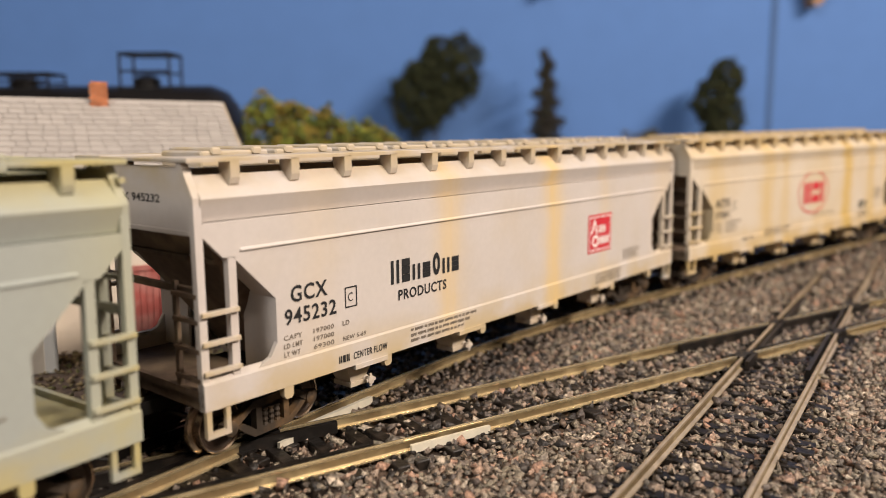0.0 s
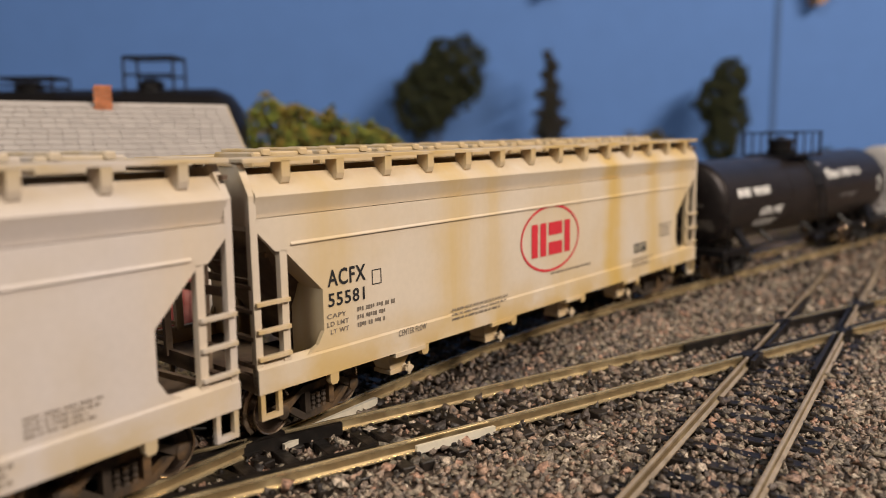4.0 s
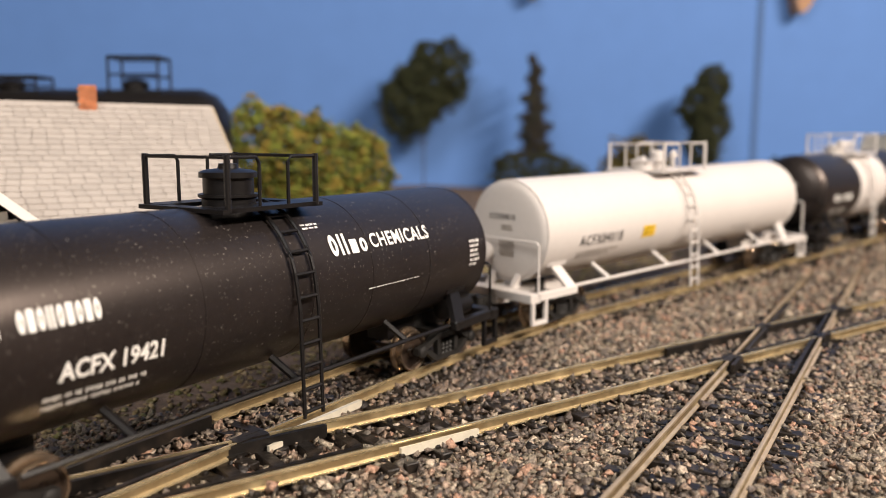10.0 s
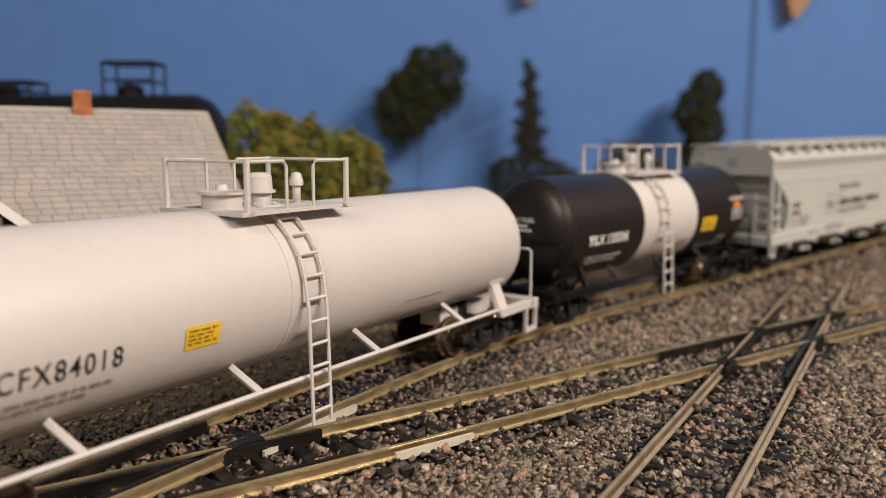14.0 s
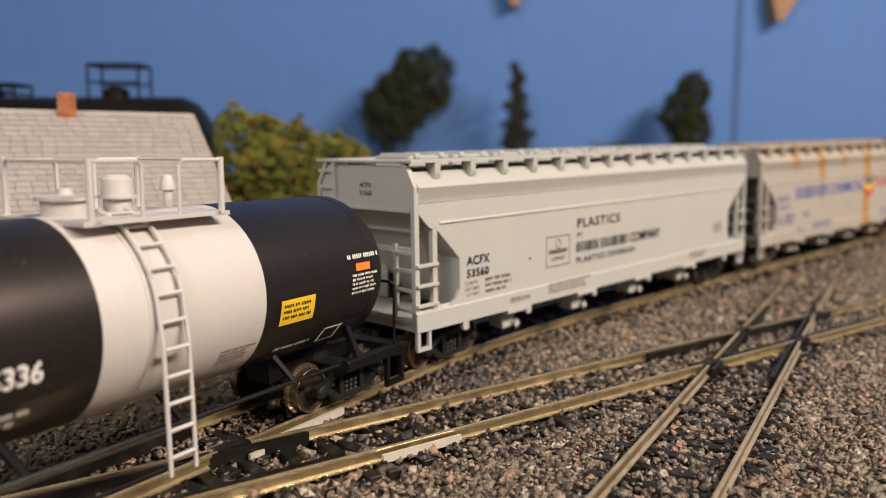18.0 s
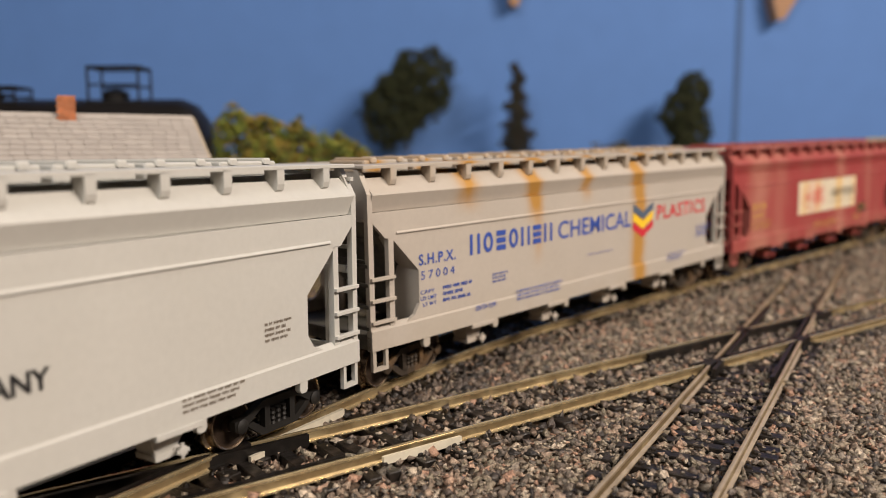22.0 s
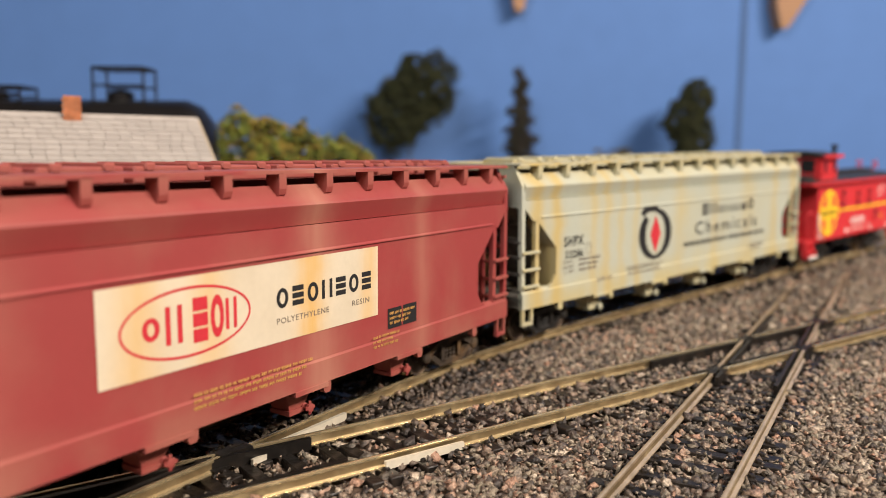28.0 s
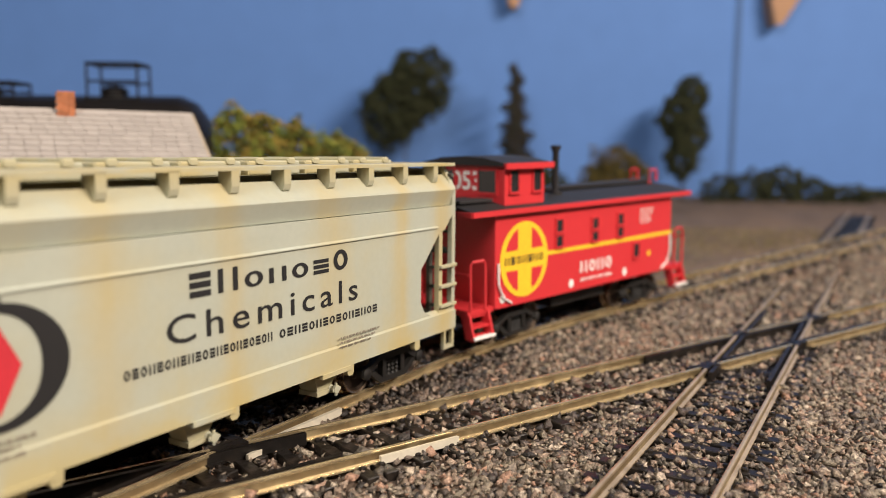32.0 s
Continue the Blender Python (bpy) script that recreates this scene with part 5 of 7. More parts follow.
def tank_platform(car, x, half, top, material, r, fittings):
    """The railed platform with the manway and valves on top of a tank."""
    g = Geo()
    for a, b in ((-11.6, -6.2), (6.2, 11.6)):
        g.box(x - half, x + half, a, b, top - 2.0, top - 1.2)
    for e in (-1, 1):
        g.box(x + e * half - 1.6, x + e * half + 1.6, -11.6, 11.6, top - 2.1, top - 1.3)
    plat = part("platform", g, material, car, "walkway platform")
    for e in (-1, 1):
        for y in (-11.2, 11.2):
            piece("post", "platpost%.1f" % top, lambda: Geo().tube([(0, 0, 0), (0, 0, 9.4), (0, 0, 9.9)], 0.6, 8), material, plat, mm(x + e * half, y, top - 1.8))
    for y in (-11.2, 11.2):
        g = Geo()
        g.tube([(x - half, y, top + 7.6), (x - 4.6, y, top + 7.6), (x - 3.8, y, top + 6.6), (x - 3.8, y, top - 1.8)], 0.36, 6)
        g.tube([(x + half, y, top + 7.6), (x + 4.6, y, top + 7.6), (x + 3.8, y, top + 6.6), (x + 3.8, y, top - 1.8)], 0.36, 6)
        part("handrail", g, material, plat)
    for e in (-1, 1):
        g = Geo()
        g.tube([(x + e * half, -11.2, top + 7.6), (x + e * half, 11.2, top + 7.6)], 0.36, 6)
        part("handrail", g, material, plat)
    if fittings == "dome":
        g = Geo().lathe([(top - 2.5, 5.2), (top - 0.4, 5.2), (top, 5.9), (top + 0.5, 5.9), (top + 0.5, 4.9), (top + 3.6, 4.9), (top + 3.6, 5.6), (top + 4.6, 5.6), (top + 5.0, 4.6), (top + 5.3, 2.0), (top + 6.2, 1.8)], "z", (x - 1, 0, 0), 28)
        part("manway", g, material, plat, "round bolted manway dome", smooth=30)
    else:
        g = Geo().lathe([(top - 2.5, 3.9), (top + 1.4, 3.9), (top + 1.4, 4.7), (top + 2.0, 4.7), (top + 2.2, 1.3), (top + 3.2, 1.1)], "z", (x - 10, 0, 0), 24)
        part("manway", g, material, plat, "low bolted manway", smooth=30)
        g = Geo().lathe([(top - 2.5, 2.4), (top + 1.2, 2.4), (top + 1.2, 3.3), (top + 1.7, 3.3), (top + 1.7, 2.7), (top + 4.4, 2.6), (top + 5.1, 1.6)], "z", (x, 0, 0), 24)
        part("valve_housing", g, material, plat, "round valve housing", smooth=30)
        g = Geo().lathe([(top - 2.5, 0.9), (top + 2.0, 0.9), (top + 2.2, 1.5), (top + 3.2, 1.5), (top + 4.6, 1.0), (top + 4.9, 0.5)], "z", (x + 11, 0, 0), 16)
        part("safety_valve", g, material, plat, "small capped safety valve", smooth=30)
    return plat


def tank_frame(car, half, z, material, rail_top=14.3):
    """End sills, side bars, hand rails and steps under a tank."""
    for e in (-1, 1):
        xe = e * half
        a, b = sorted((xe, xe - e * 4.5))
        g = Geo().bbox(a, b, -16.8, 16.8, z - 2.6, z, 0.2)
        part("end_sill", g, material, car)
        a, b = sorted((xe, xe - e * 32))
        g = Geo().box(a, b, -3.2, 3.2, z - 4.5, z - 0.2)
        part("draft_sill", g, material, car)
        a, b = sorted((xe - e * 3.0, xe - e * 22))
        for s in (-1, 1):
            y0, y1 = sorted((s * 16.8, s * 14.6))
            part("side_bar", Geo().bbox(a, b, y0, y1, z - 2.2, z, 0.2), material, car)
            # grab rail that stands on the sill
            part("stirrup_step", Geo().box(*sorted((xe - e * 0.8, xe - e * 1.8)), *sorted((s * 16.8, s * 15.8)), z - 8.0, z - 2.4).box(*sorted((xe - e * 6.6, xe - e * 7.6)), *sorted((s * 16.8, s * 15.8)), z - 8.0, z - 2.0).box(*sorted((xe - e * 0.8, xe - e * 7.6)), *sorted((s * 16.8, s * 15.8)), z - 9.0, z - 7.8), material, car)
        g = Geo().tube([(xe - e * 4.0, -16.2, z - 1), (xe - e * 4.0, -16.2, z + rail_top - 0.6), (xe - e * 4.0, -15.4, z + rail_top), (xe - e * 4.0, 15.4, z + rail_top), (xe - e * 4.0, 16.2, z + rail_top - 0.6), (xe - e * 4.0, 16.2, z - 1)], 0.36, 6)
        part("end_rail", g, material, car, "thin bent wire hand rail")


def saddles(car, xs, r, cz, z, material, w=4.4, skew=3.0, pad=8.6):
    """Leaning plates that carry the tank on its side bars, each under a pad on the shell."""
    for x in xs:
        e = 1 if x < 0 else -1
        for s in (-1, 1):
            def saddle(s=s, e=e):
                zt = 19.4
                yt = math.sqrt(r * r - (cz - zt) ** 2)
                v = []
                for a, y, zz in ((0, yt + 0.2, zt), (0, yt - 1.4, zt), (e * skew, 16.7, z - 1.0), (e * skew, 15.2, z - 1.0)):
                    v += [(a - w / 2, s * y, zz), (a + w / 2, s * y, zz)]
                g = Geo().add(v, [(0, 1, 5, 4), (3, 2, 6, 7), (0, 4, 6, 2), (1, 3, 7, 5), (0, 2, 3, 1), (4, 5, 7, 6)])
                for k in range(2):
                    q = zt + 0.7 * k
                    yy = math.sqrt(r * r - (cz - q) ** 2)
                    g.box(-pad / 2, pad / 2, *sorted((s * (yy - 1.0), s * (yy + 0.5 - 0.2 * k))), q, q + 0.45)
                return g
            piece("saddle", "saddle%d%d%.1f%.1f%.1f" % (s, e, r, cz, w), saddle, material, car, mm(x, 0, 0))


def side_pipe(car, half, y, z, r, cz, material, n=4):
    """The long rail along the bottom of a tank, on slanting hangers."""
    for s in (-1, 1):
        g = Geo().tube([(-half, s * y, z), (half, s * y, z)], 0.5, 6)
        part("side_pipe", g, material, car)
        for k in range(n):
            x = -half + (k + 0.5) * 2 * half / n
            piece("hanger", "hanger%d%.1f" % (s, r), lambda s=s: Geo().tube([(0, s * (y - 0.2), z), (-2.4, s * (r - 5.2), cz - r + 3.6)], 0.75, 6), material, car, mm(x, 0, 0))


def brake_wheel(car, x, y, z, r, material, e=-1):
    """A hand brake: its housing, and a spoked wheel before it."""
    g = Geo().bbox(*sorted((x - e * 1.0, x - e * 4.5)), y - 1.4, y + 1.4, z - 4.5, z + 1.4, 0.3)
    g.box(*sorted((x - e * 2.0, x - e * 3.4)), y - 0.8, y + 0.8, 12.6, z - 4.0)
    gear = part("brake_box", g, material, car)
    rim = [(x, y + r * math.cos(radians(20 * k)), z + r * math.sin(radians(20 * k))) for k in range(19)]
    part("brake_wheel", Geo().tube(rim, 0.55, 6), material, gear, "round hand brake wheel")
    part("brake_hub", Geo().lathe([(x - 0.6, 1.2), (x + 1.4, 1.4)], "x", (0, y, z), 14), material, gear)
    for k in range(6):
        a = radians(60 * k)
        part("spoke", Geo().tube([(x, y, z), (x, y + r * math.cos(a), z + r * math.sin(a))], 0.5, 5), material, gear)


def head_text(me, car, material, r, cz, half, crown, y0, y1, z0, z1, name="lettering"):
    """Writing that lies on the domed front head of a tank."""
    v = np.empty(len(me.vertices) * 3)
    me.vertices.foreach_get("co", v)
    v = v.reshape(-1, 3)
    lo, hi = v.min(0), v.max(0)
    y = y1 + (v[:, 0] - lo[0]) / (hi[0] - lo[0]) * (y0 - y1)
    z = z0 + (v[:, 1] - lo[1]) / (hi[1] - lo[1]) * (z1 - z0)
    q = np.clip((y * y + (z - cz) ** 2) / (r - 0.3) ** 2, 0, 0.98)
    x = -half - crown * np.sqrt(1 - q) - 0.22
    me.vertices.foreach_set("co", (np.c_[x, y, z] * K).reshape(-1))
    return part(name, me, material, car)


def head_bars(car, material, r, cz, half, crown, y0, y1, z0, z1, rows, seed):
    rg = random.Random(seed)
    ps = [rect(0, rg.uniform(0.7, 1.0), 1 - (k + 0.7) / rows, 1 - (k + 0.2) / rows) for k in range(rows)]
    tagged(head_text(flat_mesh(ps), car, material, r, cz, half, crown, y0, y1, z0, z1, "stencil"), kind="stuff")


def finish_tank(car, mid, half, spacing, truck_mat, material):
    trucks = [truck(car, -spacing, truck_mat), truck(car, spacing, truck_mat)]
    couplers(car, half, M_DARK)
    TRAIN.append((car, mid, spacing, trucks))


# 4: black tank car, dusty on top
M_DUSTY = mat("dusty_black_tank_paint", (0.0115, 0.0095, 0.0095), 0.36, 0, 0.3, 900, stain=(0.30, 0.27, 0.24), stain_amount=0.6, stain_scale=1900.0, stain_from=0.645, spec=0.6, sheen=(1.0, 0.84, 0.76))
car = thing("tank_car", "satin black tank car with white lettering and dusty top", "model railcar", "cars of the freight train")
R, CZ, HALF = 15.8, 28.8, 72.5
tank_shell(car, R, CZ, HALF, M_DUSTY)
for x in (-HALF + 0.4, -44, -22, 5, 24, 46, HALF - 0.4):
    hoop(car, R, CZ, x, 0.6, M_DUSTY, 0.07)
tank_ladder(car, 1.5, R, CZ, 5.6, M_BLACK)
tank_platform(car, -0.7, 11.6, CZ + R + 1.6, M_BLACK, R, "dome")
tank_frame(car, 78, 13.2, M_BLACK, 12.2)
saddles(car, (-61.4, 61.4), R, CZ, 13.2, M_BLACK)
side_pipe(car, 55, 15.2, 12.4, R, CZ, M_BLACK, 3)
brake_wheel(car, -78.4, 3.5, 23.3, 3.0, M_BLACK)
head_bars(car, I_GREY, R, CZ, HALF, 3.2, -6.7, 2.4, 28.4, 30.8, 2, 108)
head_bars(car, I_GREY, R, CZ, HALF, 3.2, -10.8, -2.4, 19.9, 23.4, 3, 109)
part("brake_reservoir", Geo().lathe([(-6, 0.5), (-5.6, 2.6), (5.6, 2.6), (6, 0.5)], "x", (64, -11.0, 15.2), 18), M_BLACK, car, smooth=30)
sh = (R, CZ)
mark_row(car, I_WHITE, 4, -66, -56.6, 31.6, 34.6, shell=sh, seed=101, label="white name marks", weight=0.27)
mark_row(car, I_WHITE, 9, -54, -41.4, 31.6, 34.6, shell=sh, seed=102, label="white name marks", weight=0.27)
letters("ACFX 19421", car, I_WHITE, -48.6, -30.6, 23.6, 26.6, shell=sh, bold=0.028, gap=1.0)
bars(car, I_WHITE, -50.5, -33, 19.2, 22.0, 2, shell=sh, seed=103)
mark_row(car, I_WHITE, 4, 11.5, 23.2, 34.2, 38.2, shell=sh, seed=104, label="bold white name marks", weight=0.25, low=(2, 3))
letters("CHEMICALS", car, I_WHITE, 24.6, 46.7, 34.6, 37.5, shell=sh, bold=0.02)
bars(car, I_WHITE, 22, 41, 26.2, 26.6, 1, shell=sh, seed=105)
bars(car, I_WHITE, 64, 69, 25.6, 32.6, 6, shell=sh, seed=106)
bars(car, I_WHITE, 6.5, 11.5, 39.6, 40.8, 2, shell=sh, seed=107)
finish_tank(car, 442.8, 82, 60.0, M_DARK, M_BLACK)

# 5: white tank car
car = thing("tank_car", "clean white tank car with black numbers and yellow label", "model railcar", "cars of the freight train")
R, CZ, HALF = 15.4, 29.4, 84.0
tank_shell(car, R, CZ, HALF, M_WHITE, crown=2.4)
for x in (-HALF + 0.6, HALF - 0.6):
    hoop(car, R, CZ, x, 1.2, M_WHITE, 0.10, "raised rim of the tank head")
hoop(car, R, CZ, -8.5, 0.9, M_WHITE, 0.15)
tank_ladder(car, -3.5, R, CZ, 4.2, M_WHITE)
tank_platform(car, -1.4, 14.0, CZ + R + 1.4, M_WHITE, R, "valves")
tank_frame(car, 93.5, 13.4, M_WHITE)
saddles(car, (-76.2, 76.2), R, CZ, 13.4, M_WHITE)
side_pipe(car, 71, 15.6, 13.2, R, CZ, M_WHITE, 4)
g = Geo().lathe([(-90.6, 1.2), (-90.4, 3.2), (-89.6, 3.5), (-88.4, 3.5), (-88.2, 2.4), (-86, 2.4)], "x", (0, 7.0, 23.0), 24)
part("hand_brake", g, M_WHITE, car, "white round hand brake", smooth=30)
for s in (-1, 1):
    part("end_brace", Geo().prism_y([(-89.5, 12.8), (-86, 12.8), (-85.0, 16.6), (-86, 17.2)], s * 5 - 0.8, s * 5 + 0.8), M_WHITE, car)
sh = (R, CZ)
letters("ACFX84018", car, I_BLACK, -68.2, -45.6, 24.4, 27.6, shell=sh, bold=0.004, gap=1.2)
bars(car, I_GREY, -68.5, -47, 20.4, 22.8, 2, shell=sh, seed=111)
sign(car, I_YELLOW, [rect(-33.8 + 1.85 * k, -31.95 + 1.85 * k, 24.0 + 0.55 * j, 24.55 + 0.55 * j) for k in range(4) for j in range(7)], shell=sh, label="yellow warning label")
bars(car, I_BLACK, -33.2, -27.0, 24.5, 27.4, 4, shell=(R + 0.05, CZ), seed=112)
bars(car, I_GREY, 31, 46, 21.4, 22.0, 1, shell=sh, seed=113)
me = place_flat(text_mesh("ACFX84018", 0.004, 1.2), -6.0, 4.4, 33.0, 34.8, 0)
v = np.empty(len(me.vertices) * 3)
me.vertices.foreach_get("co", v)
v = v.reshape(-1, 3)
me.vertices.foreach_set("co", np.c_[np.full(len(v), -0.08660), -v[:, 0], v[:, 2]].reshape(-1))
part("lettering", me, I_BLACK, car)
g = Geo()
for k, (w, z) in enumerate(((4, 30.9), (4.6, 30.0), (6, 26.2), (6.4, 25.2), (5.0, 24.2), (6.2, 23.2), (5.4, 22.3))):
    g.box(-86.56, -86.5, -w / 2 - 1, w / 2 - 1, z, z + 0.45)
tagged(part("stencil", g, I_GREY, car), kind="stuff")
finish_tank(car, 635.4, 93.5, 73.0, M_DARK, M_WHITE)

# 6: short tank car, black with a white middle
car = thing("tank_car", "short black tank car with broad white middle band", "model railcar", "cars of the freight train")
R, CZ, HALF = 16.4, 29.8, 55.5
M_MATT = mat("matt_black_tank_paint", (0.0115, 0.0098, 0.0098), 0.38, 0, 0.25, 900, stain=(0.2, 0.18, 0.16), stain_amount=0.4, stain_scale=1900.0, stain_from=0.66, spec=0.6, sheen=(1.0, 0.84, 0.76))
tank_shell(car, R, CZ, HALF, M_MATT, x1=-16.2, crown=6.0, label="black front third of the tank")
tank_shell(car, R, CZ, HALF, M_WHITE, x0=-16.2, x1=18.8, label="white middle of the tank")
tank_shell(car, R, CZ, HALF, M_MATT, x0=18.8, crown=6.0, label="black rear third of the tank")
for x in (-HALF + 3.0, HALF - 3.0):
    hoop(car, R, CZ, x, 0.7, M_MATT, 0.08)
hoop(car, R, CZ, -7.0, 1.2, M_WHITE, 0.18)
tank_ladder(car, -4.0, R, CZ, 5.6, M_WHITE)
tank_platform(car, 0.0, 13.4, CZ + R + 1.0, M_WHITE, R, "valves")
tank_frame(car, 65.0, 12.8, M_BLACK, 14.3)
saddles(car, (-47.7, 47.7), R, CZ, 12.8, M_BLACK, 1.4, 0.0, 5.0)
part("brake_cylinder", Geo().lathe([(-3.0, 0.6), (-2.6, 2.0), (2.2, 2.0), (2.6, 1.2)], "x", (-54, -13.0, 14.4), 14), M_BLACK, car, smooth=30)
side_pipe(car, 42, 14.6, 12.0, R, CZ, M_BLACK, 3)
brake_wheel(car, -64.4, 4.3, 24.9, 3.2, M_BLACK)
head_text(text_mesh("TILX 135336", 0.02, 1.1), car, I_WHITE, R, CZ, HALF, 6.0, -5.4, 3.4, 33.0 - 0.2, 34.3)
head_bars(car, I_WHITE, R, CZ, HALF, 6.0, -4.6, 3.2, 30.0, 32.0, 2, 127)
sh = (R, CZ)
letters("TILX 135336", car, I_WHITE, -47.5, -25.8, 25.2, 28.4, shell=sh, bold=0.028, gap=1.0)
bars(car, I_WHITE, -47, -27, 18.8, 21.8, 2, shell=sh, seed=121)
sign(car, I_YELLOW, [rect(22.8 + 2 * k, 24.8 + 2 * k, 23.8 + 0.7 * j, 24.5 + 0.7 * j) for k in range(5) for j in range(7)], shell=sh, label="yellow warning label")
bars(car, I_BLACK, 23.6, 32.0, 24.6, 28.0, 3, shell=(R + 0.05, CZ), seed=122)
bars(car, I_WHITE, 44, 55, 33.6, 35.2, 1, shell=sh, seed=123)
sign(car, I_ORANGE, [rect(46.5 + k, 47.5 + k, 31.4, 33.0) for k in range(5)], shell=sh, label="orange label")
bars(car, I_WHITE, 45, 54, 26.4, 31.0, 5, shell=sh, seed=124)
bars(car, I_WHITE, 25, 36, 17.6, 19.0, 1, shell=sh, seed=125)
sign(car, I_WHITE, [rect(39.0, 45.0, 17.0, 17.4), rect(39, 45, 20.0, 20.4), rect(39, 39.6, 17, 20.4), rect(44.4, 45, 17, 20.4)], shell=sh, label="small white outlined box", name="stencil")
bars(car, I_GREY, 9, 18, 19.0, 22.0, 4, shell=sh, seed=126)
finish_tank(car, 805.0, 70.0, 50.0, M_DARK, M_BLACK)

# 11: red caboose
M_RED = mat("caboose_red_paint", (0.56, 0.028, 0.034), 0.48, 0, 0.06, 800)
M_ROOF = mat("caboose_black_roof", (0.016, 0.015, 0.016), 0.6, 0, 0.25, 900)
M_GLASS = mat("dark_window_pane", (0.02, 0.02, 0.022), 0.12, 0, 0.1, 500)
car = thing("caboose", "bright red caboose with black roof and yellow round emblem", "model railcar", "cars of the freight train")
body = part("body", Geo().bbox(-50, 50, -16.2, 16.2, 11.5, 37.6, 0.15), M_RED, car)
g = Geo().prism_x([(-17.6, 37.4), (-17.6, 38.6), (-9, 40.6), (0, 41.2), (9, 40.6), (17.6, 38.6), (17.6, 37.4)], -61, 61)
part("roof", g, M_ROOF, car)
g = Geo()
for s in (-1, 1):
    g.box(-61.2, 61.2, *sorted((s * 17.5, s * 18.1)), 37.3, 38.7)
for e in (-1, 1):
    g.box(*sorted((e * 60.9, e * 61.5)), -17.6, 17.6, 37.3, 38.7)
part("roof_edge", g, M_RED, car, "red roof fascia")
cup = part("cupola", Geo().bbox(-44, -25.4, -14.6, 14.6, 39.4, 50.6, 0.1), M_RED, car)
part("cupola_roof", Geo().prism_x([(-16.0, 50.2), (-16.0, 51.0), (-8, 52.4), (0, 52.8), (8, 52.4), (16.0, 51.0), (16.0, 50.2)], -45.6, -23.8), M_ROOF, cup)
part("cupola_eave", Geo().box(-24.0, -23.4, -16.2, 16.2, 49.6, 51.0).box(-45.8, -23.4, -16.8, -15.9, 49.4, 51.0), M_RED, cup)


def caboose_window(parent, x0, x1, z0, z1, y):
    w = part("window", Geo().box(x0, x1, y - 0.25, y + 0.1, z0, z1), M_GLASS, parent, "dark window pane")
    g = Geo()
    g.box(x0 - 0.5, x0, y - 0.45, y + 0.1, z0 - 0.5, z1 + 0.5).box(x1, x1 + 0.5, y - 0.45, y + 0.1, z0 - 0.5, z1 + 0.5)
    g.box(x0, x1, y - 0.45, y + 0.1, z1, z1 + 0.5).box(x0 - 0.7, x1 + 0.7, y - 0.8, y + 0.1, z0 - 0.6, z0)
    part("window_frame", g, M_RED, w)


caboose_window(cup, -41.6, -38.0, 43.0, 49.0, -14.6)
caboose_window(cup, -31.0, -27.4, 43.0, 49.0, -14.6)
for y in (-11.6, 4.4):
    part("window", Geo().box(-44.3, -44.0, y, y + 6.4, 42.8, 48.8), M_GLASS, cup, "dark window pane")
    part("window_frame", Geo().box(-44.5, -44.0, y - 0.6, y + 7.0, 42.0, 42.8).box(-44.5, -44.0, y - 0.6, y, 42.8, 49.4).box(-44.5, -44.0, y + 6.4, y + 7.0, 42.8, 49.4), M_RED, cup)
for x, h in ((-19.8, 7.6), (-0.2, 6.6), (15.0, 7.0)):
    caboose_window(body, x - 1.6, x + 1.6, 26.0, 26.0 + h * 0.42, -16.2)
    caboose_window(body, x - 1.6, x + 1.6, 26.6 + h * 0.5, 26.4 + h, -16.2)
caboose_window(body, 24.0, 27.4, 18.2, 22.6, -16.2)
me = place_flat(text_mesh("053", 0.02), -4.6, 6.4, 43.2, 48.6, 0)
v = np.empty(len(me.vertices) * 3)
me.vertices.foreach_get("co", v)
v = v.reshape(-1, 3)
me.vertices.foreach_set("co", np.c_[np.full(len(v), -0.04420), -v[:, 0] + 0.0006, v[:, 2]].reshape(-1))
part("lettering", me, I_WHITE, car)
part("stove_pipe", Geo().lathe([(40, 2.2), (41.4, 2.2), (41.6, 1.05), (53.6, 1.05), (54.6, 1.6), (55.4, 1.7), (55.6, 0.6)], "z", (-9, -7, 0), 16), M_ROOF, car, "black stove pipe with cap", smooth=30)
part("running_board", Geo().bbox(-22, 60, -3.4, 3.4, 41.6, 42.4, 0.1).box(-18, 58, -2, 2, 40.8, 41.6), M_ROOF, car)
part("roof_walk", Geo().bbox(-60, -46, -12, -6, 40.6, 41.4, 0.1), M_ROOF, car)
g = Geo()
for y in (-4.0, 4.0):
    g.tube([(56, y, 41), (56, y, 46.0), (61, y, 46.0), (61, y, 42)], 0.5, 5)
part("roof_grab", g, M_RED, car, "red bent grab irons")
sign(car, I_YELLOW, disc(-36.8, 24.1, 11.2, 10.7) , y=-16.34, label="round yellow emblem")
sign(car, M_RED, [[(-36.8 + sx * x, 24.1 + sz * z) for x, z in ((3.2, 2.8), (8.8, 2.8), (7.4, 5.6), (5.2, 7.8), (3.2, 8.8))] for sx in (-1, 1) for sz in (-1, 1)], y=-16.42, label="red quarter shapes of the emblem")
mark_row(car, I_BLACK, 7, -46, -28, 23.0, 25.2, y=-16.44, seed=131, label="small dark name marks on the emblem")
sign(car, I_YELLOW, [rect(-45.6 + 8 * k, -37.6 + 8 * k, 24.0, 25.2) for k in range(12)], y=-16.30, label="yellow stripe")
mark_row(car, I_WHITE, 4, -8, 10, 16.6, 20.2, y=-16.34, seed=132, label="white lettering marks")
bars(car, I_WHITE, -8, 11, 13.6, 15.2, 1, y=-16.34, seed=133)
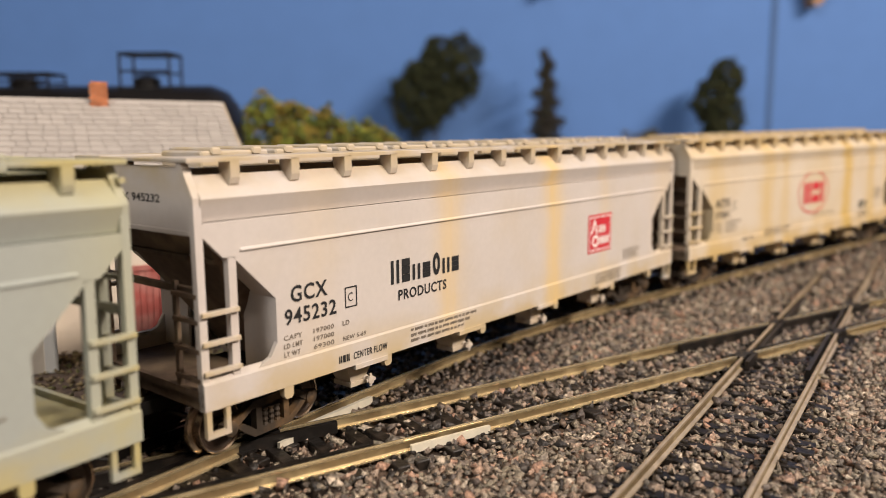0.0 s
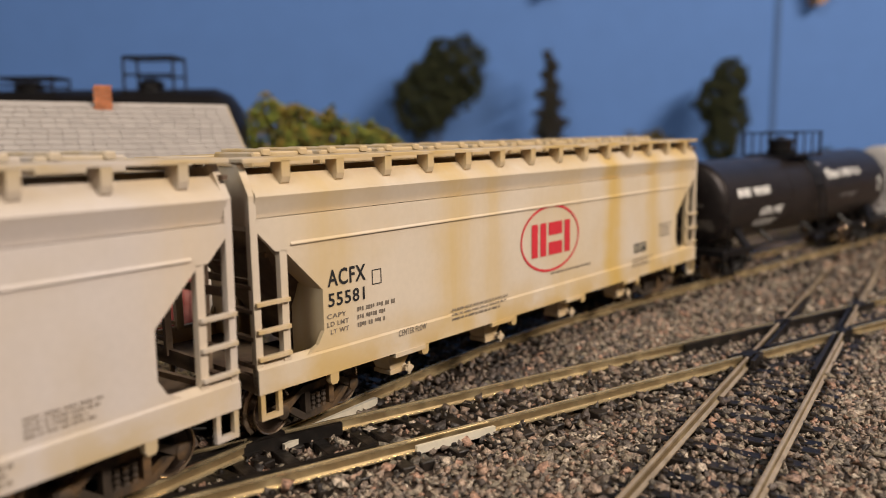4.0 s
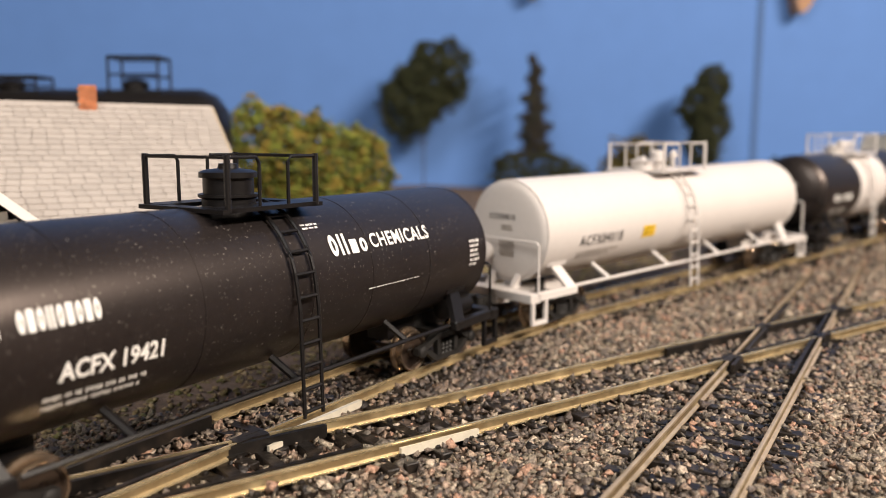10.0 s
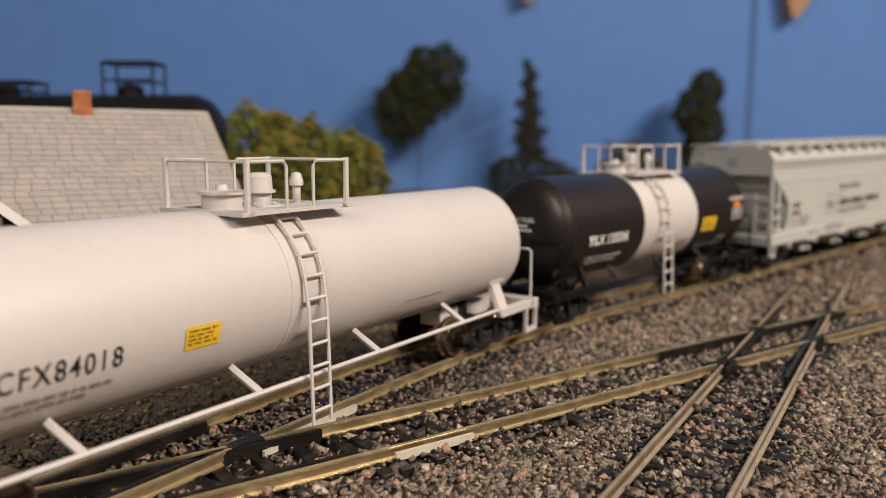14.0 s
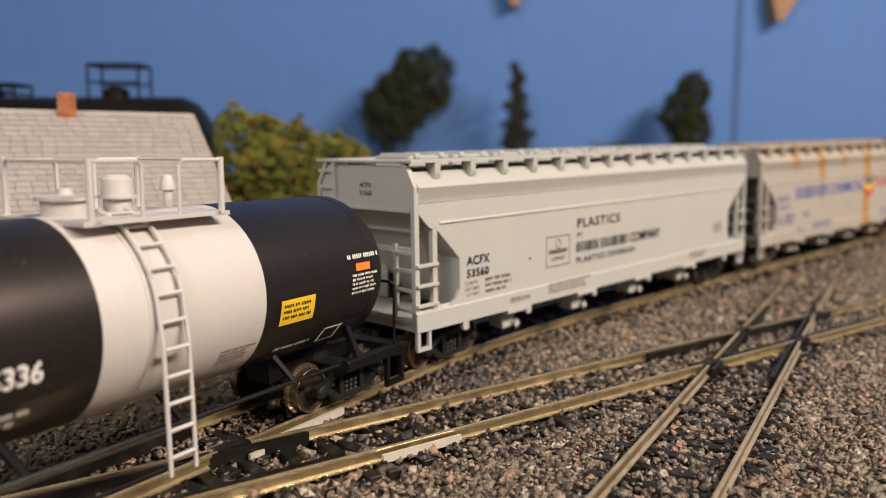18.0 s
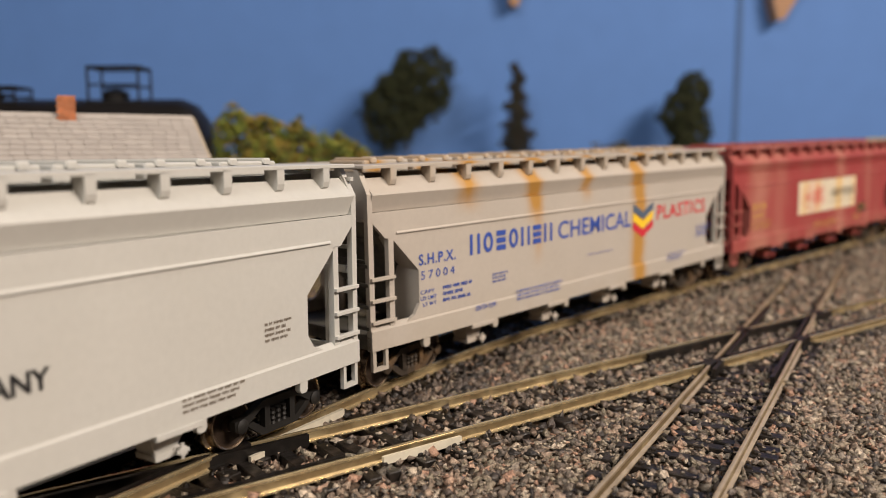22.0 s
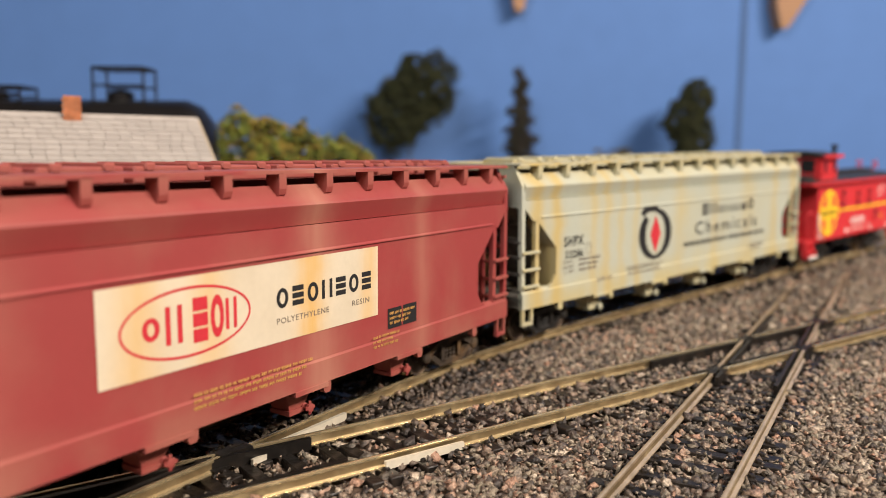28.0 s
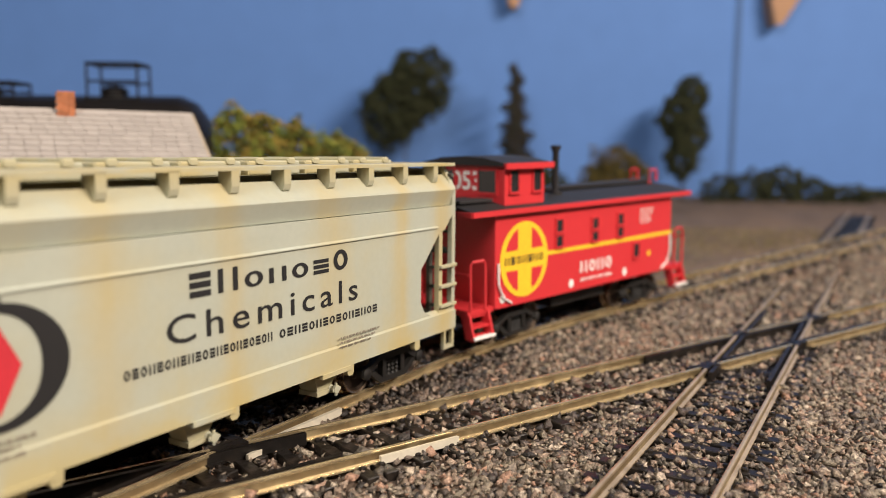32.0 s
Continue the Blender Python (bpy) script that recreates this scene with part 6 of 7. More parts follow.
for x in (-46.8, -13, 18.5):
    sign(car, I_WHITE, disc(x, 14.0, 1.3, 1.3, 20), y=-16.34, label="white dot", name="stencil")
bars(car, I_WHITE, 28, 37, 29.0, 34.4, 4, y=-16.34, seed=134)
sign(car, I_YELLOW, disc(34.5, 18.6, 1.0, 1.0, 16), y=-16.34, label="small yellow dot", name="stencil")
g = Geo()
for s, x0, d in ((-1, -49, 1), (1, 49, -1)):
    g.tube([(x0, -16.6, 24), (x0, -16.8, 18), (x0 + d * 2.2, -16.8, 14.2), (x0 + d * 6, -16.6, 12.4)], 0.35, 5)
part("curved_grab_iron", g, I_WHITE, car, "white curved grab irons")
for e in (-1, 1):
    part("end_platform", Geo().box(*sorted((e * 50, e * 61)), -15.6, 15.6, 11.0, 12.4), M_RED, car)
    for s in (-1, 1):
        g = Geo()
        for k in range(3):
            y = s * 16.8
            g.box(*sorted((e * 52.2, e * 60.4)), *sorted((y - s * 4.5 + s * 1.2 * k, y + s * 1.2 * k - s * 1.6)), 10.2 - 2.7 * k, 10.9 - 2.7 * k)
        for xx in (52.0, 60.0):
            g.prism_x([(s * 12.6, 12.0), (s * 15.8, 12.0), (s * 17.8, 4.6), (s * 14.8, 4.6)] if s > 0 else [(s * 14.8, 4.6), (s * 17.8, 4.6), (s * 15.8, 12.0), (s * 12.6, 12.0)], *sorted((e * xx, e * (xx + 0.8))))
        st = part("steps", g, M_RED, car, "red end steps")
        part("tread", Geo().box(*sorted((e * 52.0, e * 60.8)), *sorted((s * 17.0, s * 18.2)), 4.9, 5.6), I_WHITE, st, "white step edge")
        g = Geo().tube([(e * 60, s * 15.8, 12), (e * 60, s * 15.8, 24.6), (e * 59, s * 15.8, 25.4), (e * 54.6, s * 15.8, 25.4), (e * 53.8, s * 15.8, 24.4), (e * 53.8, s * 15.8, 12)], 0.45, 6)
        part("end_railing", g, M_RED, car)
    part("end_railing", Geo().tube([(e * 60.4, -15.4, 22), (e * 60.4, 15.4, 22)], 0.4, 6).tube([(e * 60.4, -2.5, 12), (e * 60.4, -2.5, 24)], 0.4, 6).tube([(e * 60.4, 2.5, 12), (e * 60.4, 2.5, 24)], 0.4, 6), M_RED, car)
part("underframe", Geo().box(-58, 58, -3, 3, 8.2, 11.6).box(-16, 14, -11, 11, 6.5, 11.4), M_DARK, car)
trucks = [truck(car, -36.0, M_DARK), truck(car, 36.0, M_DARK)]
couplers(car, 60, M_DARK)
TRAIN.append((car, 1749.1, 36.0, trucks))
# ---- backdrop and room ----
def wall(name, box, material, label):
    return tagged(part(name, Geo().box(*box), material, None), label, "wall", kind="structure")


wall("backdrop", (-1500, 386, 1062, 1080, -60, 1300), M_SKY, "plain sky-blue painted backdrop panel")
wall("backdrop", (390, 2600, 1062, 1080, -60, 1300), M_SKY, "plain sky-blue painted backdrop panel beyond the joint")
M_SEAM = mat("painted_joint", (0.075, 0.15, 0.33), 0.85, 0, 0.08, 60)
tagged(part("trim", Geo().box(384, 392, 1060.5, 1062.5, -60, 1300), M_SEAM, None), "darker blue joint strip between backdrop panels", "joint strip", kind="structure")
# unseen room shell, added; its dark tone limits the light that bounces back
M_ROOM = mat("tan_room_wall", (0.12, 0.095, 0.075), 0.9, 0, 0.05, 12)
wall("wall_west", (-1560, -1500, -2200, 1080, -1200, 1300), M_ROOM, "unseen plain tan room wall")
wall("wall_east", (2600, 2660, -2200, 1080, -1200, 1300), M_ROOM, "unseen plain tan room wall")
wall("wall_south", (-1560, 2660, -2260, -2200, -1200, 1300), M_ROOM, "unseen plain tan room wall")
tagged(part("ceiling", Geo().box(-1560, 2660, -2260, 1080, 1300, 1340), M_ROOM, None), "unseen plain tan ceiling", "ceiling", kind="structure")
M_FLOOR = mat("brown_floor", (0.16, 0.11, 0.08), 0.7, 0, 0.25, 20)
tagged(part("floor", Geo().box(-1560, 2660, -2260, 1080, -1240, -1200), M_FLOOR, None), "unseen plain brown room floor", "floor", kind="structure")
tagged(part("layout_board", Geo().box(-1500, 2600, -430, 1062, -60, -14), mat("bare_board", (0.34, 0.24, 0.14), 0.8, 0, 0.2, 60), None), "wooden board under the model layout", "board", kind="structure")

# ---- house beside the track: u along its ridge, n away from the track ----
M_SIDING = mat("cream_clapboard", (0.54, 0.47, 0.385), 0.7, 0, 0.06, 300)
M_TRIMW = mat("white_house_trim", (0.74, 0.71, 0.66), 0.6, 0, 0.05, 300)
M_SHINGLE = mat("pale_grey_shingle", (0.36, 0.325, 0.295), 0.85, 0, 0.12, 500, 0.1, stain=(0.40, 0.35, 0.29), stain_amount=0.3, stain_scale=70, per_object=0.07)
M_DOOR = mat("worn_red_door_paint", (0.26, 0.055, 0.045), 0.6, 0, 0.2, 260, stain=(0.45, 0.27, 0.23), stain_amount=0.5, stain_scale=160)
M_BRICK = mat("orange_brick", (0.42, 0.15, 0.065), 0.85, 0, 0.2, 400, per_object=0.25)
HOUSE = mm(0, 0, -4.0, 0, 0, 35.0)
house = thing("house", "small cream clapboard house with pale shingled roof", "house", at=HOUSE)
EAVE, RIDGE = 35.7, 70.5


def clapboards(parent, x0, x1, y, z0, z1, face):
    """Horizontal lapped boards on a wall, each with its lower edge proud."""
    z = z0
    while z < z1 - 0.5:
        h = min(2.0, z1 - z)
        q = [(y + face * 0.10, z), (y, z), (y, z + h), (y + face * 0.04, z + h)]
        part("board", Geo().prism_x(q if face > 0 else list(reversed(q)), x0, x1), M_SIDING, parent)
        z += 2.0


main = part("wall", Geo().box(-30, 76, 233.2, 305, 0, EAVE - 0.5), M_SIDING, house)
clapboards(main, -30, 43.0, 233.2, 0, EAVE - 1, -1)
clapboards(main, 60.5, 73.6, 233.2, 0, EAVE - 1, -1)
clapboards(main, 43.0, 60.5, 233.2, 24, EAVE - 1, -1)
part("corner_board", Geo().box(73.6, 76.3, 232.7, 233.2, 0, EAVE - 1).box(76, 76.3, 233.2, 236, 0, EAVE - 1), M_TRIMW, house)
part("soffit", Geo().box(76.4, 83.6, 229.6, 232.6, EAVE - 5.2, EAVE - 1.6), mat("ochre_soffit_board", (0.50, 0.33, 0.11), 0.7, 0, 0.1, 200), house, "ochre wooden board under the eave")
part("gable", Geo().add([(76, 233.2, EAVE - 1), (76, 305, EAVE - 1), (76, 269, RIDGE - 2), (73, 233.2, EAVE - 1), (73, 305, EAVE - 1), (73, 269, RIDGE - 2)], [(0, 1, 2), (5, 4, 3), (0, 2, 5, 3), (2, 1, 4, 5), (1, 0, 3, 4)]), M_SIDING, house)
# red door
door = part("door", Geo().box(44.5, 59.2, 232.4, 233.4, 0.4, 21.6), M_DOOR, house, "worn red boarded double door")
for a, b in ((44.8, 51.7), (52.0, 58.9)):
    for k in range(4):
        w = (b - a) / 4
        part("plank", Geo().box(a + k * w + 0.1, a + (k + 1) * w - 0.1, 232.0, 232.5, 0.8, 21.2), M_DOOR, door)
part("door_frame", Geo().box(43.2, 44.5, 231.9, 233.3, 0, 23).box(59.2, 60.5, 231.9, 233.3, 0, 23).box(44.5, 59.2, 231.9, 233.3, 21.6, 23), M_DOOR, house, "dark red door frame")

# roof deck with shingles laid in courses
roof = part("roof", Geo().add([(-34, 228.6, EAVE - 1.4), (83.8, 228.6, EAVE - 1.4), (83.8, 270, RIDGE - 1.0), (-34, 270, RIDGE - 1.0), (-34, 228.6, EAVE), (83.8, 228.6, EAVE), (83.8, 270, RIDGE), (-34, 270, RIDGE)], [(3, 2, 1, 0), (4, 5, 6, 7), (0, 1, 5, 4), (1, 2, 6, 5), (2, 3, 7, 6), (3, 0, 4, 7)]).add([(-34, 311, EAVE - 1.4), (83.8, 311, EAVE - 1.4), (83.8, 270.1, RIDGE - 1.0), (-34, 270.1, RIDGE - 1.0), (-34, 311, EAVE), (83.8, 311, EAVE), (83.8, 270.1, RIDGE), (-34, 270.1, RIDGE)], [(0, 1, 2, 3), (7, 6, 5, 4), (4, 5, 1, 0), (5, 6, 2, 1), (6, 7, 3, 2), (7, 4, 0, 3)]), M_SHINGLE, house)
RUN = math.hypot(270 - 228.6, RIDGE - EAVE)
TILT = math.degrees(math.atan2(RIDGE - EAVE, 270 - 228.6))
ROWS = 22
SH = RUN / ROWS
rs = random.Random(5)
SHINGLES = []
for w in (3.6, 4.0, 4.4):
    me = Geo().add([(0.09, 0, 0.02), (w - 0.09, 0, 0.02), (w - 0.09, SH + 0.4, 0), (0.09, SH + 0.4, 0), (0.09, 0, 0.34), (w - 0.09, 0, 0.34), (w - 0.09, SH + 0.4, 0.05), (0.09, SH + 0.4, 0.05)], [(3, 2, 1, 0), (4, 5, 6, 7), (0, 1, 5, 4), (1, 2, 6, 5), (2, 3, 7, 6), (3, 0, 4, 7)]).mesh("shingle")
    me.materials.append(M_SHINGLE)
    SHINGLES.append((w, me))
rest = Geo()
for r in range(ROWS):
    x = 83.8
    c, s_ = math.cos(radians(TILT)), math.sin(radians(TILT))
    while x > 12:
        w, me = SHINGLES[rs.randrange(3)]
        x -= w
        y, z = 228.4 + r * SH * c, EAVE + r * SH * s_ + 0.02
        part("shingle", me, None, roof, at=mm(x, y, z, TILT, 0, rs.uniform(-0.15, 0.15)))
part("verge_board", Geo().add([(83.8, 228.2, EAVE - 1.6), (84.6, 228.2, EAVE - 1.6), (84.6, 270, RIDGE - 1.2), (83.8, 270, RIDGE - 1.2), (83.8, 228.2, EAVE + 0.4), (84.6, 228.2, EAVE + 0.4), (84.6, 270, RIDGE + 0.1), (83.8, 270, RIDGE + 0.1)], [(3, 2, 1, 0), (4, 5, 6, 7), (0, 1, 5, 4), (1, 2, 6, 5), (2, 3, 7, 6), (3, 0, 4, 7)]), mat("tan_verge_board", (0.36, 0.29, 0.21), 0.75, 0, 0.2, 200), house)
part("ridge_cap", Geo().prism_x([(268.8, RIDGE - 0.9), (270, RIDGE + 0.5), (271.2, RIDGE - 0.9)], -34, 84), M_SHINGLE, house)
# chimney of separate bricks
chim = part("chimney", Geo().box(42.6, 46.8, 267.6, 272.4, RIDGE - 6, RIDGE + 5.4), mat("grey_mortar", (0.30, 0.24, 0.20), 0.9), house, "orange brick chimney")
me = Geo().box(0.06, 1.66, 0, 0.5, 0.06, 0.84).mesh("brick")
me.materials.append(M_BRICK)
for r in range(11):
    for k in range(3):
        x = 42.2 + 1.72 * k - (0.5 if r % 2 else 0.0)
        part("brick", me, None, chim, at=mm(x, 267.2, RIDGE - 4.4 + 0.92 * r))
        if k < 3:
            part("brick", me, None, chim, at=mm(47.3, 267.6 + 1.6 * k, RIDGE - 4.4 + 0.92 * r, 0, 0, 90))
# front wing with its gable towards the track
WX0, WX1, WY, WZ, PEAK = -29.0, 22.2, 217.0, 34.5, 62.0
wing = part("wing_wall", Geo().box(WX0, WX1, WY, 234, 0, WZ).add([(WX0, WY, WZ), (WX1, WY, WZ), ((WX0 + WX1) / 2, WY, PEAK - 2), (WX0, WY + 30, WZ), (WX1, WY + 30, WZ), ((WX0 + WX1) / 2, WY + 30, PEAK - 2)], [(0, 1, 2), (5, 4, 3), (0, 2, 5, 3), (2, 1, 4, 5), (1, 0, 3, 4)]), M_SIDING, house)
z = 0.0
while z < PEAK - 5:
    half = (WX1 - WX0) / 2 if z < WZ - 1 else (WX1 - WX0) / 2 * (PEAK - 2 - z) / (PEAK - 2 - WZ)
    mid = (WX0 + WX1) / 2
    part("board", Geo().prism_x([(WY, z), (WY - 0.12, z), (WY - 0.05, z + 2.0), (WY, z + 2.0)], mid - half, mid + half), M_SIDING, wing)
    z += 2.0
part("corner_board", Geo().box(WX1 - 2.4, WX1 + 0.6, WY - 0.8, WY, 0, WZ).box(WX1, WX1 + 0.6, WY - 0.8, WY + 2.4, 0, WZ), M_TRIMW, house)
wx = (WX0 + WX1) / 2
g = Geo()
for e in (-1, 1):
    ex = wx + e * ((WX1 - WX0) / 2 + 5.5)
    q = [(ex, WZ - 1.0), (ex, WZ + 1.0), (wx, PEAK + 1.2), (wx, PEAK - 1.4)]
    g.prism_y(q, WY - 4.0, 262)
part("wing_roof", g, M_SHINGLE, house)
g = Geo()
for e in (-1, 1):
    ex = wx + e * ((WX1 - WX0) / 2 + 5.7)
    g.prism_y([(ex, WZ - 1.8), (ex, WZ + 1.1), (wx, PEAK + 1.4), (wx, PEAK - 1.9)], WY - 4.8, WY - 4.0)
part("barge_board", g, M_TRIMW, house)

# ---- small van parked behind the house ----
van = thing("van", "small blue and white striped model van parked behind the house", "van", at=mm(-84, 306, -4.2, 0, 0, 35))
M_VAN = mat("white_van_paint", (0.50, 0.48, 0.45), 0.4, 0, 0.05, 300)
M_VANBLUE = mat("blue_van_stripe", (0.02, 0.05, 0.30), 0.4, 0, 0.05, 300)
part("body", Geo().bbox(-24, 18, -9.5, 9.5, 4.5, 23.0, 1.2), M_VAN, van)
part("hood", Geo().bbox(18, 27, -9.0, 9.0, 4.5, 13.0, 1.2), M_VAN, van)
for z0, z1 in ((12.0, 16.0), (19.6, 21.6)):
    part("stripe", Geo().box(-24.2, 18.1, -9.7, 9.7, z0, z1), M_VANBLUE, van, "dark blue side stripe")
part("sill_panel", Geo().box(-24.1, 27, -9.6, 9.6, 4.4, 8.0), mat("tan_van_sill", (0.28, 0.20, 0.13), 0.6, 0, 0.2, 300), van, "tan lower body panel")
for s in (-1, 1):
    part("light", Geo().box(-24.6, -23.8, s * 8.6 - 0.9, s * 8.6 + 0.9, 5.0, 8.0), mat("red_lens", (0.5, 0.02, 0.02), 0.3), van, "red tail light")
    for x in (-15, 17):
        part("wheel", Geo().lathe([(s * 7.6, 3.2), (s * 9.8, 3.2), (s * 9.9, 1.8)], "y", (x, 0, 3.6), 18), M_DARK, van, smooth=30)

# ---- black storage tank behind the house ----
store = thing("storage_tank", "long black storage tank with railed platforms behind the house", "tank")
part("shell", Geo().lathe([(-346, 0.1), (-345, 10), (-342, 16), (-336, 19), (-127, 19), (-120, 16), (-115.5, 10), (-114, 0.1)], "x", (0, 384, 61.0), 40), M_BLACK, store, smooth=40)
for x in (-310, -230, -150):
    part("cradle", Geo().box(x - 6, x + 6, 367, 401, -4.4, 46), M_DARK, store)
for x0, x1, z in ((-169, -145, 94.6), (-232, -204, 85.4)):
    deck = part("platform", Geo().box(x0 - 1, x1 + 1, 374, 394, 76.6, 78.2), M_BLACK, store)
    for y in (376, 392):
        for x in (x0, x1):
            part("post", Geo().tube([(x, y, 72), (x, y, z)], 0.6, 6), M_BLACK, deck)
        part("handrail", Geo().tube([(x0, y, z), (x1, y, z)], 0.8, 6), M_BLACK, deck)
        part("handrail", Geo().tube([(x0, y, (z + 78) / 2), (x1, y, (z + 78) / 2)], 0.6, 6), M_BLACK, deck)
    for x in (x0, x1):
        part("handrail", Geo().tube([(x, 376, z), (x, 392, z)], 0.8, 6), M_BLACK, deck)
    part("manway", Geo().lathe([(70, 6), (83, 6), (84.5, 4), (85, 1)], "z", ((x0 + x1) / 2 - 2, 384, 0), 20), M_BLACK, store, smooth=30)

# ---- trees and shrubs ----
M_BARK = mat("dark_bark", (0.05, 0.035, 0.025), 0.9, 0, 0.3, 300)
G_DARK = island("dark_green_foliage", [(0.024, 0.030, 0.011), (0.034, 0.042, 0.013), (0.017, 0.022, 0.009), (0.044, 0.046, 0.016)], 0.95, 0.35, 400)
G_FIR = island("brown_fir_foliage", [(0.035, 0.030, 0.022), (0.024, 0.022, 0.017), (0.050, 0.038, 0.028), (0.030, 0.034, 0.018)], 0.95, 0.3, 400)
G_MIX = island("autumn_hedge_foliage", [(0.15, 0.17, 0.022), (0.21, 0.15, 0.022), (0.08, 0.11, 0.018), (0.19, 0.21, 0.03), (0.06, 0.065, 0.016), (0.23, 0.16, 0.025)], 0.95, 0.3, 300)
G_OCHRE = island("ochre_foliage", [(0.13, 0.095, 0.020), (0.09, 0.075, 0.020), (0.16, 0.11, 0.03), (0.06, 0.055, 0.018)], 0.95, 0.3, 300)


def foliage(lobes, count, size, seed):
    """Many small leaf clumps gathered in uneven lobes (x, y, z, rx, ry, rz)."""
    rg = np.random.default_rng(seed)
    out = []
    total = sum(l[3] * l[5] for l in lobes)
    for x, y, z, rx, ry, rz in lobes:
        n = int(count * rx * rz / total)
        d = rg.normal(size=(n, 3))
        d /= np.linalg.norm(d, axis=1)[:, None]
        lump = 1 + 0.16 * np.sin(d[:, 0] * 6 + seed) * np.cos(d[:, 2] * 7 + x) + 0.1 * np.sin(d[:, 1] * 11 + z)
        k = rg.uniform(0.55, 1.0, n) ** 0.5 * lump
        k += (rg.uniform(size=n) < 0.06) * 0.12
        out.append(np.c_[x + d[:, 0] * rx * k, y + d[:, 1] * ry * k, z + d[:, 2] * rz * k])
    pos = np.concatenate(out)
    return pos, size * rg.uniform(0.5, 1.3, len(pos))


def crown(parent, lobes, count, size, material, seed):
    pos, r = foliage(lobes, count, size, seed)
    me_ob = scatter("crown", "", pos, r, material, seed, 0.8, 0.5)
    for key in ("kind", "category"):
        del me_ob[key]
    me_ob.parent = parent
    return me_ob


def tree(label, x, y, height, lobes, count, size, material, seed, trunk=2.0, limbs=5):
    t = thing("tree", label, "tree", "trees along the backdrop")
    rg = random.Random(seed)
    g = Geo()
    n = 7
    pts = [(x + rg.uniform(-1, 1) * i / 3, y, -6 + (height + 6) * i / (n - 1)) for i in range(n)]
    for a, b, k in zip(pts, pts[1:], range(n)):
        g.tube([a, b], trunk * (1 - 0.11 * k), 8)
    part("trunk", g, M_BARK, t)
    for k in range(limbs):
        l = lobes[k % len(lobes)]
        s0 = pts[2 + k % 4]
        g = Geo().tube([s0, ((s0[0] + l[0]) / 2, (s0[1] + l[1]) / 2, (s0[2] + l[2]) / 2 + 2), (l[0] + rg.uniform(-5, 5), l[1], l[2])], trunk * 0.35, 5)
        part("limb", g, M_BARK, t)
    crown(t, lobes, count, size, material, seed)
    return t


TY = 985.0
tree("tall dark green tree with two rounded lobes before the backdrop", -48, TY, 150, [(-68, TY, 102, 36, 26, 42), (-28, TY, 138, 38, 26, 42), (-50, TY, 118, 38, 26, 44)], 4200, 3.0, G_DARK, 21, 0.9)
lob = []
for k in range(11):
    z = 40 + 11.5 * k
    w = 19 * (1 - k / 12) + 2
    lob.append((88 + (3 if k % 2 else -3), TY, z, w * (1.0 if k % 3 else 1.25), w * 0.8, 6.0))
tree("thin brownish fir tree with ragged layered branches", 88, TY, 166, lob, 2600, 2.3, G_FIR, 22, 1.4, 0)
tree("dark green tree with an uneven tall crown", 300, TY, 110, [(306, TY, 126, 21, 18, 24), (293, TY, 100, 25, 20, 30), (304, TY, 78, 25, 20, 30), (298, TY, 48, 20, 18, 26)], 3200, 2.8, G_DARK, 23, 2.0)


def shrub(label, lobes, count, size, material, seed):
    t = thing("shrub", label, "shrub", "shrubs before the backdrop")
    g = Geo()
    for x, y, z, rx, ry, rz in lobes:
        g.tube([(x, y, -6), (x + 1, y, z)], 1.2, 6)
    part("stem", g, M_BARK, t)
    crown(t, lobes, count, size, material, seed)


shrub("ochre-brown bush at the foot of the backdrop", [(202, 940, 30, 30, 22, 34), (214, 940, 20, 36, 22, 28), (190, 940, 16, 30, 22, 26)], 1700, 2.6, G_OCHRE, 31)
shrub("low dark green bushes below the fir tree", [(58, 950, 18, 22, 18, 24), (100, 950, 20, 30, 18, 24), (126, 950, 12, 26, 18, 20)], 1700, 2.6, G_DARK, 32)
shrub("rounded dark green shrubs at the layout's far side", [(340, 960, 8, 26, 18, 22), (376, 960, 12, 30, 20, 22), (414, 960, 14, 28, 20, 26), (452, 960, 8, 28, 20, 18), (494, 960, 4, 30, 20, 14), (530, 960, 2, 26, 18, 12)], 2600, 2.6, G_DARK, 33)
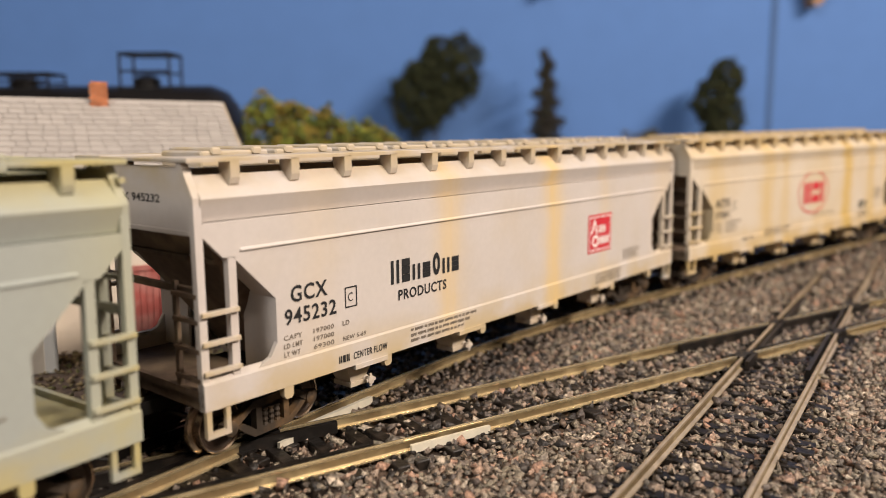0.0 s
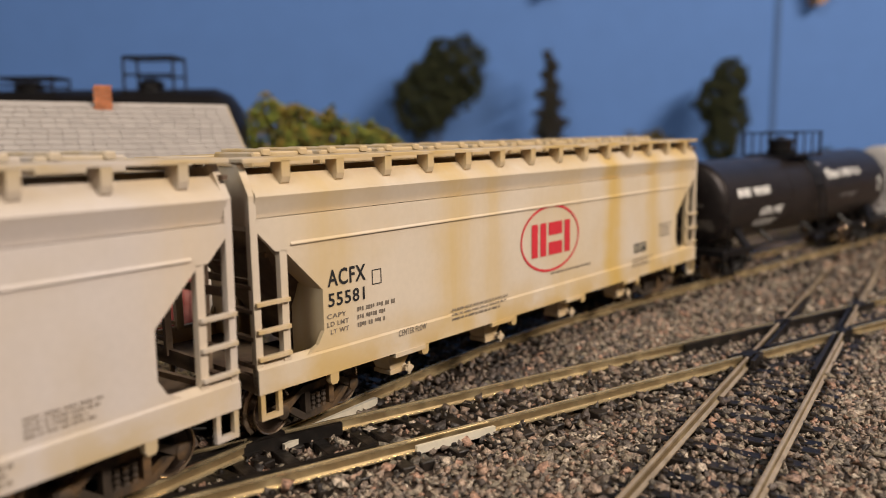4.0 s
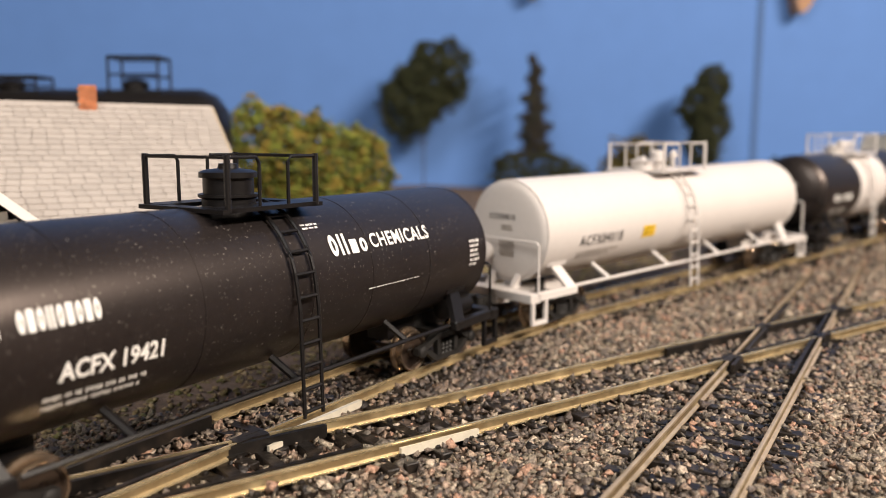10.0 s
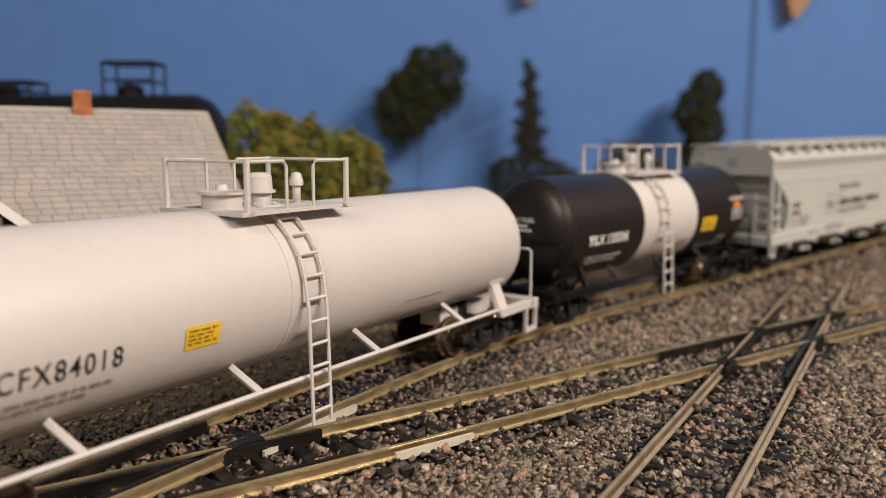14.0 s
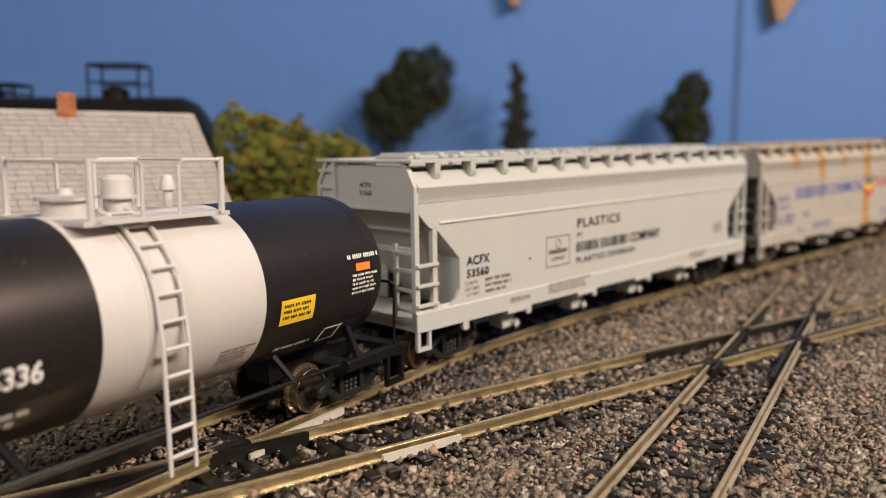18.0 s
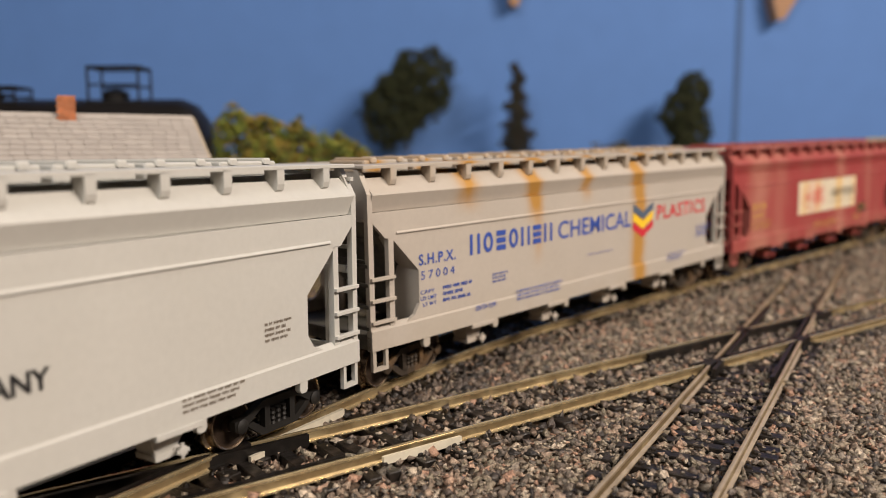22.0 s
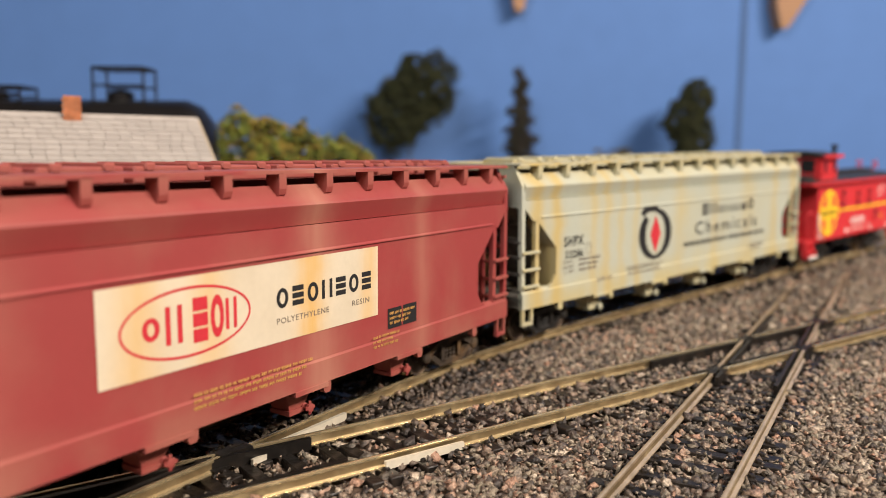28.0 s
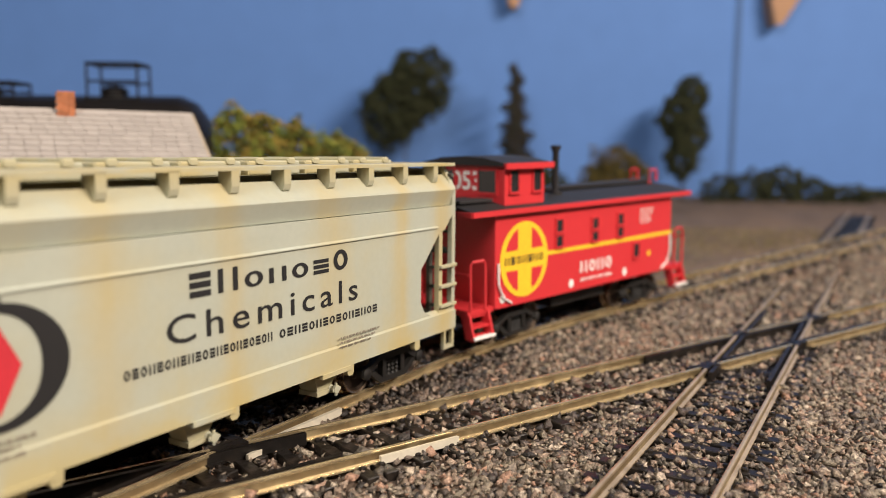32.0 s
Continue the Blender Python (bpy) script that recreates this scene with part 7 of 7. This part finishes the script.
shrub("dense hedge in green and autumn yellow behind the house", [(-126, 480, 50, 17, 16, 31), (-106, 484, 44, 19, 16, 31), (-88, 486, 38, 19, 16, 32), (-72, 490, 34, 18, 16, 29), (-58, 494, 32, 14, 14, 28), (-100, 486, 12, 36, 18, 22), (-66, 490, 10, 26, 18, 20)], 8500, 2.0, G_MIX, 34)

# ---- wooden brackets that reach down the backdrop ----
M_WOOD = mat("bare_tan_wood", (0.44, 0.25, 0.14), 0.7, 0, 0.15, 120)
for x, z, lean, top in ((91.5, 241, 0.05, 34), (433, 222, 0.45, 34)):
    b = thing("shelf_bracket", "pointed tan wooden bracket fixed to the backdrop", "bracket", "brackets on the backdrop")
    q = [(x - 7, z), (x - 2, z - 2), (x + 3, z), (x + 3 + top * (0.30 + lean), z + 42), (x + 16 + lean * 90, z + 130), (x - 20, z + 130), (x - 13, z + 26)]
    part("arm", Geo().prism_y(q, 1035, 1062), M_WOOD, b)


def motions():
    """Every car follows the track on its two trucks; the trucks steer, and the wheels turn as far as the car goes."""
    for (car, mid, half, trucks), drops in zip(TRAIN, DROPS):
        mid, half = mid * SHORT - 1.4, half * SHORT
        car.scale.x = SHORT
        lower_car(car, *drops)
        rows, yaw = [], [[] for _ in trucks]
        for i in range(65):
            t = i / 2
            s = mid - travelled(t)
            a, b = on_grade(s - half), on_grade(s + half)
            h = math.atan2(b[1] - a[1], b[0] - a[0])
            up = math.atan2(b[2] - a[2], 2 * half)
            rows.append((t, mm((a[0] + b[0]) / 2, (a[1] + b[1]) / 2, (a[2] + b[2]) / 2, 0, -math.degrees(up), math.degrees(h))))
            for k, (tr, x, _) in enumerate(trucks):
                yaw[k].append((t, mm(x, 0, 0, 0, 0, math.degrees(main_line(s + x * SHORT)[3] - h))))
        walk(car, rows)
        for tr, x, _ in trucks:
            tr.scale.x = 1 / SHORT
        for k, (tr, x, wheels) in enumerate(trucks):
            walk(tr, yaw[k])
            for j, w in enumerate(wheels):
                dx = (-10, 10)[j]
                walk(w, [(i / 10, mm(dx, 0, 4.8, 0, -math.degrees(travelled(i / 10) / 4.8), 0)) for i in range(321)])


motions()
